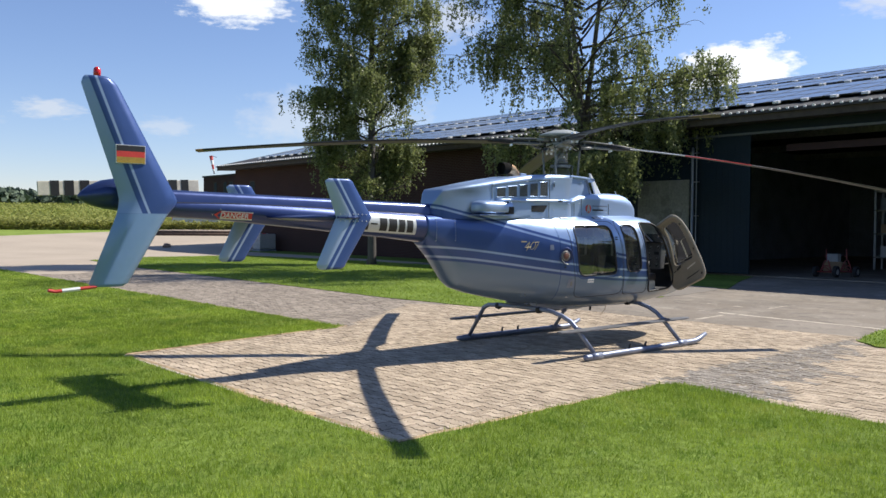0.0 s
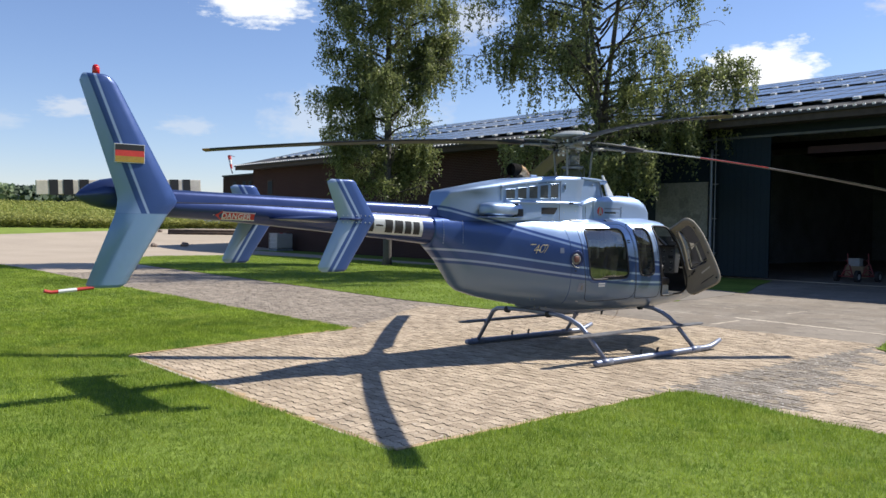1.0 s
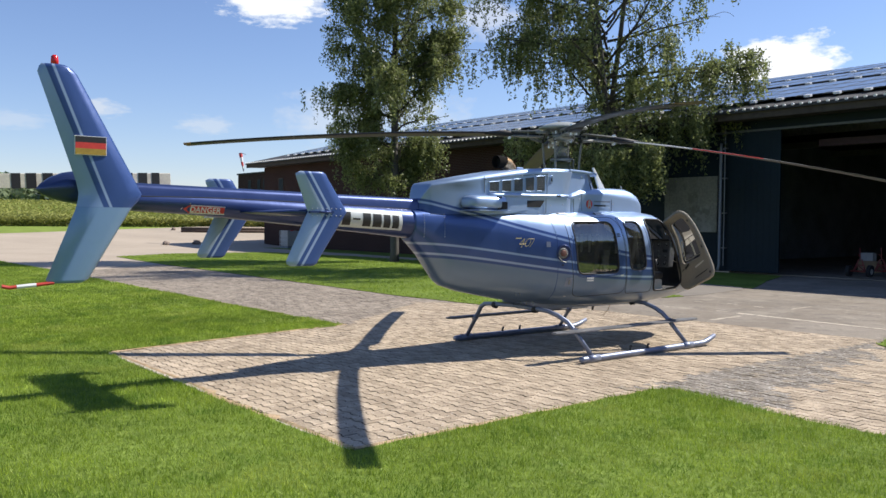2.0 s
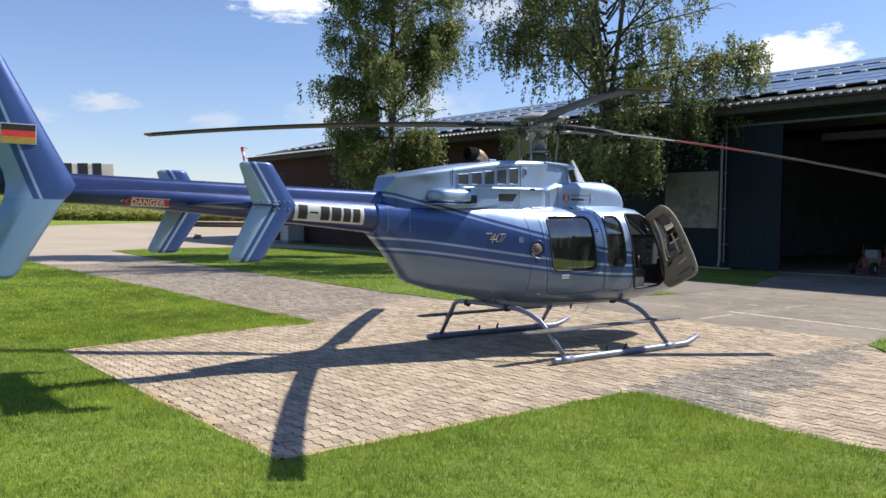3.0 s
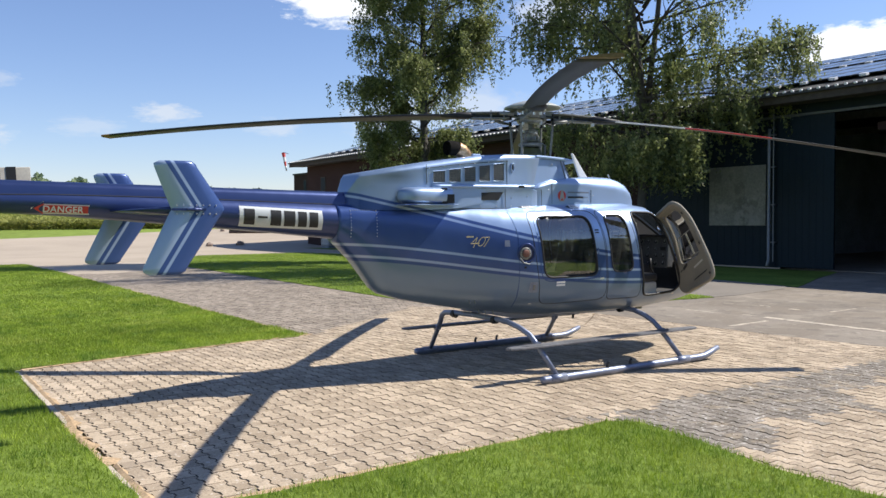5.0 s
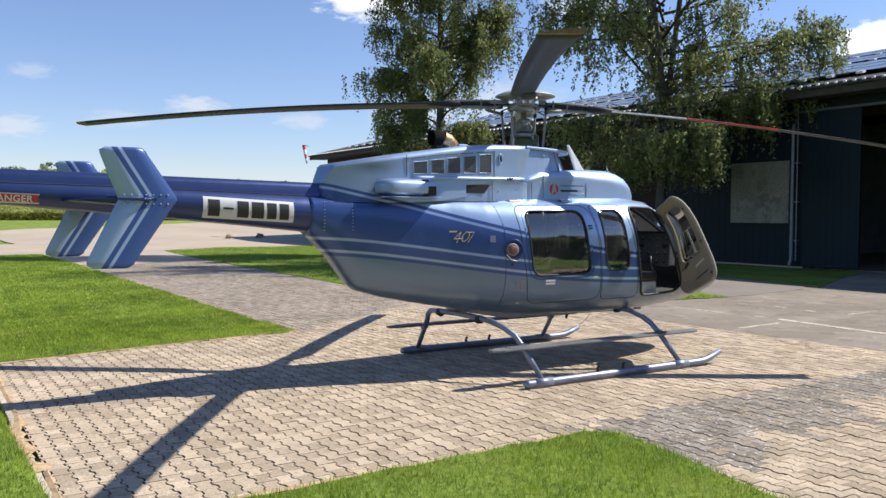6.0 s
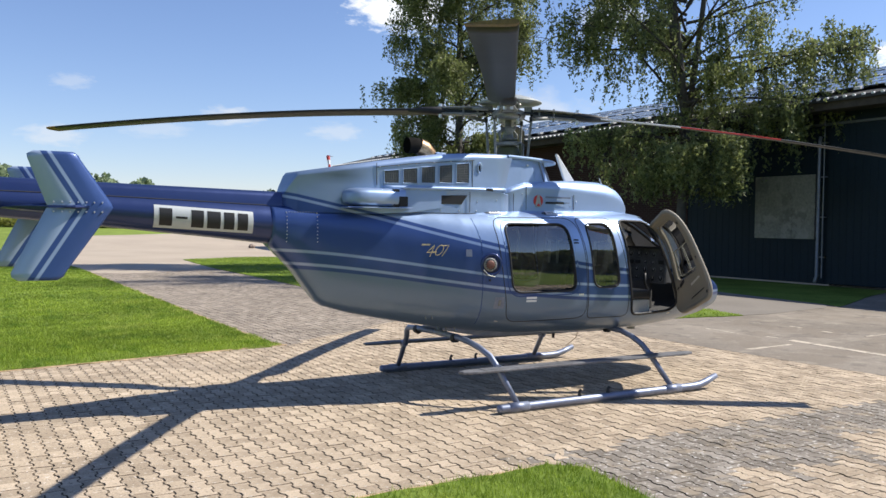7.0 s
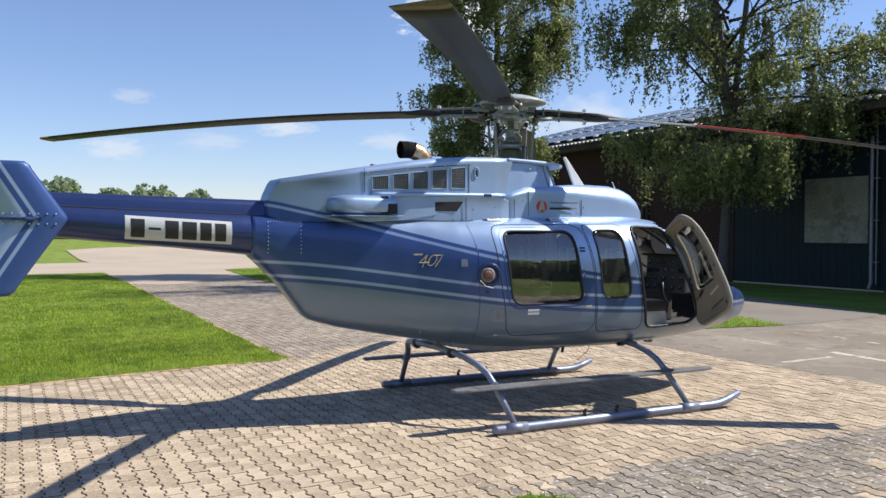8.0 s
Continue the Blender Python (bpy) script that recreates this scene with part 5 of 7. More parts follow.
bm = loft(UPPER)
for v in bm.verts:
    if v.co.x > -0.31:
        v.co.x = -0.345 + (v.co.z - 2.15) * 0.3        # raked front edge
part("engine_cowling", bm, P_SILVER, heli, "pale blue-silver engine cowling with a row of vents", True)
LOWER = [(x, lower_w(x), 1.89, z1, 0.03) for x, z1 in ((-2.40, 1.99), (-2.25, 2.055), (-2.1, 2.105), (-1.9, 2.125), (-1.6, 2.135), (-1.3, 2.14), (-1.0, 2.145), (-0.7, 2.15), (-0.4, 2.15), (-0.3, 2.12))]
part("lower_cowling", loft(LOWER), P_SILVER, heli, "pale lower cowling panel", True)
FRONT = [(-0.36, 0.452, 1.86, 2.13, 0.03), (-0.24, 0.458, 1.86, 2.19, 0.05), (-0.07, 0.458, 1.86, 2.245, 0.07), (0.2, 0.45, 1.86, 2.265, 0.09), (0.5, 0.435, 1.86, 2.287, 0.12), (0.8, 0.41, 1.86, 2.30, 0.16), (1.1, 0.375, 1.86, 2.297, 0.18), (1.27, 0.34, 1.86, 2.27, 0.18), (1.4, 0.30, 1.86, 2.23, 0.17), (1.5, 0.255, 1.86, 2.17, 0.15), (1.58, 0.20, 1.86, 2.08, 0.1), (1.63, 0.14, 1.86, 1.985, 0.05)]
part("front_cowling", loft(FRONT, 9), P_SILVER, heli, "pale domed front cowling", True)


def between(low, high, z0, z1):
    """A solid between two plan outlines of equal count, one above the other."""
    bm = bmesh.new()
    a, b = ([bm.verts.new((x, y, z)) for x, y in q] for q, z in ((low, z0), (high, z1)))
    bm.faces.new(a[::-1])
    bm.faces.new(b)
    for i in range(len(a)):
        j = (i + 1) % len(a)
        bm.faces.new((a[i], a[j], b[j], b[i]))
    bmesh.ops.recalc_face_normals(bm, faces=bm.faces[:])
    return bm


def both_sides(half):
    """A plan outline from its near half."""
    return half + [(x, -y) for x, y in half[::-1]]


# intake throat under an overhanging lip
THROAT_LOW = [(-0.40, -0.405), (-0.1, -0.402), (0.10, -0.395), (0.27, -0.365), (0.40, -0.30), (0.49, -0.20), (0.54, -0.07)]
THROAT_HIGH = [(-0.34, -0.40), (-0.1, -0.398), (0.04, -0.385), (0.17, -0.345), (0.27, -0.275), (0.34, -0.17), (0.38, -0.06)]
part("intake_throat", between(both_sides(THROAT_LOW), both_sides(THROAT_HIGH), 2.16, 2.485), P_SILVER, heli, "recessed intake panel in shade")
for i in (3, 4):
    (x0, y0), (x1, y1) = THROAT_LOW[i], THROAT_HIGH[i]
    part("intake_post", tube([(x0, y0 - 0.004, 2.165), (x1, y1 - 0.004, 2.48)], 0.010, 6), M_SKID, heli, "slim post across the intake")
for x, z in ((-0.02, 2.43), (-0.10, 2.20), (0.12, 2.21)):
    part("fastener", lathe([(0.012, 0.0), (0.012, 0.006), (0.0005, 0.008)], 8, m=Matrix.Translation((x, -0.405 if z < 2.4 else -0.40, z)) @ pose(0, 0, 0, 90)), M_ALU, heli)
LIP = both_sides([(-0.29, -0.437), (0.0, -0.43), (0.2, -0.405), (0.37, -0.345), (0.48, -0.25), (0.53, -0.13), (0.545, -0.04)])
bm = slab(LIP, 2, 2.494, 2.529, 0.014)
for v in bm.verts:
    v.co.z -= 0.032 * max(0.0, v.co.x + 0.2) / 0.75
part("intake_lip", bm, P_SILVER, heli, "overhanging lip above the intake")
# drip ledge along the foot of the vent panel
bm = bmesh.new()
rows = []
for i in range(16):
    x = -1.72 + 1.38 * i / 15
    w, z = upper_w(x), 2.137 + 0.012 * i / 15
    rows.append([bm.verts.new((x, -w - a, z + b)) for a, b in ((-0.03, 0.026), (0.012, 0.024), (0.03, 0.014), (0.034, 0.0), (0.028, -0.014), (-0.03, -0.016))])
for a, b in zip(rows, rows[1:]):
    for i in range(5):
        bm.faces.new((a[i], b[i], b[i + 1], a[i + 1]))
bm.faces.new(rows[0])
bm.faces.new(rows[-1])
bmesh.ops.recalc_face_normals(bm, faces=bm.faces[:])
part("drip_ledge", bm, P_SILVER, heli, "narrow rounded drip ledge", True)
part("latch_opening", boxed(-0.585, -0.505, -(upper_w(-0.55) + 0.038), -0.44, 2.135, 2.163), M_BLACK, heli, "dark latch opening")


def cowl_patch(poly, out, wfun, thick=0.006):
    bm = bmesh.new()
    a = [bm.verts.new((x, -(wfun(x) + out), z)) for x, z in poly]
    b = [bm.verts.new((x, -(wfun(x) + out - thick), z)) for x, z in poly]
    bm.faces.new(a)
    for i in range(len(a)):
        j = (i + 1) % len(a)
        bm.faces.new((a[i], b[i], b[j], a[j]))
    bmesh.ops.recalc_face_normals(bm, faces=bm.faces[:])
    return bm


def cowl_line(points, wfun, r=0.004, out=0.001):
    """A dark panel joint laid on a cowling side."""
    return tube([(x, -(wfun(x) + out), z) for x, z in dense(points, False, 0.06)], r, 5)


# vents with mesh behind raised rims
for i in range(5):
    x0, x1 = -1.708 + 0.195 * i, -1.708 + 0.195 * i + 0.152
    z0, z1 = 2.178 + 0.0075 * i, 2.302 + 0.0247 * i
    rim = [(x0, z0), (x1, z0 + 0.004), (x1, z1 + 0.015), (x0, z1)]
    v = part("vent", cowl_patch(rim, 0.002, upper_w), M_GRILL, heli, "dark mesh vent")
    part("vent_rim", tube([(x, -(upper_w(x) + 0.003), z) for x, z in rim + rim[:1]], 0.0055, 6), P_SILVER, v)
    bm = bmesh.new()
    for k in range(1, 8):
        f = k / 8
        tube([(x0 + (x1 - x0) * f, -(upper_w(x0 + (x1 - x0) * f) + 0.003), z0), (x0 + (x1 - x0) * f, -(upper_w(x0 + (x1 - x0) * f) + 0.003), z1 + 0.013 * f)], 0.0016, 4, bm=bm)
        tube([(x0, -(upper_w(x0) + 0.003), z0 + (z1 - z0) * f), (x1, -(upper_w(x1) + 0.003), z0 + (z1 + 0.012 - z0) * f)], 0.0016, 4, bm=bm)
    part("vent_mesh", bm, M_STEEL, v)["kind"] = "stuff"
for pts, wf in (([(-1.78, 2.16), (-1.785, 2.375)], upper_w), ([(-1.78, 2.335), (-1.4, 2.384), (-0.72, 2.445)], upper_w), ([(-0.735, 2.17), (-0.735, 2.445)], upper_w),
                ([(-2.45, 1.925), (-2.1, 1.9), (-1.6, 1.897), (-1.0, 1.897), (-0.7, 1.9)], lower_w), ([(-0.235, 1.93), (-0.235, 2.12)], lambda x: 0.456), ([(-0.07, 1.95), (-0.07, 2.2)], lambda x: 0.456),
                ([(-0.78, 1.91), (-0.78, 2.12)], lower_w), ([(0.60, 1.97), (0.60, 2.13)], lambda x: 0.43)):
    part("panel_joint", cowl_line(pts, wf, 0.0032), M_LINING, heli, "thin dark panel joint")
# small fasteners along the cowling seams
bm = bmesh.new()
for x, z, wf in [(-1.75 + 0.19 * i, 2.345 + 0.022 * i - 0.01, upper_w) for i in range(6)] + [(-1.5 + 0.2 * i, 1.925, lower_w) for i in range(5)] + [(-0.69, 2.02, lower_w), (-0.45, 2.04, lower_w), (-0.12, 2.0, lambda x: 0.456), (-0.12, 2.12, lambda x: 0.456), (0.55, 2.0, lambda x: 0.433), (0.64, 2.06, lambda x: 0.425)]:
    bmesh.ops.create_icosphere(bm, subdivisions=1, radius=0.008, matrix=Matrix.Translation((x, -(wf(x) + 0.001), z)))
part("seam_fastener", bm, M_ALU, heli)["kind"] = "stuff"
part("lower_vent", cowl_patch([(-1.145, 1.99), (-0.875, 1.99), (-0.81, 2.083), (-1.145, 2.075)], 0.004, lower_w), M_RUBBER, heli, "dark lower vent")
part("oval_light", tube([(-0.654 + 0.022 * math.cos(a), -(upper_w(-0.654) + 0.006), 2.37 + 0.05 * math.sin(a)) for a in [2 * math.pi * i / 14 for i in range(15)]], 0.006, 5), P_SILVER, heli)
part("light_glass", tube([(-0.654, -(upper_w(-0.654) + 0.003), 2.345), (-0.654, -(upper_w(-0.654) + 0.003), 2.395)], 0.010, 8), M_BLACK, heli)
# side scoop: a rounded blister, closed astern and open in front
bm = bmesh.new()
rows = []
for x, k in ((-2.135, 0.0), (-2.125, 0.35), (-2.10, 0.62), (-2.06, 0.84), (-2.0, 0.96), (-1.92, 1.0), (-1.55, 1.02)):
    row = []
    for i in range(15):
        a = -math.pi / 2 + math.pi * i / 14
        c, sn = math.cos(a), math.sin(a)
        y = -0.30 - 0.18 * k * abs(c) ** 0.55
        z = 2.032 + (0.095 if sn > 0 else 0.092) * (0.35 + 0.65 * k) * math.copysign(abs(sn) ** 0.6, sn)
        row.append(bm.verts.new((x + (0.35 * (z - 2.03) if x > -1.6 else 0), y, z)))
    rows.append(row)
for a, b in zip(rows, rows[1:]):
    for i in range(14):
        bm.faces.new((a[i], b[i], b[i + 1], a[i + 1]))
bmesh.ops.recalc_face_normals(bm, faces=bm.faces[:])
scoop = part("side_scoop", bm, P_SILVER, heli, "rounded side scoop on the cowling", True)
part("scoop_throat", boxed(-1.66, -1.60, -0.47, -0.30, 1.945, 2.12), M_BLACK, scoop)
part("scoop_mouth", boxed(-1.61, -1.512, -0.486, -0.38, 1.953, 2.05, 0.008), M_RUBBER, scoop, "dark open mouth")
part("scoop_flange", slab([(-2.15, 1.928), (-1.46, 1.93), (-1.46, 1.942), (-2.15, 1.94)], 1, -0.487, -0.30, 0.004), P_SILVER, scoop)

# exhaust: elbow that rises from the cowling and turns aft
ex = part("exhaust_pipe", tube([(-0.99, 0, 2.36), (-0.995, 0, 2.45), (-1.02, 0, 2.525), (-1.07, 0, 2.575), (-1.14, 0, 2.60)], [0.085, 0.085, 0.085, 0.085, 0.086], 22, caps=False), M_BRONZE, heli, "heat-stained exhaust elbow", True)
part("exhaust_mouth", tube([(-1.135, 0, 2.60), (-1.14, 0, 2.60), (-1.20, 0, 2.603), (-1.275, 0, 2.60)], [0.08, 0.082, 0.084, 0.085], 22, caps=False), M_SOOT, ex, "sooty black exhaust mouth", True)
part("exhaust_throat", tube([(-1.20, 0, 2.60), (-1.19, 0, 2.60)], 0.08, 18), M_SOOT, ex)

# antennas and roof fittings
part("blade_antenna", slab([(0.815, 2.28), (0.97, 2.28), (0.705, 2.607), (0.682, 2.617), (0.672, 2.605)], 1, -0.014, 0.014, 0.008), M_WHITE, heli, "white raked blade antenna")
part("antenna_foot", lathe([(0.05, 2.285), (0.045, 2.305), (0.0005, 2.315)], 14, at=(1.03, 0, 0)), M_WHITE, heli)
part("whip_antenna", tube([(1.44, 0.02, 2.20), (1.353, 0.02, 2.362)], [0.009, 0.005], 6), M_WHITE, heli)
part("cowl_fitting", boxed(-0.98, -0.86, -0.10, -0.02, 2.49, 2.54, 0.01), P_SILVER, heli)

# operator's mark: two red crescents and plain bars; the model number in gold strokes
fw = lambda x: 0.452
mk = part("operator_mark", cowl_patch([(0.091 + 0.063 * math.cos(2 * math.pi * i / 24), 2.052 + 0.063 * math.sin(2 * math.pi * i / 24)) for i in range(24)], 0.006, fw, 0.004), M_RED, heli, "red round mark with plain grey bars")
part("mark_wedge", cowl_patch([(0.048, 1.985), (0.134, 1.985), (0.106, 2.118), (0.076, 2.118)], 0.008, fw, 0.003), M_DISC, mk)
part("mark_core", cowl_patch([(0.068, 1.995), (0.114, 1.995), (0.098, 2.022), (0.084, 2.022)], 0.010, fw, 0.003), M_RED, mk)
for x0, x1, z0, z1, m in ((0.19, 0.535, 2.085, 2.103, M_SKID), (0.19, 0.44, 2.024, 2.046, M_BLACK), (0.45, 0.52, 2.034, 2.042, M_SKID)):
    part("mark_bar", cowl_patch([(x0, z0), (x1, z0), (x1, z1), (x0, z1)], 0.006, fw, 0.004), m, mk)
gm = part("model_number", bead([(-1.215, 1.575), (-1.245, 1.545), (-1.292, 1.503), (-1.25, 1.504), (-1.195, 1.508)], -1, 0.001, 0.0055, False, 5), M_GOLD, heli, "slanting gold hand-drawn numerals")
part("stroke", bead([(-1.215, 1.575), (-1.262, 1.46)], -1, 0.001, 0.005, False, 5), M_GOLD, gm)
part("stroke", bead([(-1.168 + 0.034 * math.cos(a) + 0.022 * math.sin(a), 1.525 + 0.05 * math.sin(a)) for a in [2 * math.pi * i / 12 for i in range(12)]], -1, 0.001, 0.005, True, 5), M_GOLD, gm)
part("stroke", bead([(-1.135, 1.57), (-1.075, 1.575), (-1.10, 1.53), (-1.145, 1.465)], -1, 0.001, 0.0055, False, 5), M_GOLD, gm)
part("mark_bar", film([(-1.345, 1.572), (-1.262, 1.572), (-1.256, 1.588), (-1.339, 1.588)], -1, 0.004, 2), M_GOLD, gm)
part("access_joint", bead(rounded([(-0.8, 1.86), (-0.74, 1.6), (-0.72, 1.0), (-0.7, 0.75)], 0.02), -1, -0.002, 0.005, False, 5), P_SILVER, heli, "raised seam across the body side")

# ---- main rotor ----
part("mast", tube([(0, 0, 2.3), (0, 0, 3.12)], 0.036, 16), M_HUB, heli, "grey rotor mast", True)
part("mast_support", lathe([(0.20, 2.40), (0.15, 2.56), (0.115, 2.64), (0.10, 2.66)], 20), M_OLIVE, heli, "olive mast support", True)
part("swashplate", lathe([(0.05, 2.665), (0.15, 2.672), (0.165, 2.69), (0.15, 2.71), (0.06, 2.718)], 28), M_HUB, heli, "round grey swashplate", True)
part("rotating_ring", lathe([(0.045, 2.72), (0.10, 2.726), (0.105, 2.75), (0.06, 2.76), (0.055, 2.83), (0.085, 2.84), (0.085, 2.87), (0.04, 2.88)], 24), M_STEEL, heli, "", True)
part("mast_boot", lathe([(0.10, 2.5), (0.095, 2.56), (0.07, 2.61), (0.05, 2.63)], 20), M_RUBBER, heli, "", True)
for k in range(2):
    a = radians(20 + 180 * k)
    ca, sa = math.cos(a), math.sin(a)
    part("drive_link", tube([(0.07 * ca, 0.07 * sa, 2.86), (0.17 * ca, 0.17 * sa, 2.80), (0.14 * ca, 0.14 * sa, 2.71)], [0.016, 0.018, 0.014], 8), M_HUB, heli, "", True)
part("hub_plate", lathe([(0.05, 2.95), (0.16, 2.955), (0.19, 2.99), (0.19, 3.03), (0.17, 3.055), (0.05, 3.06)], 28), M_STEEL, heli, "grey metal rotor hub", True)
for k in range(4):
    a = radians(-35.1 + 45 + 90 * k)
    part("hub_bolt", tube([(0.15 * math.cos(a), 0.15 * math.sin(a), 2.93), (0.15 * math.cos(a), 0.15 * math.sin(a), 3.10)], 0.018, 8), M_ALU, heli)
part("hub_disc", lathe([(0.06, 3.12), (0.315, 3.13), (0.355, 3.142), (0.345, 3.156), (0.25, 3.195), (0.15, 3.222), (0.04, 3.235)], 40, at=(0.02, 0, 0)), M_DISC, heli, "pale grey domed disc on top of the hub", True)
part("mast_nut", lathe([(0.08, 3.05), (0.08, 3.12), (0.0005, 3.12)], 12), M_STEEL, heli)
ROTOR, DROOP, TILT_F = -35.1, 0.44, 0.29


def blade_z(r, az):
    return 3.04 - DROOP * (r / 5.33) ** 1.7 - TILT_F * (r / 5.33) * math.cos(az)


def make_blade(k):
    az = radians(ROTOR + 90 * k)
    ca, sa = math.cos(az), math.sin(az)
    out, lead = Vector((ca, sa, 0)), Vector((-sa, ca, 0))    # turning against the clock: leading edge ahead
    def at(r, c, h):
        return out * r + lead * c + Vector((0, 0, blade_z(r, az) + h))
    # airfoil: chord 0.27, twisted a little
    bm, edge, tip = bmesh.new(), bmesh.new(), bmesh.new()
    rows = []
    foil = ((0.07, 0.0), (0.055, 0.013), (0.01, 0.018), (-0.08, 0.012), (-0.2, 0.002), (-0.2, -0.002), (-0.08, -0.008), (0.01, -0.012), (0.055, -0.010))
    rs = [0.82, 0.95, 1.1, 1.4] + [1.8 + 0.35 * i for i in range(10)] + [5.23]
    for r in rs:
        pitch = radians(9 - 7 * r / 5.33)
        w = 0.55 if r < 0.9 else (0.8 if r < 1.0 else 1.0)
        rows.append([bm.verts.new(at(r, c * w, h + c * w * math.sin(pitch))) for c, h in foil])
    n = len(foil)
    for a, b in zip(rows, rows[1:]):
        for i in range(n):
            bm.faces.new((a[i], b[i], b[(i + 1) % n], a[(i + 1) % n]))
    bm.faces.new(rows[0])
    bm.faces.new(rows[-1])
    bmesh.ops.recalc_face_normals(bm, faces=bm.faces[:])
    bl = part("rotor_blade", bm, M_BLADE, heli, "long drooping dark grey rotor blade with a worn tip", True)
    rows = []
    for r in (5.23, 5.28, 5.33):
        pitch = radians(9 - 7 * r / 5.33)
        rows.append([tip.verts.new(at(r, c, h + c * math.sin(pitch))) for c, h in foil])
    for a, b in zip(rows, rows[1:]):
        for i in range(n):
            tip.faces.new((a[i], b[i], b[(i + 1) % n], a[(i + 1) % n]))
    tip.faces.new(rows[-1])
    part("blade_tip", tip, M_TIP, bl, "worn brownish blade tip")
    # coloured trailing edge strips
    for r0, r1, m, lab in ((1.0, 1.85, M_WHITE, "white edge strip"), (1.85, 2.9, M_RED, "red edge strip"))[:2 if k == 0 else 0]:
        sb = bmesh.new()
        rows = []
        for i in range(6):
            r = r0 + (r1 - r0) * i / 5
            pitch = radians(9 - 7 * r / 5.33)
            rows.append([sb.verts.new(at(r, c, h + c * math.sin(pitch))) for c, h in ((-0.19, 0.008), (-0.206, 0.006), (-0.206, -0.006), (-0.19, -0.008))])
        for a, b in zip(rows, rows[1:]):
            for i in range(4):
                sb.faces.new((a[i], b[i], b[(i + 1) % 4], a[(i + 1) % 4]))
        bmesh.ops.recalc_face_normals(sb, faces=sb.faces[:])
        part("edge_strip", sb, m, bl, lab)
    # black cuff, two-armed grip, bolts, pitch horn and link
    cuff = bmesh.new()
    rows = []
    for r, w, h in ((0.70, 0.055, 0.03), (0.76, 0.085, 0.05), (0.90, 0.105, 0.045), (1.12, 0.06, 0.02)):
        rows.append([cuff.verts.new(at(r, c * w, s * h)) for c, s in ((1, 0), (0.7, 0.8), (-0.7, 0.8), (-1, 0), (-0.7, -0.8), (0.7, -0.8))])
    for a, b in zip(rows, rows[1:]):
        for i in range(6):
            cuff.faces.new((a[i], b[i], b[(i + 1) % 6], a[(i + 1) % 6]))
    cuff.faces.new(rows[0])
    cuff.faces.new(rows[-1])
    bmesh.ops.recalc_face_normals(cuff, faces=cuff.faces[:])
    part("blade_cuff", cuff, M_RUBBER, bl, "black blade cuff", True)
    for s in (1, -1):
        fork = bmesh.new()
        rows = []
        for r, w, lift in ((0.27, 0.07, 0.022), (0.32, 0.10, 0.032), (0.42, 0.098, 0.036), (0.56, 0.082, 0.034), (0.72, 0.062, 0.032), (0.80, 0.05, 0.034)):
            rows.append([fork.verts.new(at(r, c * w, s * lift + h)) for c, h in ((1, 0.008), (0.6, 0.015), (-0.6, 0.015), (-1, 0.008), (-1, -0.008), (-0.6, -0.013), (0.6, -0.013), (1, -0.008))])
        for a, b in zip(rows, rows[1:]):
            for i in range(8):
                fork.faces.new((a[i], b[i], b[(i + 1) % 8], a[(i + 1) % 8]))
        fork.faces.new(rows[0])
        fork.faces.new(rows[-1])
        bmesh.ops.recalc_face_normals(fork, faces=fork.faces[:])
        part("grip_plate", fork, M_HUB, bl, "grey metal grip plate", True)
    for c in (-0.035, 0.035):
        part("grip_bolt", tube([at(0.76, c, -0.075), at(0.76, c, 0.075)], 0.017, 8), M_ALU, bl)
    yoke = bmesh.new()
    rows = []
    for r, w in ((0.05, 0.10), (0.2, 0.075), (0.34, 0.05), (0.56, 0.045), (0.70, 0.05)):
        rows.append([yoke.verts.new(at(r, c * w, h)) for c, h in ((1, 0.011), (-1, 0.011), (-1, -0.011), (1, -0.011))])
    for a, b in zip(rows, rows[1:]):
        for i in range(4):
            yoke.faces.new((a[i], b[i], b[(i + 1) % 4], a[(i + 1) % 4]))
    yoke.faces.new(rows[0])
    yoke.faces.new(rows[-1])
    bmesh.ops.recalc_face_normals(yoke, faces=yoke.faces[:])
    part("yoke_beam", yoke, M_BLADE, bl, "dark flexible yoke beam")
    for r, c in ((0.34, 0.075), (0.34, -0.075), (0.50, 0.06), (0.50, -0.06)):
        part("grip_stud", tube([at(r, c, -0.06), at(r, c, 0.06)], 0.011, 6), M_STEEL, bl)
    part("hose", tube([at(0.10, 0.09, -0.02), at(0.2, 0.13, -0.06), at(0.27, 0.12, -0.09)], 0.008, 6), M_RUBBER, bl)
    part("clamp_block", box(bmesh.new(), -0.045, 0.045, -0.03, 0.03, -0.035, 0.035, 0.008), M_STEEL, bl).matrix_local = Matrix.Translation(at(0.22, 0.0, 0.035)) @ Matrix.Rotation(az, 4, "Z")
    part("elastic_bearing", tube([at(0.30, 0.0, -0.045), at(0.30, 0.0, 0.045)], 0.06, 12), M_RUBBER, bl, "black rubber bearing")
    part("pitch_horn", tube([at(0.44, -0.08, -0.045), at(0.34, -0.15, -0.07), at(0.25, -0.15, -0.085)], [0.022, 0.02, 0.016], 8), M_HUB, bl, "", True)
    q = at(0.25, -0.15, -0.085)
    foot = Vector((q.x * 0.86, q.y * 0.86, 2.50))
    part("pitch_link", tube([q, q.lerp(foot, 0.12), q.lerp(foot, 0.2), q.lerp(foot, 0.8), foot], [0.012, 0.012, 0.0155, 0.0155, 0.011], 8), M_HUB, bl, "grey pitch link rod", True)
    part("link_end", tube([q + Vector((0, 0, -0.02)), q + Vector((0, 0, 0.03))], 0.02, 8), M_BLACK, bl)
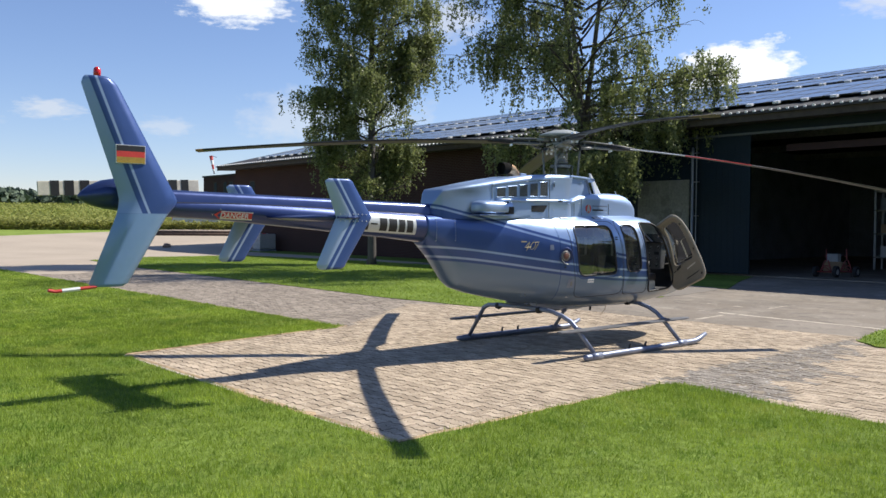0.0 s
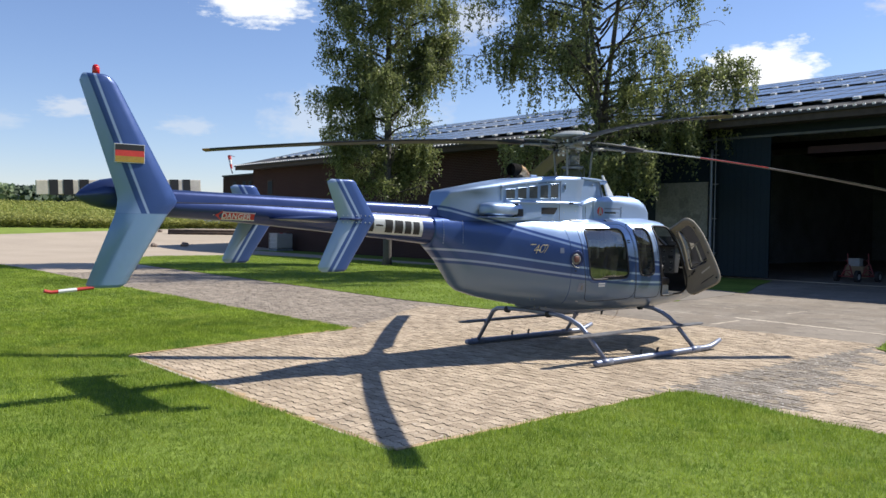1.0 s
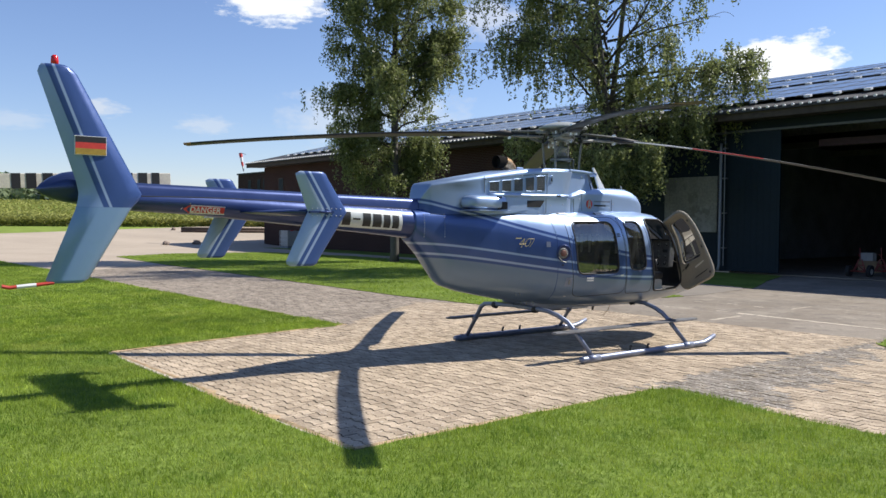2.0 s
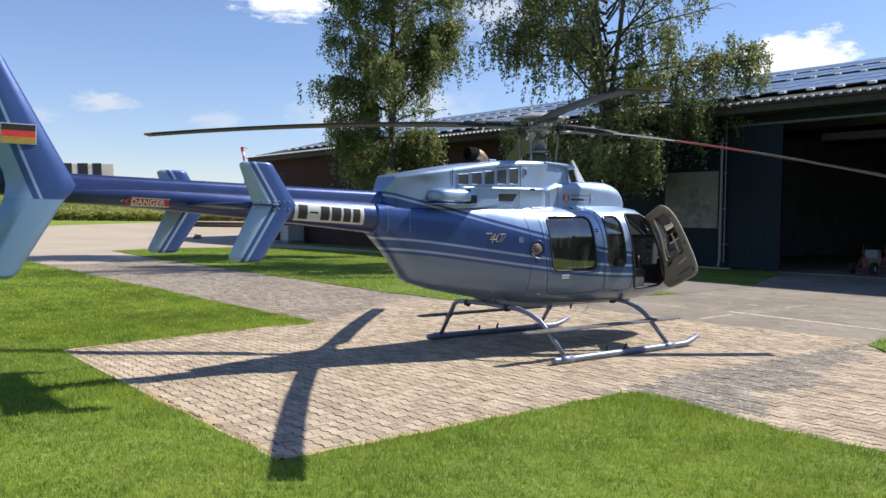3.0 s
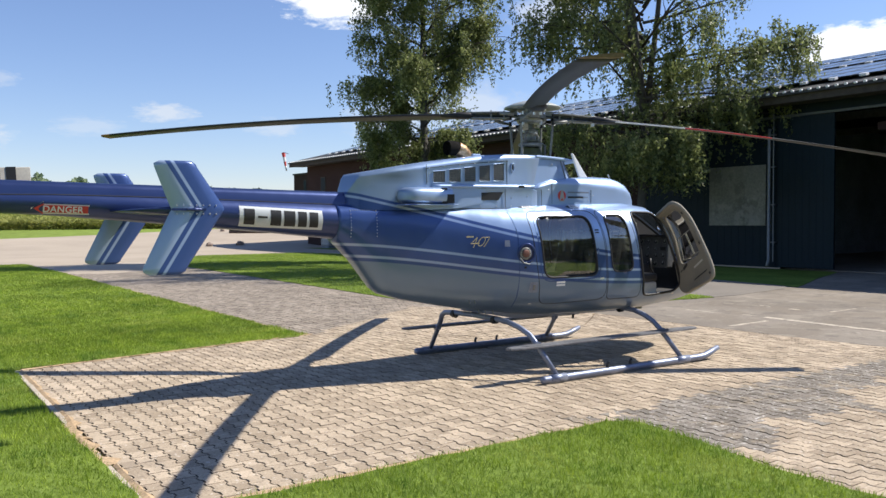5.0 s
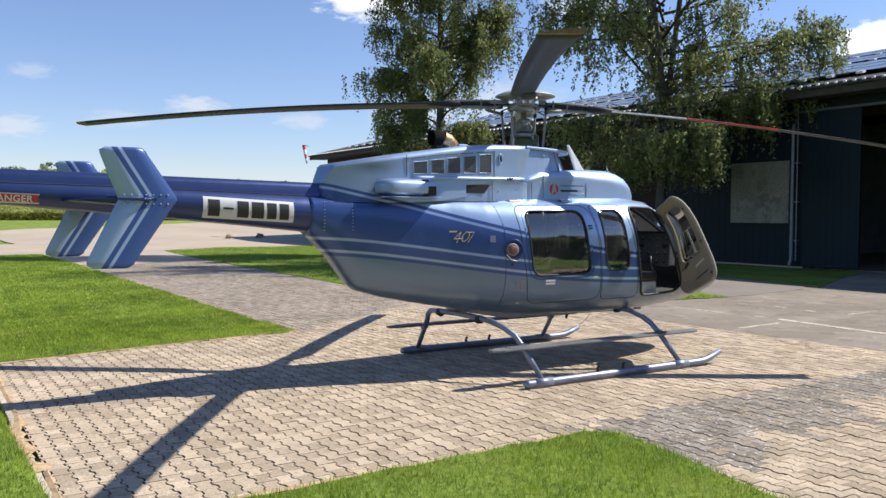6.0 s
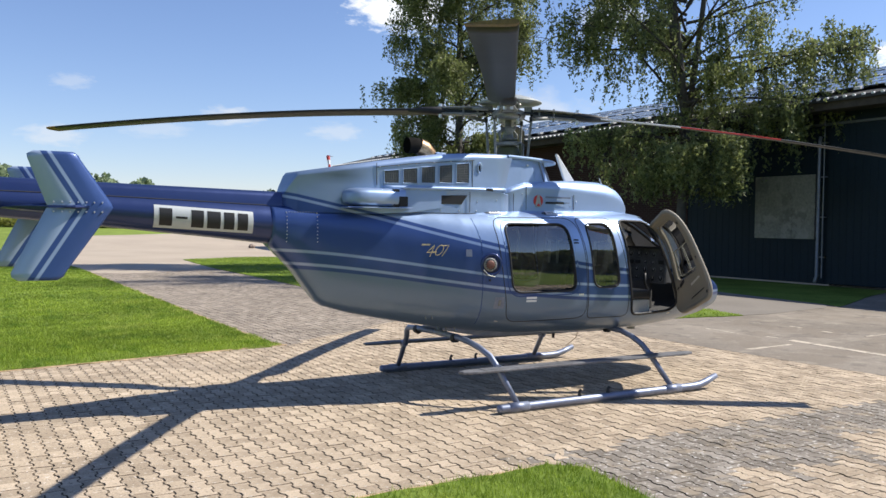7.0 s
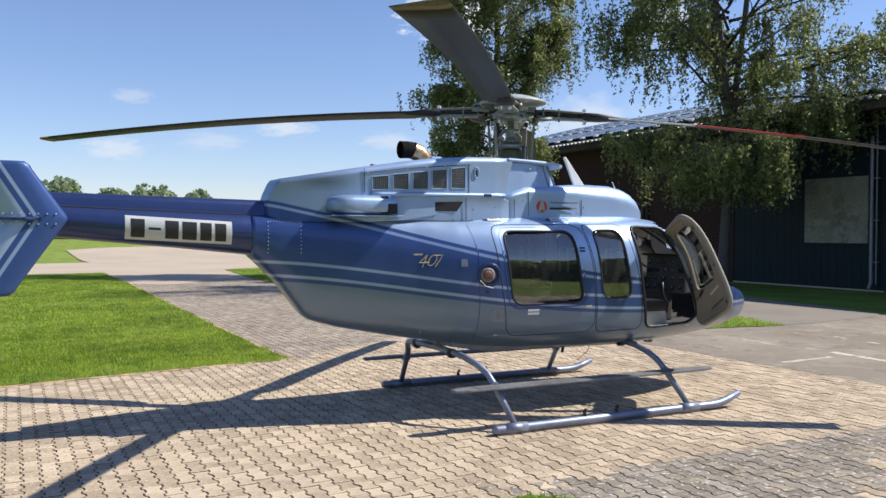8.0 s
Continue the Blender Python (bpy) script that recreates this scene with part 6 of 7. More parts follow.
    part("damper", tube([at(0.22, 0.10, 0.02), at(0.40, 0.115, 0.02)], 0.024, 8), M_STEEL, bl, "", True)


for k in range(4):
    make_blade(k)
for s in (-1, 1):
    part("control_rod", tube([(0.05 * s, -0.17 * s, 2.45), (0.06 * s, -0.15 * s, 2.69)], 0.014, 8), M_OLIVE, heli, "", True)
    part("lift_rod", tube([(0.13, 0.10 * s, 2.46), (0.13, 0.11 * s, 2.69)], 0.011, 8), M_HUB, heli, "upright grey rod", True)

# ---- landing gear ----
SKID_Y = 1.25
M_STEP = mat("worn_step", (0.17, 0.172, 0.18), 0.6, 0.2, var=0.3, scale=5, fine=50)
for s in (-1, 1):
    sk = part("skid_tube", tube([(-0.93, s * SKID_Y, 0.052), (-0.90, s * SKID_Y, 0.05), (0.4, s * SKID_Y, 0.05), (1.62, s * SKID_Y, 0.05), (1.73, s * SKID_Y, 0.057), (1.83, s * SKID_Y, 0.082), (2.0, s * SKID_Y, 0.14)], [0.034, 0.041, 0.041, 0.041, 0.041, 0.040, 0.032], 14), M_SKID, heli, "blue-silver skid tube with an upturned toe", True)
    for x in (-0.70, 1.33):
        part("skid_saddle", tube([(x - 0.11, s * SKID_Y, 0.052), (x + 0.11, s * SKID_Y, 0.052)], 0.047, 14), M_SKID, sk, "", True)
    part("wear_shoe", boxed(-0.85, 1.5, s * SKID_Y - 0.025, s * SKID_Y + 0.025, 0.0, 0.012), M_STEEL, sk)
    for x in (0.05, 0.42):
        part("wheel_bracket", tube([(x, s * SKID_Y, 0.09), (x, s * SKID_Y, 0.13), (x + 0.02, s * SKID_Y, 0.145)], [0.02, 0.014, 0.018], 8), M_BLACK, sk)
    st = part("boarding_step", slab([(-1.24, 1.02 * s), (-1.12, 0.985 * s), (1.66, 0.985 * s), (1.77, 1.01 * s), (1.81, 1.06 * s), (1.77, 1.11 * s), (1.65, 1.135 * s), (-1.10, 1.135 * s), (-1.23, 1.10 * s)], 2, 0.375, 0.40, 0.008), M_STEP, heli, "long grey boarding step along the skid")
    part("step_tread", slab([(-1.0, 1.0 * s), (1.55, 1.0 * s), (1.55, 1.12 * s), (-1.0, 1.12 * s)], 2, 0.40, 0.404), M_STEP, st)
    for x in (-0.755, 1.27):
        part("step_bracket", tube([(x, s * 0.955, 0.385), (x, s * 1.02, 0.375)], 0.042, 8), M_SKID, st)
for xs in ((-0.90, -0.78, -0.70), (1.15, 1.24, 1.33)):
    for s in (-1, 1):
        a, c, e = xs
        part("cross_tube", tube([(a, 0, 0.64), (a, s * 0.42, 0.632), (a + 0.01, s * 0.62, 0.615), ((a + c) / 2, s * 0.76, 0.565), (c, s * 0.87, 0.49), ((2 * c + e) / 3, s * 0.965, 0.39), (e, s * (SKID_Y - 0.01), 0.07)], [0.031] * 6 + [0.028], 14), M_SKID, heli, "curved blue-silver cross tube", True)
        part("clamp", tube([(a, s * 0.37, 0.613), (a, s * 0.43, 0.621)], 0.046, 12), M_BLACK, heli)
part("belly_antenna", tube([(0.62, -0.1, 0.6), (0.6, -0.1, 0.5)], [0.02, 0.015], 8), M_BLACK, heli)
part("wire_antenna", tube([(0.95, -0.15, 0.60), (0.88, -0.17, 0.50), (0.72, -0.2, 0.42)], 0.004, 5), M_BRONZE, heli)
part("belly_light", lathe([(0.05, 0.565), (0.05, 0.6), (0.0005, 0.6)], 12, at=(1.7, -0.2, 0)), M_STEEL, heli)
part("belly_fairing", slab([(-0.95, 0.68), (-0.4, 0.58), (1.5, 0.56), (1.6, 0.62), (-0.9, 0.75)], 1, -0.22, 0.22, 0.02), M_SKID, heli)

# ---- open cockpit door ----
def door_net(shape, hole, out, cols=22, rows=44):
    bm = bmesh.new()
    zs = [p[1] for p in shape]
    z0, z1 = min(zs) + 1e-4, max(zs) - 1e-4
    net = []
    for j in range(rows + 1):
        z = z0 + (z1 - z0) * j / rows
        cr = [a + (c - a) * (z - b) / (d - b) for (a, b), (c, d) in zip(shape, shape[1:] + shape[:1]) if (b > z) != (d > z)]
        x0, x1 = min(cr), max(cr)
        net.append([bm.verts.new((x0 + (x1 - x0) * i / cols, -(half_width(x0 + (x1 - x0) * i / cols, z) + out), z)) for i in range(cols + 1)])
    for a, b in zip(net, net[1:]):
        for i in range(cols):
            q = (a[i], a[i + 1], b[i + 1], b[i])
            c = sum((v.co for v in q), Vector()) / 4
            if hole and in_shape(hole, c.x, c.z):
                continue
            bm.faces.new(q)
    bmesh.ops.recalc_face_normals(bm, faces=bm.faces[:])
    return bm


D_SHAPE = grown(DOOR_PILOT, -0.008)
D_WIN = rounded([(1.135, 1.78), (1.475, 1.775), (1.765, 1.20), (1.72, 1.145), (1.255, 1.13)], 0.09)
DOOR_OPEN = 73.5
h0, h1 = Vector((1.52, -half_width(1.52, 1.78) - 0.01, 1.80)), Vector((1.93, -half_width(1.93, 0.96) - 0.01, 0.98))
swing = Matrix.Translation(h0) @ Matrix.Rotation(radians(DOOR_OPEN), 4, (h0 - h1).normalized()) @ Matrix.Translation(-h0)
if (swing @ Vector((1.1, -0.7, 1.2))).y > -0.7:
    swing = Matrix.Translation(h0) @ Matrix.Rotation(radians(-DOOR_OPEN), 4, (h0 - h1).normalized()) @ Matrix.Translation(-h0)
pivot = Matrix.Translation((1.75, -0.7, 1.35))
swing = Matrix.Translation((0.115, 0, -0.03)) @ pivot @ Matrix.Rotation(radians(4.0), 4, "Y") @ pivot.inverted() @ swing     # set forward on its hinge arms
door = part("cockpit_door", door_net(D_SHAPE, D_WIN, 0.0), P_BODY, heli, "opened cockpit door with beige inner trim", True)
door.matrix_local = swing
part("door_trim", door_net(D_SHAPE, D_WIN, -0.05), M_TRIM, door, "beige moulded inner trim", True)
part("door_edge", bead(D_SHAPE, -1, -0.025, 0.028, sides=8), M_TRIM, door, "", True)
part("door_gasket", bead(D_WIN, -1, -0.028, 0.017, sides=8), M_TRIM, door, "", True)
dw = part("door_window", door_net(D_WIN, None, -0.02, 10, 16), G_DOOR, door, "clear door window", True)
dw.visible_shadow = False
part("sliding_pane", bead(rounded([(1.20, 1.47), (1.56, 1.47), (1.69, 1.20), (1.265, 1.18)], 0.03), -1, -0.03, 0.0045, sides=5), M_STEEL, door, "frame of the small sliding pane", True)
part("pane_post", bead([(1.36, 1.47), (1.42, 1.19)], -1, -0.03, 0.0045, False, 5), M_STEEL, door)
for poly, m, nm in (([(1.60, 1.10), (1.72, 1.08), (1.72, 1.13), (1.60, 1.15)], M_BLACK, "door_latch"), ([(1.74, 1.09), (1.80, 1.08), (1.80, 1.10), (1.74, 1.11)], M_BLACK, "door_latch"), ([(1.26, 1.05), (1.50, 1.03), (1.50, 1.055), (1.26, 1.075)], M_CREAM, "arm_rest"), ([(1.24, 0.92), (1.62, 0.90), (1.62, 0.915), (1.24, 0.935)], M_LINING, "pocket_edge"), ([(1.20, 0.86), (1.24, 0.86), (1.24, 0.89), (1.20, 0.89)], M_BLACK, "door_bumper"), ([(1.13, 1.24), (1.16, 1.23), (1.16, 1.27), (1.13, 1.27)], M_BLACK, "door_bumper"), ([(1.08, 1.66), (1.11, 1.66), (1.11, 1.69), (1.08, 1.69)], M_BLACK, "door_bumper")):
    part(nm, film(poly, -1, -0.062, 2), m, door)

# ---- cabin inside ----
floor_rim = [(x, min(0.6, half_width(x, 0.74) - 0.06)) for x in (-0.66, -0.4, -0.1, 0.3, 0.8, 1.3, 1.8, 2.2, 2.5)]
floor_rim = [(x, max(w, 0.1)) for x, w in floor_rim]
part("cabin_floor", slab(floor_rim + [(x, -w) for x, w in reversed(floor_rim)], 2, 0.74, 0.78), M_LINING, heli, "dark cabin floor")
part("rear_bulkhead", boxed(-0.68, -0.64, -0.46, 0.46, 0.78, 1.72), M_LINING, heli)
part("roof_beam", boxed(0.85, 1.0, -0.5, 0.5, 1.8, 1.88), M_LINING, heli)


def make_seat(x, y, face, name):
    """Seat with pan, cushion, back and headrest; face +1 looks ahead."""
    s = part(name, boxed(x - 0.24, x + 0.24, y - 0.22, y + 0.22, 0.78, 0.95, 0.03), M_CREAM, heli, "cream seat box with black leather cushions")
    part("cushion", boxed(x - 0.25, x + 0.25, y - 0.23, y + 0.23, 0.952, 1.06, 0.035), M_LEATHER, s, "black leather cushion")
    b0, b1 = x - face * 0.24, x - face * 0.36
    back = slab([(b0, 1.03), (b1, 1.60), (b1 - face * 0.09, 1.60), (b0 - face * 0.10, 1.03)], 1, y - 0.21, y + 0.21, 0.03)
    part("backrest", back, M_LEATHER, s, "black leather backrest")
    part("headrest", boxed(b1 - 0.07, b1 + 0.03, y - 0.12, y + 0.12, 1.62, 1.76, 0.03), M_LEATHER, s)
    for d in (-0.08, 0.08):
        part("harness", boxed(b1 - face * 0.0 + face * 0.045, b1 + face * 0.055, y + d - 0.02, y + d + 0.02, 1.2, 1.62), M_CREAM, s)


for y in (-0.34, 0.34):
    make_seat(1.42, y, 1, "pilot_seat")
    make_seat(0.62, y, -1, "cabin_seat")
for y in (-0.36, 0.0, 0.36):
    make_seat(-0.30, y * 0.98, 1, "bench_seat")
ip = part("instrument_panel", slab([(2.10, 1.10), (2.22, 1.10), (2.30, 1.50), (2.14, 1.52)], 1, -0.34, 0.34, 0.02), M_SCREEN, heli, "dark instrument panel with round dials")
dial_rng = random.Random(12)
for i in range(5):
    for j in range(4):
        y, z = -0.27 + 0.135 * i + dial_rng.uniform(-0.012, 0.012), 1.16 + 0.098 * j + dial_rng.uniform(-0.01, 0.01)
        x, r = 2.112 + 0.09 * (z - 1.12), dial_rng.choice((0.022, 0.03, 0.036))
        if dial_rng.random() < 0.25:
            part("display", boxed(x - 0.022, x + 0.01, y - r * 1.2, y + r * 1.2, z - r * 0.7, z + r * 0.7, 0.004), M_BLACK, ip)
            continue
        part("dial", tube([(x + 0.01, y, z), (x - 0.016, y, z)], r, 16), M_HUB, ip, "grey dial rim")
        part("dial_face", tube([(x - 0.012, y, z), (x - 0.018, y, z)], r * 0.84, 16), M_BLACK, ip)
        part("pointer", boxed(x - 0.021, x - 0.018, y - 0.003, y + 0.003, z, z + r * 0.7), M_WHITE, ip)
part("door_sill", boxed(1.24, 1.90, -0.63, -0.46, 0.781, 0.805, 0.006), M_CREAM, heli, "cream door sill")
part("console", boxed(1.75, 2.15, -0.09, 0.09, 0.78, 1.15, 0.02), M_LINING, heli)
part("glare_shield", slab([(2.08, 1.53), (2.42, 1.47), (2.42, 1.49), (2.08, 1.55)], 1, -0.37, 0.37, 0.008), M_BLACK, heli)
for y in (-0.34, 0.34):
    cy = part("cyclic_stick", tube([(1.82, y, 0.80), (1.86, y, 1.0), (1.78, y, 1.12), (1.77, y, 1.24)], [0.014, 0.014, 0.014, 0.022], 8), M_BLACK, heli, "black control stick", True)
part("headset", tube([(1.30, -0.40 + 0.09 * math.cos(a), 1.70 + 0.09 * math.sin(a)) for a in [math.pi * i / 8 for i in range(9)]], 0.012, 6), M_ALU, heli, "headset hanging from the roof", True)
part("headset_cup", lathe([(0.04, -0.02), (0.045, 0.0), (0.04, 0.02)], 12, m=Matrix.Translation((1.30, -0.49, 1.69)) @ pose(0, 0, 0, 90)), M_CREAM, heli, "", True)
part("headset_cup", lathe([(0.04, -0.02), (0.045, 0.0), (0.04, 0.02)], 12, m=Matrix.Translation((1.30, -0.31, 1.69)) @ pose(0, 0, 0, 90)), M_CREAM, heli, "", True)


# ---- clouds ----
def cloud_mat(name, seed, strength):
    m = bpy.data.materials.new(name)
    m.use_nodes = True
    nt = m.node_tree
    nt.nodes.remove(nt.nodes["Principled BSDF"])
    co, n1, grad, mul, ramp = (nt.nodes.new(k) for k in ("ShaderNodeTexCoord", "ShaderNodeTexNoise", "ShaderNodeVectorMath", "ShaderNodeMath", "ShaderNodeMapRange"))
    n1.inputs["Scale"].default_value, n1.inputs["Detail"].default_value, n1.inputs["Roughness"].default_value = 2.3, 9, 0.62
    off = nt.nodes.new("ShaderNodeVectorMath")
    off.operation = "ADD"
    off.inputs[1].default_value = (seed * 3.7, seed * 1.9, 0)
    nt.links.new(co.outputs["Object"], off.inputs[0])
    nt.links.new(off.outputs[0], n1.inputs["Vector"])
    grad.operation = "LENGTH"
    nt.links.new(co.outputs["Object"], grad.inputs[0])
    mul.operation = "SUBTRACT"
    nt.links.new(n1.outputs[0], mul.inputs[0])
    g2 = nt.nodes.new("ShaderNodeMath")
    g2.operation = "MULTIPLY"
    g2.inputs[1].default_value = 0.62
    nt.links.new(grad.outputs["Value"], g2.inputs[0])
    nt.links.new(g2.outputs[0], mul.inputs[1])
    ramp.inputs["From Min"].default_value, ramp.inputs["From Max"].default_value = -0.06, 0.30 - 0.18 * max(0.0, strength - 0.6) / 0.4
    ramp.inputs["To Max"].default_value = strength
    nt.links.new(mul.outputs[0], ramp.inputs["Value"])
    tr, em, mx = (nt.nodes.new(k) for k in ("ShaderNodeBsdfTransparent", "ShaderNodeEmission", "ShaderNodeMixShader"))
    em.inputs["Color"].default_value, em.inputs["Strength"].default_value = (0.93, 0.96, 1.0, 1), 0.68 + 0.2 * max(0.0, strength - 0.6) / 0.4
    nt.links.new(ramp.outputs[0], mx.inputs[0])
    nt.links.new(tr.outputs[0], mx.inputs[1])
    nt.links.new(em.outputs[0], mx.inputs[2])
    nt.links.new(mx.outputs[0], nt.nodes["Material Output"].inputs[0])
    return m


for i, (bearing, el, wide, tall, strength) in enumerate(((-15.6, 9.9, 112, 58, 1.0), (17.2, 14.3, 110, 45, 0.95), (28.4, 7.0, 60, 20, 0.6), (3.2, 13.6, 80, 45, 0.6), (13.5, 7.0, 100, 60, 0.45), (21.5, 6.2, 60, 20, 0.4), (39, 5.3, 60, 22, 0.5), (38, 8.6, 40, 16, 0.3), (8, 7.5, 110, 55, 0.5), (-24, 13.5, 70, 30, 0.6), (33, 6.0, 70, 20, 0.3))):
    bm = bmesh.new()
    vs = [bm.verts.new(v) for v in ((-1, -1, 0), (1, -1, 0), (1, 1, 0), (-1, 1, 0))]
    bm.faces.new(vs)
    c = part("backdrop_cloud", bm, cloud_mat("cloud_vapour", i + 1, strength))
    a, e, r = radians(bearing), radians(el), 1700
    place = (-math.sin(a) * math.cos(e) * r, math.cos(a) * math.cos(e) * r, math.sin(e) * r)
    c.matrix_world = look(place, (0, 0, 0)) @ Matrix.Diagonal((wide * 1.15, tall * 1.15, 1, 1))
    c.visible_shadow = False
    tagged(c, "soft white fair-weather cloud far off", "cloud", kind="structure")


# ---- things on the apron and by the hangar ----
M_STONE = mat("boulder_stone", (0.22, 0.17, 0.14), 0.9, var=0.3, scale=3, fine=20, bump=0.02)
M_RUST = mat("rusty_red", (0.17, 0.025, 0.022), 0.6, var=0.3, scale=6, fine=40)
M_BEAM = mat("old_red_beam", (0.03, 0.009, 0.009), 0.7, var=0.3)
M_TYRE = mat("tyre", (0.02, 0.02, 0.021), 0.85, var=0.2)
M_PLASTIC = mat("grey_white_plastic", (0.40, 0.41, 0.41), 0.5, var=0.1)
M_WOOD = mat("dark_timber", (0.09, 0.06, 0.045), 0.85, var=0.4, scale=4, fine=30)
M_CARD = mat("cardboard", (0.28, 0.2, 0.12), 0.85, var=0.15)
M_GLASSCAR = mat("car_glass", (0.02, 0.025, 0.03), 0.1, var=0.1)
M_CARPAINT = mat("white_car_paint", (0.6, 0.62, 0.64), 0.3, var=0.05, coat=0.8)


def on_land(x, y):
    return Matrix.Translation((x, y, float(terrain(x, y))))


def make_boulder(x, y, size, seed):
    bm = bmesh.new()
    bmesh.ops.create_icosphere(bm, subdivisions=3, radius=size)
    for v in bm.verts:
        v.co *= 0.8 + 0.4 * noise.noise(v.co * 1.6 / size + Vector((seed, 0, 0)))
        v.co.z = v.co.z * 0.7 + size * 0.35
        v.co.z = max(v.co.z, -0.03)
    ob = part("boulder", bm, M_STONE, None, "", True)
    ob.matrix_world = on_land(x, y)
    tagged(ob, "brown rounded boulder lying on the concrete apron", "stone", "boulders on the apron")


make_boulder(-23.5, 55.3, 0.27, 1)
make_boulder(-21.9, 56.7, 0.33, 2)
make_boulder(-28.8, 68.7, 0.25, 3)


def make_ibc(x, y):
    t = thing("liquid_container", on_land(x, y) @ pose(0, 0, 0, 0, 0, -45), "white plastic tank in a wire cage on a pallet", "container")
    part("tank", boxed(-0.48, 0.48, -0.58, 0.58, 0.16, 1.12, 0.06), M_PLASTIC, t)
    part("pallet", boxed(-0.5, 0.5, -0.6, 0.6, 0.0, 0.14), M_DARK, t)
    for i in range(7):
        part("cage_bar", tube([(-0.51, -0.6 + 0.2 * i, 0.14), (-0.51, -0.6 + 0.2 * i, 1.15)], 0.012, 6), M_ZINC, t)
        part("cage_bar", tube([(-0.5 + 0.166 * i, -0.61, 0.14), (-0.5 + 0.166 * i, -0.61, 1.15)], 0.012, 6), M_ZINC, t)
    for z in (0.3, 0.55, 0.8, 1.14):
        part("cage_hoop", tube([(-0.51, 0.61, z), (-0.51, -0.61, z), (0.51, -0.61, z)], 0.014, 6), M_ZINC, t)
    part("lid", lathe([(0.11, 1.11), (0.11, 1.16), (0.0005, 1.17)], 14), M_RED, t)
    return t


make_ibc(-14.45, 54.3)

# long pile of dark timber beside the apron
pile = thing("timber_pile", on_land(-23.0, 68.3) @ pose(0, 0, 0, 0, 0, 18), "long low pile of dark timber poles", "timber")
for i in range(9):
    r = 0.11
    y, z = ((i % 5) * 0.23, r) if i < 5 else ((i - 5) * 0.23 + 0.115, r + 0.19)
    part("pole", tube([(-4.6 + 0.45 * (i * 7 % 5), y, z), (0, y + 0.02, z), (4.4 + 0.3 * (i % 2), y, z)], r, 8), M_WOOD, pile, "", True)


def make_car(m, label):
    """Small parked van-like car: body, glasshouse, wheels, lights."""
    c = thing("car", m, label, "car")
    side = [(-2.1, 0.35), (2.05, 0.35), (2.15, 0.6), (2.05, 0.85), (1.25, 0.98), (0.65, 1.5), (-1.6, 1.55), (-2.08, 1.0), (-2.15, 0.6)]
    part("body", slab(side, 1, -0.86, 0.86, 0.06), M_CARPAINT, c)
    for s in (-1, 1):
        part("side_window", slab([(-1.75, 1.02), (1.05, 1.0), (0.6, 1.42), (-1.5, 1.46)], 1, s * 0.862, s * 0.868), M_GLASSCAR, c)
        part("headlight", boxed(1.98, 2.13, s * 0.6 - 0.15, s * 0.6 + 0.15, 0.66, 0.8, 0.03), M_ALU, c)
        part("rear_light", boxed(-2.14, -2.05, s * 0.72 - 0.08, s * 0.72 + 0.08, 0.75, 1.0, 0.02), M_REDLAMP, c)
        for x in (-1.35, 1.35):
            w = part("tyre", tube([(x, s * 0.7, 0.31), (x, s * 0.89, 0.31)], 0.31, 20), M_TYRE, c)
            part("rim", tube([(x, s * 0.88, 0.31), (x, s * 0.9, 0.31)], 0.19, 14), M_ALU, w)
    part("windscreen", slab([(1.22, 1.0), (1.25, 1.0), (0.68, 1.47), (0.65, 1.47)], 1, -0.72, 0.72), M_GLASSCAR, c)
    return c


make_car(on_land(-27.5, 78.0) @ pose(0, 0, 0, 0, 0, 20), "white car parked at the edge of the apron")

# windsock at the far end of the hangar eave
ws = thing("windsock", SITE @ Matrix.Translation((U0 - 1.0, EAVE_N - 0.1, EAVE_Z + 0.6)), "limp red and white windsock on a short arm", "windsock")
part("arm", tube([(0.6, 0, 0.0), (0.0, 0, 0.12), (-0.25, 0, 0.14)], 0.025, 8), M_ZINC, ws)
for i in range(4):
    part("sock_band", tube([(-0.22 + 0.12 * i, 0, 0.12 - 0.32 * i), (-0.10 + 0.12 * i, 0, 0.12 - 0.32 * (i + 1))], [0.13 - 0.02 * i, 0.11 - 0.02 * i], 12, caps=False), (M_RED, M_WHITE)[i % 2], ws)


def make_cart(u, n):
    """Red two-wheeled ground-handling cart."""
    t = thing("handling_cart", SITE @ Matrix.Translation((u, n, 0.02)), "small red wheeled handling cart with black tyres", "cart", "handling carts in the hangar")
    for s in (-1, 1):
        w = part("tyre", tube([(s * 0.30, 0, 0.19), (s * 0.42, 0, 0.19)], 0.19, 18), M_TYRE, t)
        part("rim", tube([(s * 0.41, 0, 0.19), (s * 0.425, 0, 0.19)], 0.1, 12), M_PLASTIC, w)
    part("axle", tube([(-0.4, 0, 0.19), (0.4, 0, 0.19)], 0.025, 8), M_RUST, t)
    for s in (-1, 1):
        part("frame_bar", tube([(s * 0.2, 0, 0.19), (s * 0.12, 0.03, 0.42), (s * 0.05, 0.05, 0.6)], 0.024, 8), M_RUST, t)
        part("brace", tube([(s * 0.2, -0.02, 0.2), (s * 0.02, -0.1, 0.36)], 0.02, 6), M_RUST, t)
    part("cross_bar", tube([(-0.14, 0.03, 0.4), (0.14, 0.03, 0.4)], 0.02, 8), M_RUST, t)
    part("handle", tube([(0, 0.05, 0.58), (-0.04, 0.1, 1.0)], 0.02, 8), M_RUST, t)
    part("lever", tube([(-0.04, 0.08, 0.7), (-0.12, 0.1, 0.78)], 0.014, 6), M_RUST, t)


make_cart(-13.16, 30.83)
make_cart(-12.75, 31.55)


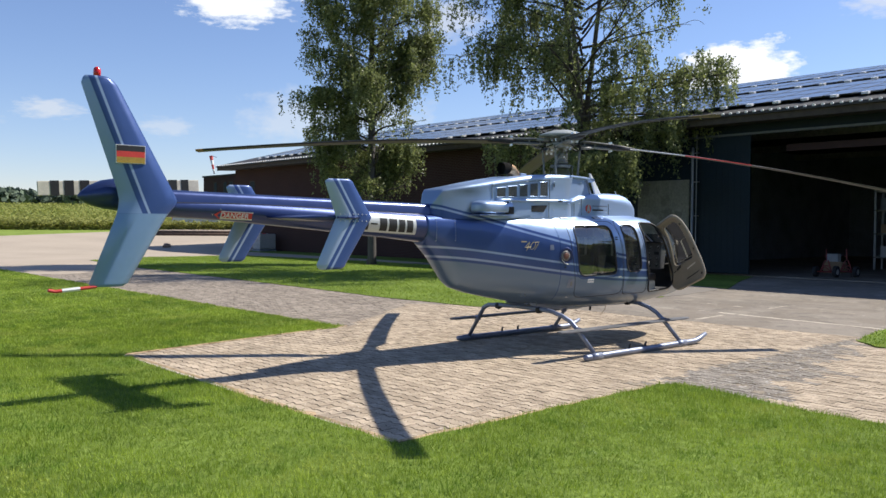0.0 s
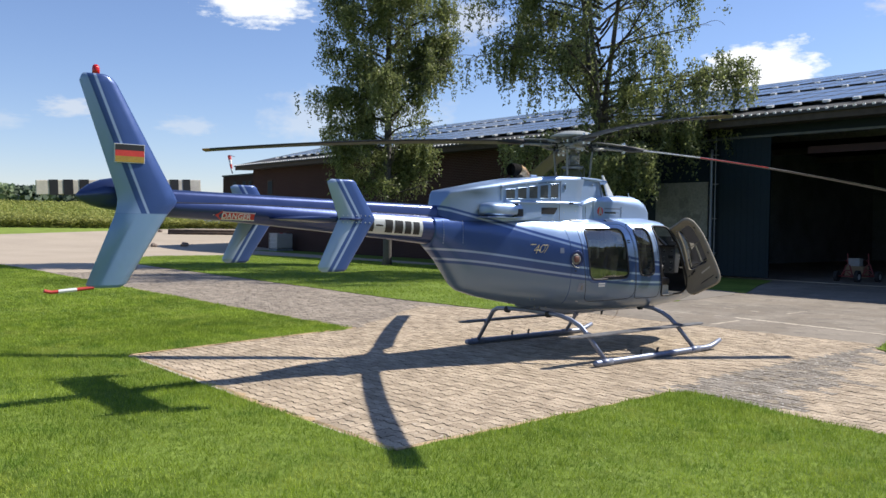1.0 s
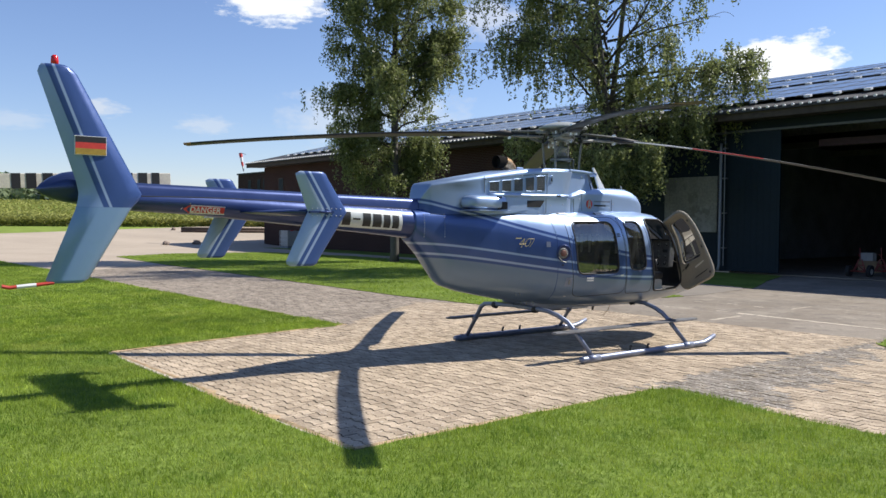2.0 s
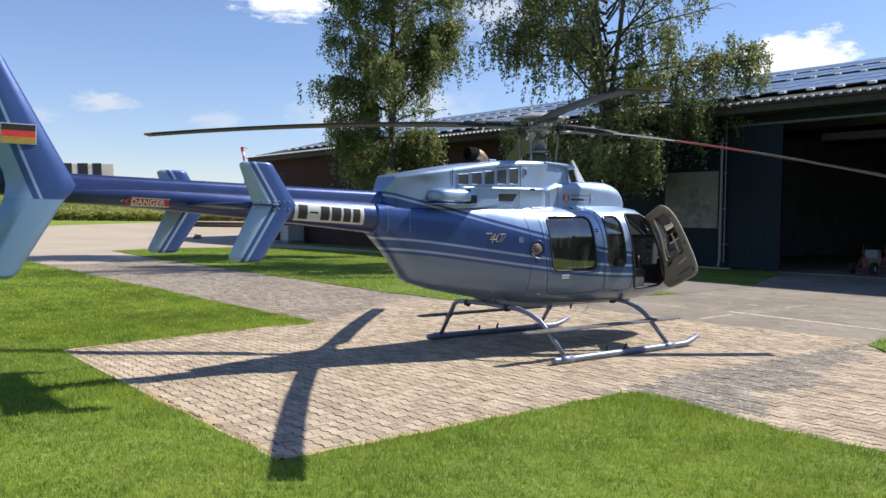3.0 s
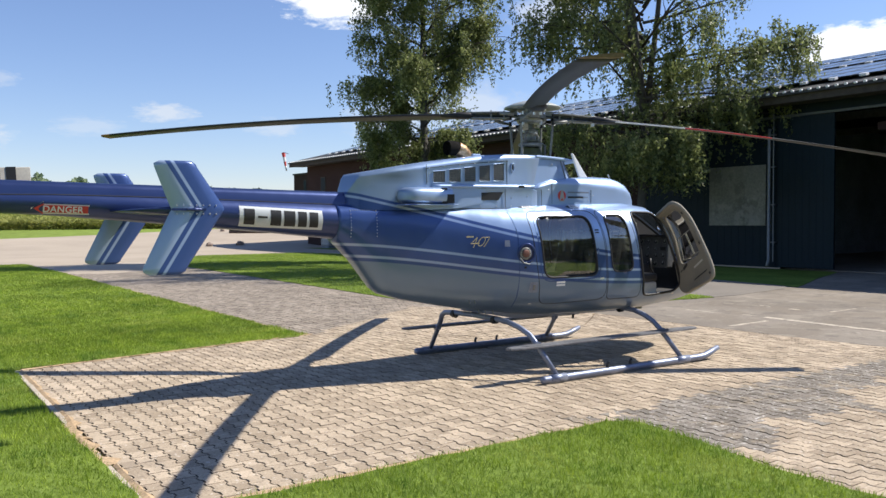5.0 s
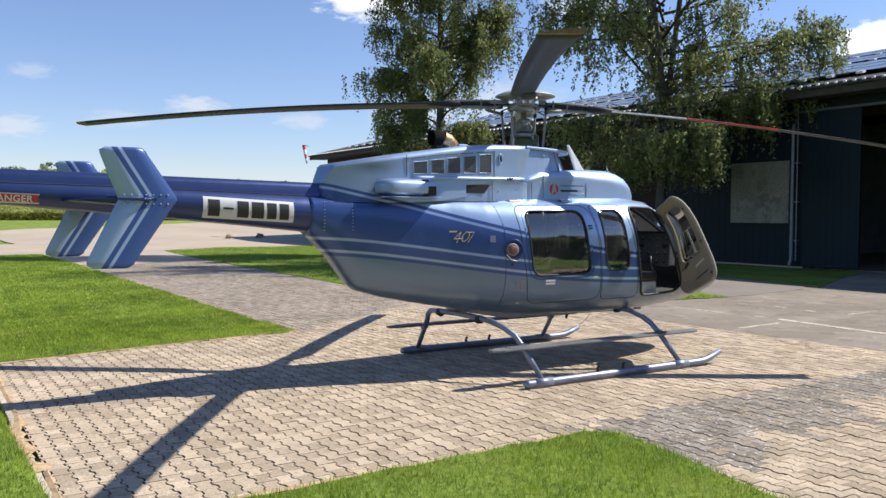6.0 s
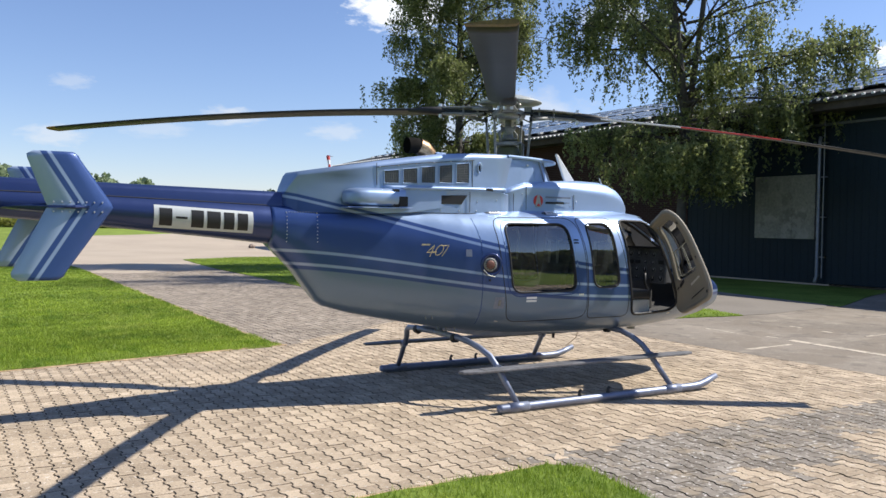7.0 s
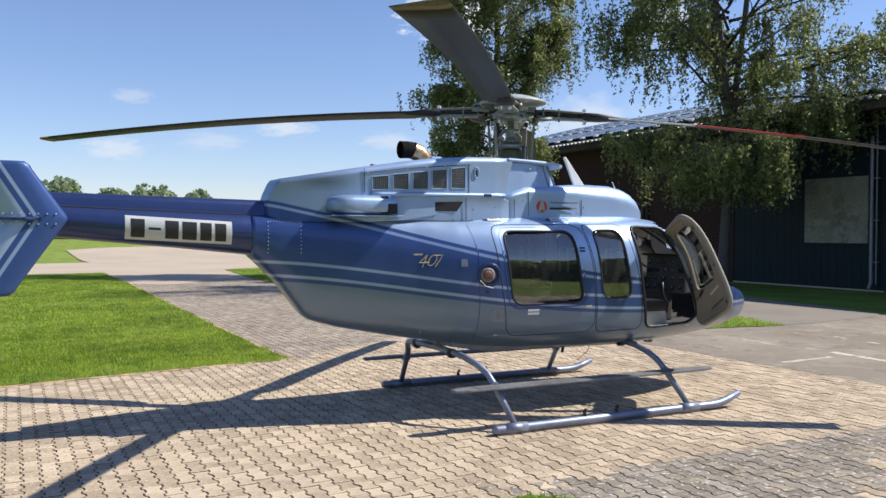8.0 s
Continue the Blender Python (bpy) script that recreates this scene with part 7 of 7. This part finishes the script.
def make_rack(u, n, label):
    t = thing("storage_rack", SITE @ Matrix.Translation((u, n, 0.02)), label, "rack", "storage racks in the hangar")
    for x in (-1.8, 1.8):
        for y in (0, 0.8):
            part("post", boxed(x - 0.04, x + 0.04, y - 0.03, y + 0.03, 0, 3.4), M_ZINC, t)
    for z in (0.5, 1.5, 2.5, 3.3):
        part("shelf", boxed(-1.85, 1.85, -0.05, 0.85, z, z + 0.05), M_STEEL, t)


for u in (-12.5, -8.6):
    make_rack(u, 38.0, "tall metal storage rack standing in the dark hangar")
rng = random.Random(3)
for u in (-12.5, -8.6):
    for z in (0.57, 1.57, 2.57):
        x = u - 1.6
        while x < u + 1.3:
            w, h = rng.uniform(0.35, 0.7), rng.uniform(0.25, 0.6)
            b = part("storage_box", boxed(0, w, 0, 0.55, 0, h, 0.01), rng.choice((M_CARD, M_PLASTIC, M_DARK)))
            b.matrix_world = SITE @ Matrix.Translation((x, 38.1, z))
            tagged(b, "closed storage box standing on a rack shelf", "box", "boxes on the racks")
            x += w + rng.uniform(0.08, 0.3)
for u, n, w, h, m in ((-14.5, 33.6, 0.7, 0.45, M_CARD), (-14.4, 33.6, 0.45, 0.3, M_PLASTIC), (-10.4, 32.6, 1.3, 0.35, M_ZINC)):
    b = part("crate", boxed(0, w, 0, w * 0.7, 0, h, 0.015), m)
    b.matrix_world = SITE @ Matrix.Translation((u, n, 0.02 if m is not M_PLASTIC else 0.47))
    tagged(b, "plain crate standing inside the hangar doorway", "crate", "crates in the hangar")
beam = part("crane_beam", boxed(-14.5, U1 - 0.5, WALL_N + 1.2, WALL_N + 1.35, 4.6, 4.85), M_BEAM)
beam.matrix_world = SITE
tagged(beam, "dull red steel beam inside the hangar roof", "beam", kind="structure")
for n in (WALL_N + 6, WALL_N + 12, WALL_N + 18):
    b = part("roof_truss", boxed(-22.4, U1, n, n + 0.15, 5.6, 5.9), M_STEEL)
    b.matrix_world = SITE
    tagged(b, "grey steel truss under the hangar roof", "truss", kind="structure")


# ---- pavers ----
M_STRIP = mat("worn_grey_paver", (0.24, 0.203, 0.158), 0.9, var=0.4, scale=1.5, fine=45, bump=0.006, island=0.8, spec=0.25, tint=(0.33, 0.29, 0.24), specks=(((0.36, 0.29, 0.20), 3.2, 0.54, 0.6), ((0.12, 0.105, 0.09), 14, 0.57, 0.6), ((0.66, 0.62, 0.56), 20, 0.585, 0.9)))
STONE_L, STONE_W = 0.158, 0.124
RIGHT = [(-5.3, 8.3), (8, 8.1), (8, 13.2), (-4.75, 13.62), (-5.16, 14.1), (-5.25, 14.6), (-5.3, 14.6)]


def paver_outline(L=STONE_L, W=STONE_W, A=0.0105, side=0.0058, end=0.0026):
    """Double-T stone: wide at both ends, narrow in the middle, so that rows half a stone apart lock."""
    h, l = W / 2 - side, L / 2 - end
    return [(-l, -h - A), (-l * 0.695, -h - A), (-l * 0.358, -h + A), (l * 0.358, -h + A), (l * 0.695, -h - A), (l, -h - A), (l, h + A), (l * 0.695, h + A), (l * 0.358, h - A), (-l * 0.358, h - A), (-l * 0.695, h + A), (-l, h + A)]


def paver_arrays():
    o = np.array(paver_outline())
    inner = o * np.array([0.975, 0.975])
    k = len(o)
    V = np.concatenate([np.c_[inner, np.zeros(k)], np.c_[o, np.full(k, -0.0022)], np.c_[o, np.full(k, -0.024)]])
    return V, k


def make_paver_mesh(material):
    V, k = paver_arrays()
    bm = bmesh.new()
    vs = [bm.verts.new(v) for v in V]
    bm.faces.new([vs[i] for i in (0, 1, 2, 9, 10, 11)])
    bm.faces.new([vs[i] for i in (2, 3, 8, 9)])
    bm.faces.new([vs[i] for i in (3, 4, 5, 6, 7, 8)])
    for r in range(2):
        for i in range(k):
            j = (i + 1) % k
            bm.faces.new((vs[r * k + i], vs[(r + 1) * k + i], vs[(r + 1) * k + j], vs[r * k + j]))
    me = mesh_of(bm, "paver")
    me.materials.append(material)
    me.materials.append(M_JOINT)
    for p in me.polygons[3 + k:]:
        p.material_index = 1          # earth clings to the sides
    return me


def lay_pavers(poly, name, material, single, near, label, seed, choose=None, cut=False):
    """Stones over a polygon: those near a point as parts, the rest joined."""
    nr = np.random.RandomState(seed)
    L, W = STONE_L, STONE_W
    us = [p[0] for p in poly]
    ns = [p[1] for p in poly]
    j0, j1 = int(min(ns) / W) - 1, int(max(ns) / W) + 1
    i0, i1 = int(min(us) / L) - 2, int(max(us) / L) + 2
    J, I = np.meshgrid(np.arange(j0, j1 + 1), np.arange(i0, i1 + 1), indexing="ij")
    U = I * L + (J % 2) * L / 2
    N = J * W
    keep = inside(grown(poly, 0.09) if cut else poly, U, N)
    if cut:
        keep &= inside(poly, U, N) | ~np.any([inside(q, U, N) for q in (PAD, RIGHT, PATH_GREY)], axis=0)
    if choose:
        keep &= choose(U, N)
    U, N = U[keep], N[keep]
    top = tagged(new(name), label, "paving", kind="structure")
    top.matrix_world = SITE
    z = nr.uniform(-0.004, 0.002, len(U))
    rest = np.ones(len(U), bool)
    if near and single:
        d = np.hypot(U - near[0], N - near[1])
        d[~inside(grown(poly, -0.15), U, N)] = 99
        pick = np.argsort(d)[:300]
        rest[pick] = False
        me = make_paver_mesh(single)
        for i in pick:
            ob = new("paver", me)
            ob.parent = top
            ob.matrix_local = pose(U[i], N[i], z[i], nr.uniform(-0.5, 0.5), nr.uniform(-0.5, 0.5), nr.uniform(-0.8, 0.8))
    U, N, z = U[rest], N[rest], z[rest]
    V, k = paver_arrays()
    m = len(U)
    tilt = nr.normal(0, 0.006, (m, 2))
    P = V[None].repeat(m, 0).copy()
    P[:, :, 2] += P[:, :, 0] * tilt[:, :1] + P[:, :, 1] * tilt[:, 1:] + z[:, None]
    P[:, :, 0] += U[:, None]
    P[:, :, 1] += N[:, None]
    if cut:
        # stones at the rim are cut along it
        out = ~np.any([inside(q, P[:, :, 0], P[:, :, 1]) for q in (PAD, RIGHT, PATH_GREY)], axis=0)
        Q2 = P[out][:, :2]
        best, near_pt = np.full(len(Q2), 1e9), Q2.copy()
        for a, b in zip(poly, poly[1:] + poly[:1]):
            a, b = np.array(a), np.array(b)
            f = np.clip((Q2 - a) @ (b - a) / ((b - a) @ (b - a)), 0, 1)
            c = a + f[:, None] * (b - a)
            dist = np.hypot(*(Q2 - c).T)
            near_pt = np.where((dist < best)[:, None], c, near_pt)
            best = np.minimum(best, dist)
        P[out, :2] = near_pt
    quads = [(0, 1, 10, 11), (1, 2, 9, 10), (2, 3, 8, 9), (3, 4, 7, 8), (4, 5, 6, 7)]
    for r in range(2):
        for i in range(k):
            j = (i + 1) % k
            quads.append((r * k + i, (r + 1) * k + i, (r + 1) * k + j, r * k + j))
    Q = np.array(quads)
    F = (Q[None] + (np.arange(m) * len(V))[:, None, None]).reshape(-1, 4)
    ob = soup("laid_paver", P.reshape(-1, 3), F, material, top)
    ob["kind"] = "stuff"
    ob.data.materials.append(M_JOINT)
    ob.data.polygons.foreach_set("material_index", np.tile(np.r_[np.zeros(5 + k, np.int32), np.ones(k, np.int32)], m))


lay_pavers(PAD, "paving_pad", M_TAN, M_TANP, (-6.5, 7.2), "tan interlocking concrete pavers under the helicopter", 1, cut=True)


def in_strip(U, N):
    """The worn grey strip, with an uneven edge to the tan stones."""
    edge = np.interp(N, [8.4, 9.1, 9.7, 10.4, 11.2, 11.9, 13.7], [-3.75, -3.9, -4.02, -4.14, -4.34, -4.52, -4.95])
    wave = 0.14 * np.sin(N * 3.1) + 0.14 * np.sin(N * 7.3 + U * 2.1) + 0.12 * np.sin(N * 13 + U * 5)
    return U < edge + wave


lay_pavers(RIGHT, "paving_side", M_TAN, None, None, "tan interlocking pavers beside the dark strip", 2, lambda u, n: ~in_strip(u, n))
lay_pavers(RIGHT, "paving_strip", M_STRIP, None, None, "dark grey weathered interlocking pavers in a strip", 3, in_strip)
lay_pavers(PATH_GREY, "paving_path", M_GREY, None, None, "grey weathered interlocking pavers of the path", 4, cut=True)


# sandy soil along the rims of the paving
M_SAND = mat("sandy_rim", (0.46, 0.33, 0.20), 0.95, var=0.35, scale=3, fine=40, bump=0.006, spec=0.1)


def lay_sand(points, wide):
    nr = np.random.RandomState(21)
    bm = bmesh.new()
    last = None
    for a, b in zip(points, points[1:]):
        a, b = Vector(a), Vector(b)
        side = Vector((a.y - b.y, b.x - a.x)).normalized()
        k = max(2, int((b - a).length / 0.11))
        for i in range(k + 1):
            c = a + (b - a) * i / k
            w0, w1 = wide * nr.uniform(0.4, 1.0), wide * nr.uniform(0.0, 0.8) * (nr.rand() < 0.8)
            p, q = c - side * w0, c + side * w1
            row = [bm.verts.new((p.x, p.y, 0.0)), bm.verts.new((c.x, c.y, 0.014)), bm.verts.new((q.x, q.y, 0.004))]
            if last:
                bm.faces.new((last[0], row[0], row[1], last[1]))
                bm.faces.new((last[1], row[1], row[2], last[2]))
            last = row
    bmesh.ops.recalc_face_normals(bm, faces=bm.faces[:])
    for f in bm.faces:
        if f.normal.z < 0:
            f.normal_flip()
    ob = part("soil_rim", bm, M_SAND)
    ob.matrix_world = SITE
    tagged(ob, "thin crumbly line of sandy soil between grass and pavers", "soil", kind="structure")


lay_sand([(-11.8, 8.9), (-11.53, 7.4), (-11.26, 6.0), (-11.0, 4.69)], 0.07)
lay_sand([(-11.85, 8.86), (-12.3, 8.74), (-13.6, 8.73), (-20.2, 8.78), (-25.3, 8.83), (-31.0, 8.9)], 0.10)
lay_sand([(-11.0, 4.69), (-9.5, 4.67), (-8.0, 4.655)], 0.06)
lay_sand([(-8.0, 4.655), (-7.6, 4.62), (-7.1, 4.58), (-6.6, 4.57), (-6.2, 4.62)], 0.15)
lay_sand([(-6.2, 4.635), (-4.98, 4.62)], 0.06)
lay_sand([(-4.98, 4.62), (-5.03, 8.3)], 0.04)


def make_kerb():
    """Slim pale edging stones along the rim of the pad."""
    top = tagged(new("kerb"), "slim pale concrete edging stones along the pad", "kerb", kind="structure")
    top.matrix_world = SITE
    nr = np.random.RandomState(17)
    rim = bmesh.new()
    box(rim, 0.004, 0.496, -0.025, 0.025, -0.05, 0.0, 0.006)
    me = mesh_of(rim, "kerb_stone")
    me.materials.append(M_KERB)
    for i in range(12):
        ob = new("kerb_stone", me)
        ob.parent = top
        ob.matrix_local = pose(-10.98 + 0.5 * i, 4.632 - 0.0115 * 0.5 * i, 0.006 + nr.uniform(-0.003, 0.003), nr.uniform(-1, 1), 0, -0.66 + nr.uniform(-0.4, 0.4))


M_KERB = mat("kerb_concrete", (0.48, 0.41, 0.32), 0.9, var=0.3, scale=6, fine=50, bump=0.004, objrand=0.4, spec=0.2)
make_kerb()


# ---- grass ----
def make_grass():
    """Short blades, thick near the pad and thinner with distance."""
    nr = np.random.RandomState(8)
    jobs = (("lawn_front", (-20, 4.5, 0.0, 9.6), 800000), ("lawn_front", (-13.5, 13, -14, 2.0), 150000), ("lawn_front", (4.5, 13, 1.5, 8.2), 30000), ("lawn_front", (-36, -13.5, -14, 2.0), 90000), ("lawn_front", (-40, -12, 2.0, 9.8), 190000), ("lawn_back", (-44, -11.8, 13, 25.2), 110000), ("lawn_spot", (-5.5, 2, 13, 16), 9000))
    for name, (u0, u1, n0, n1), count in jobs:
        u, n = nr.uniform(u0, u1, count), nr.uniform(n0, n1, count)
        keep = inside(grown(lawn_polys[name], 0.02), u, n)
        if n1 == 9.6:
            keep &= nr.rand(count) < np.minimum((u + 20) / 7, (n + 0.6) / 2.0)      # thins out with distance
        u, n = u[keep], n[keep]
        m = len(u)
        far = 1.0 if n1 == 9.6 else 2.0
        a = nr.rand(m) * 2 * math.pi
        patch = 0.5 + 0.5 * np.sin(u * 1.3 + np.sin(n * 0.9)) * np.sin(n * 1.1 + u * 0.4)
        tuft = 0.5 + 0.5 * np.sin(u * 9.1 + 3 * np.sin(n * 5.3)) * np.sin(n * 8.3 + 2 * np.sin(u * 4.7))
        h = nr.uniform(0.014, 0.038, m) * (0.65 + 0.5 * patch + 0.45 * tuft) * (1.35 if far == 1 else 1.2)
        w = nr.uniform(0.003, 0.0052, m) * (0.8 if far == 1 else 2.5)
        lean = nr.normal(0, 0.018, (m, 2)) * far ** 0.5
        base = np.stack([u, n, np.full(m, 0.008)], 1)
        side = np.stack([np.cos(a) * w, np.sin(a) * w, 0 * a], 1)
        top = base + np.stack([lean[:, 0], lean[:, 1], h], 1)
        V = np.stack([base - side, base + side, top], 1).reshape(-1, 3)
        ob = soup("grass", V, np.arange(m * 3).reshape(-1, 3), M_GRASS)
        ob.matrix_world = SITE
        tagged(ob, "short dense mown green grass", "grass", kind="stuff")


make_grass()
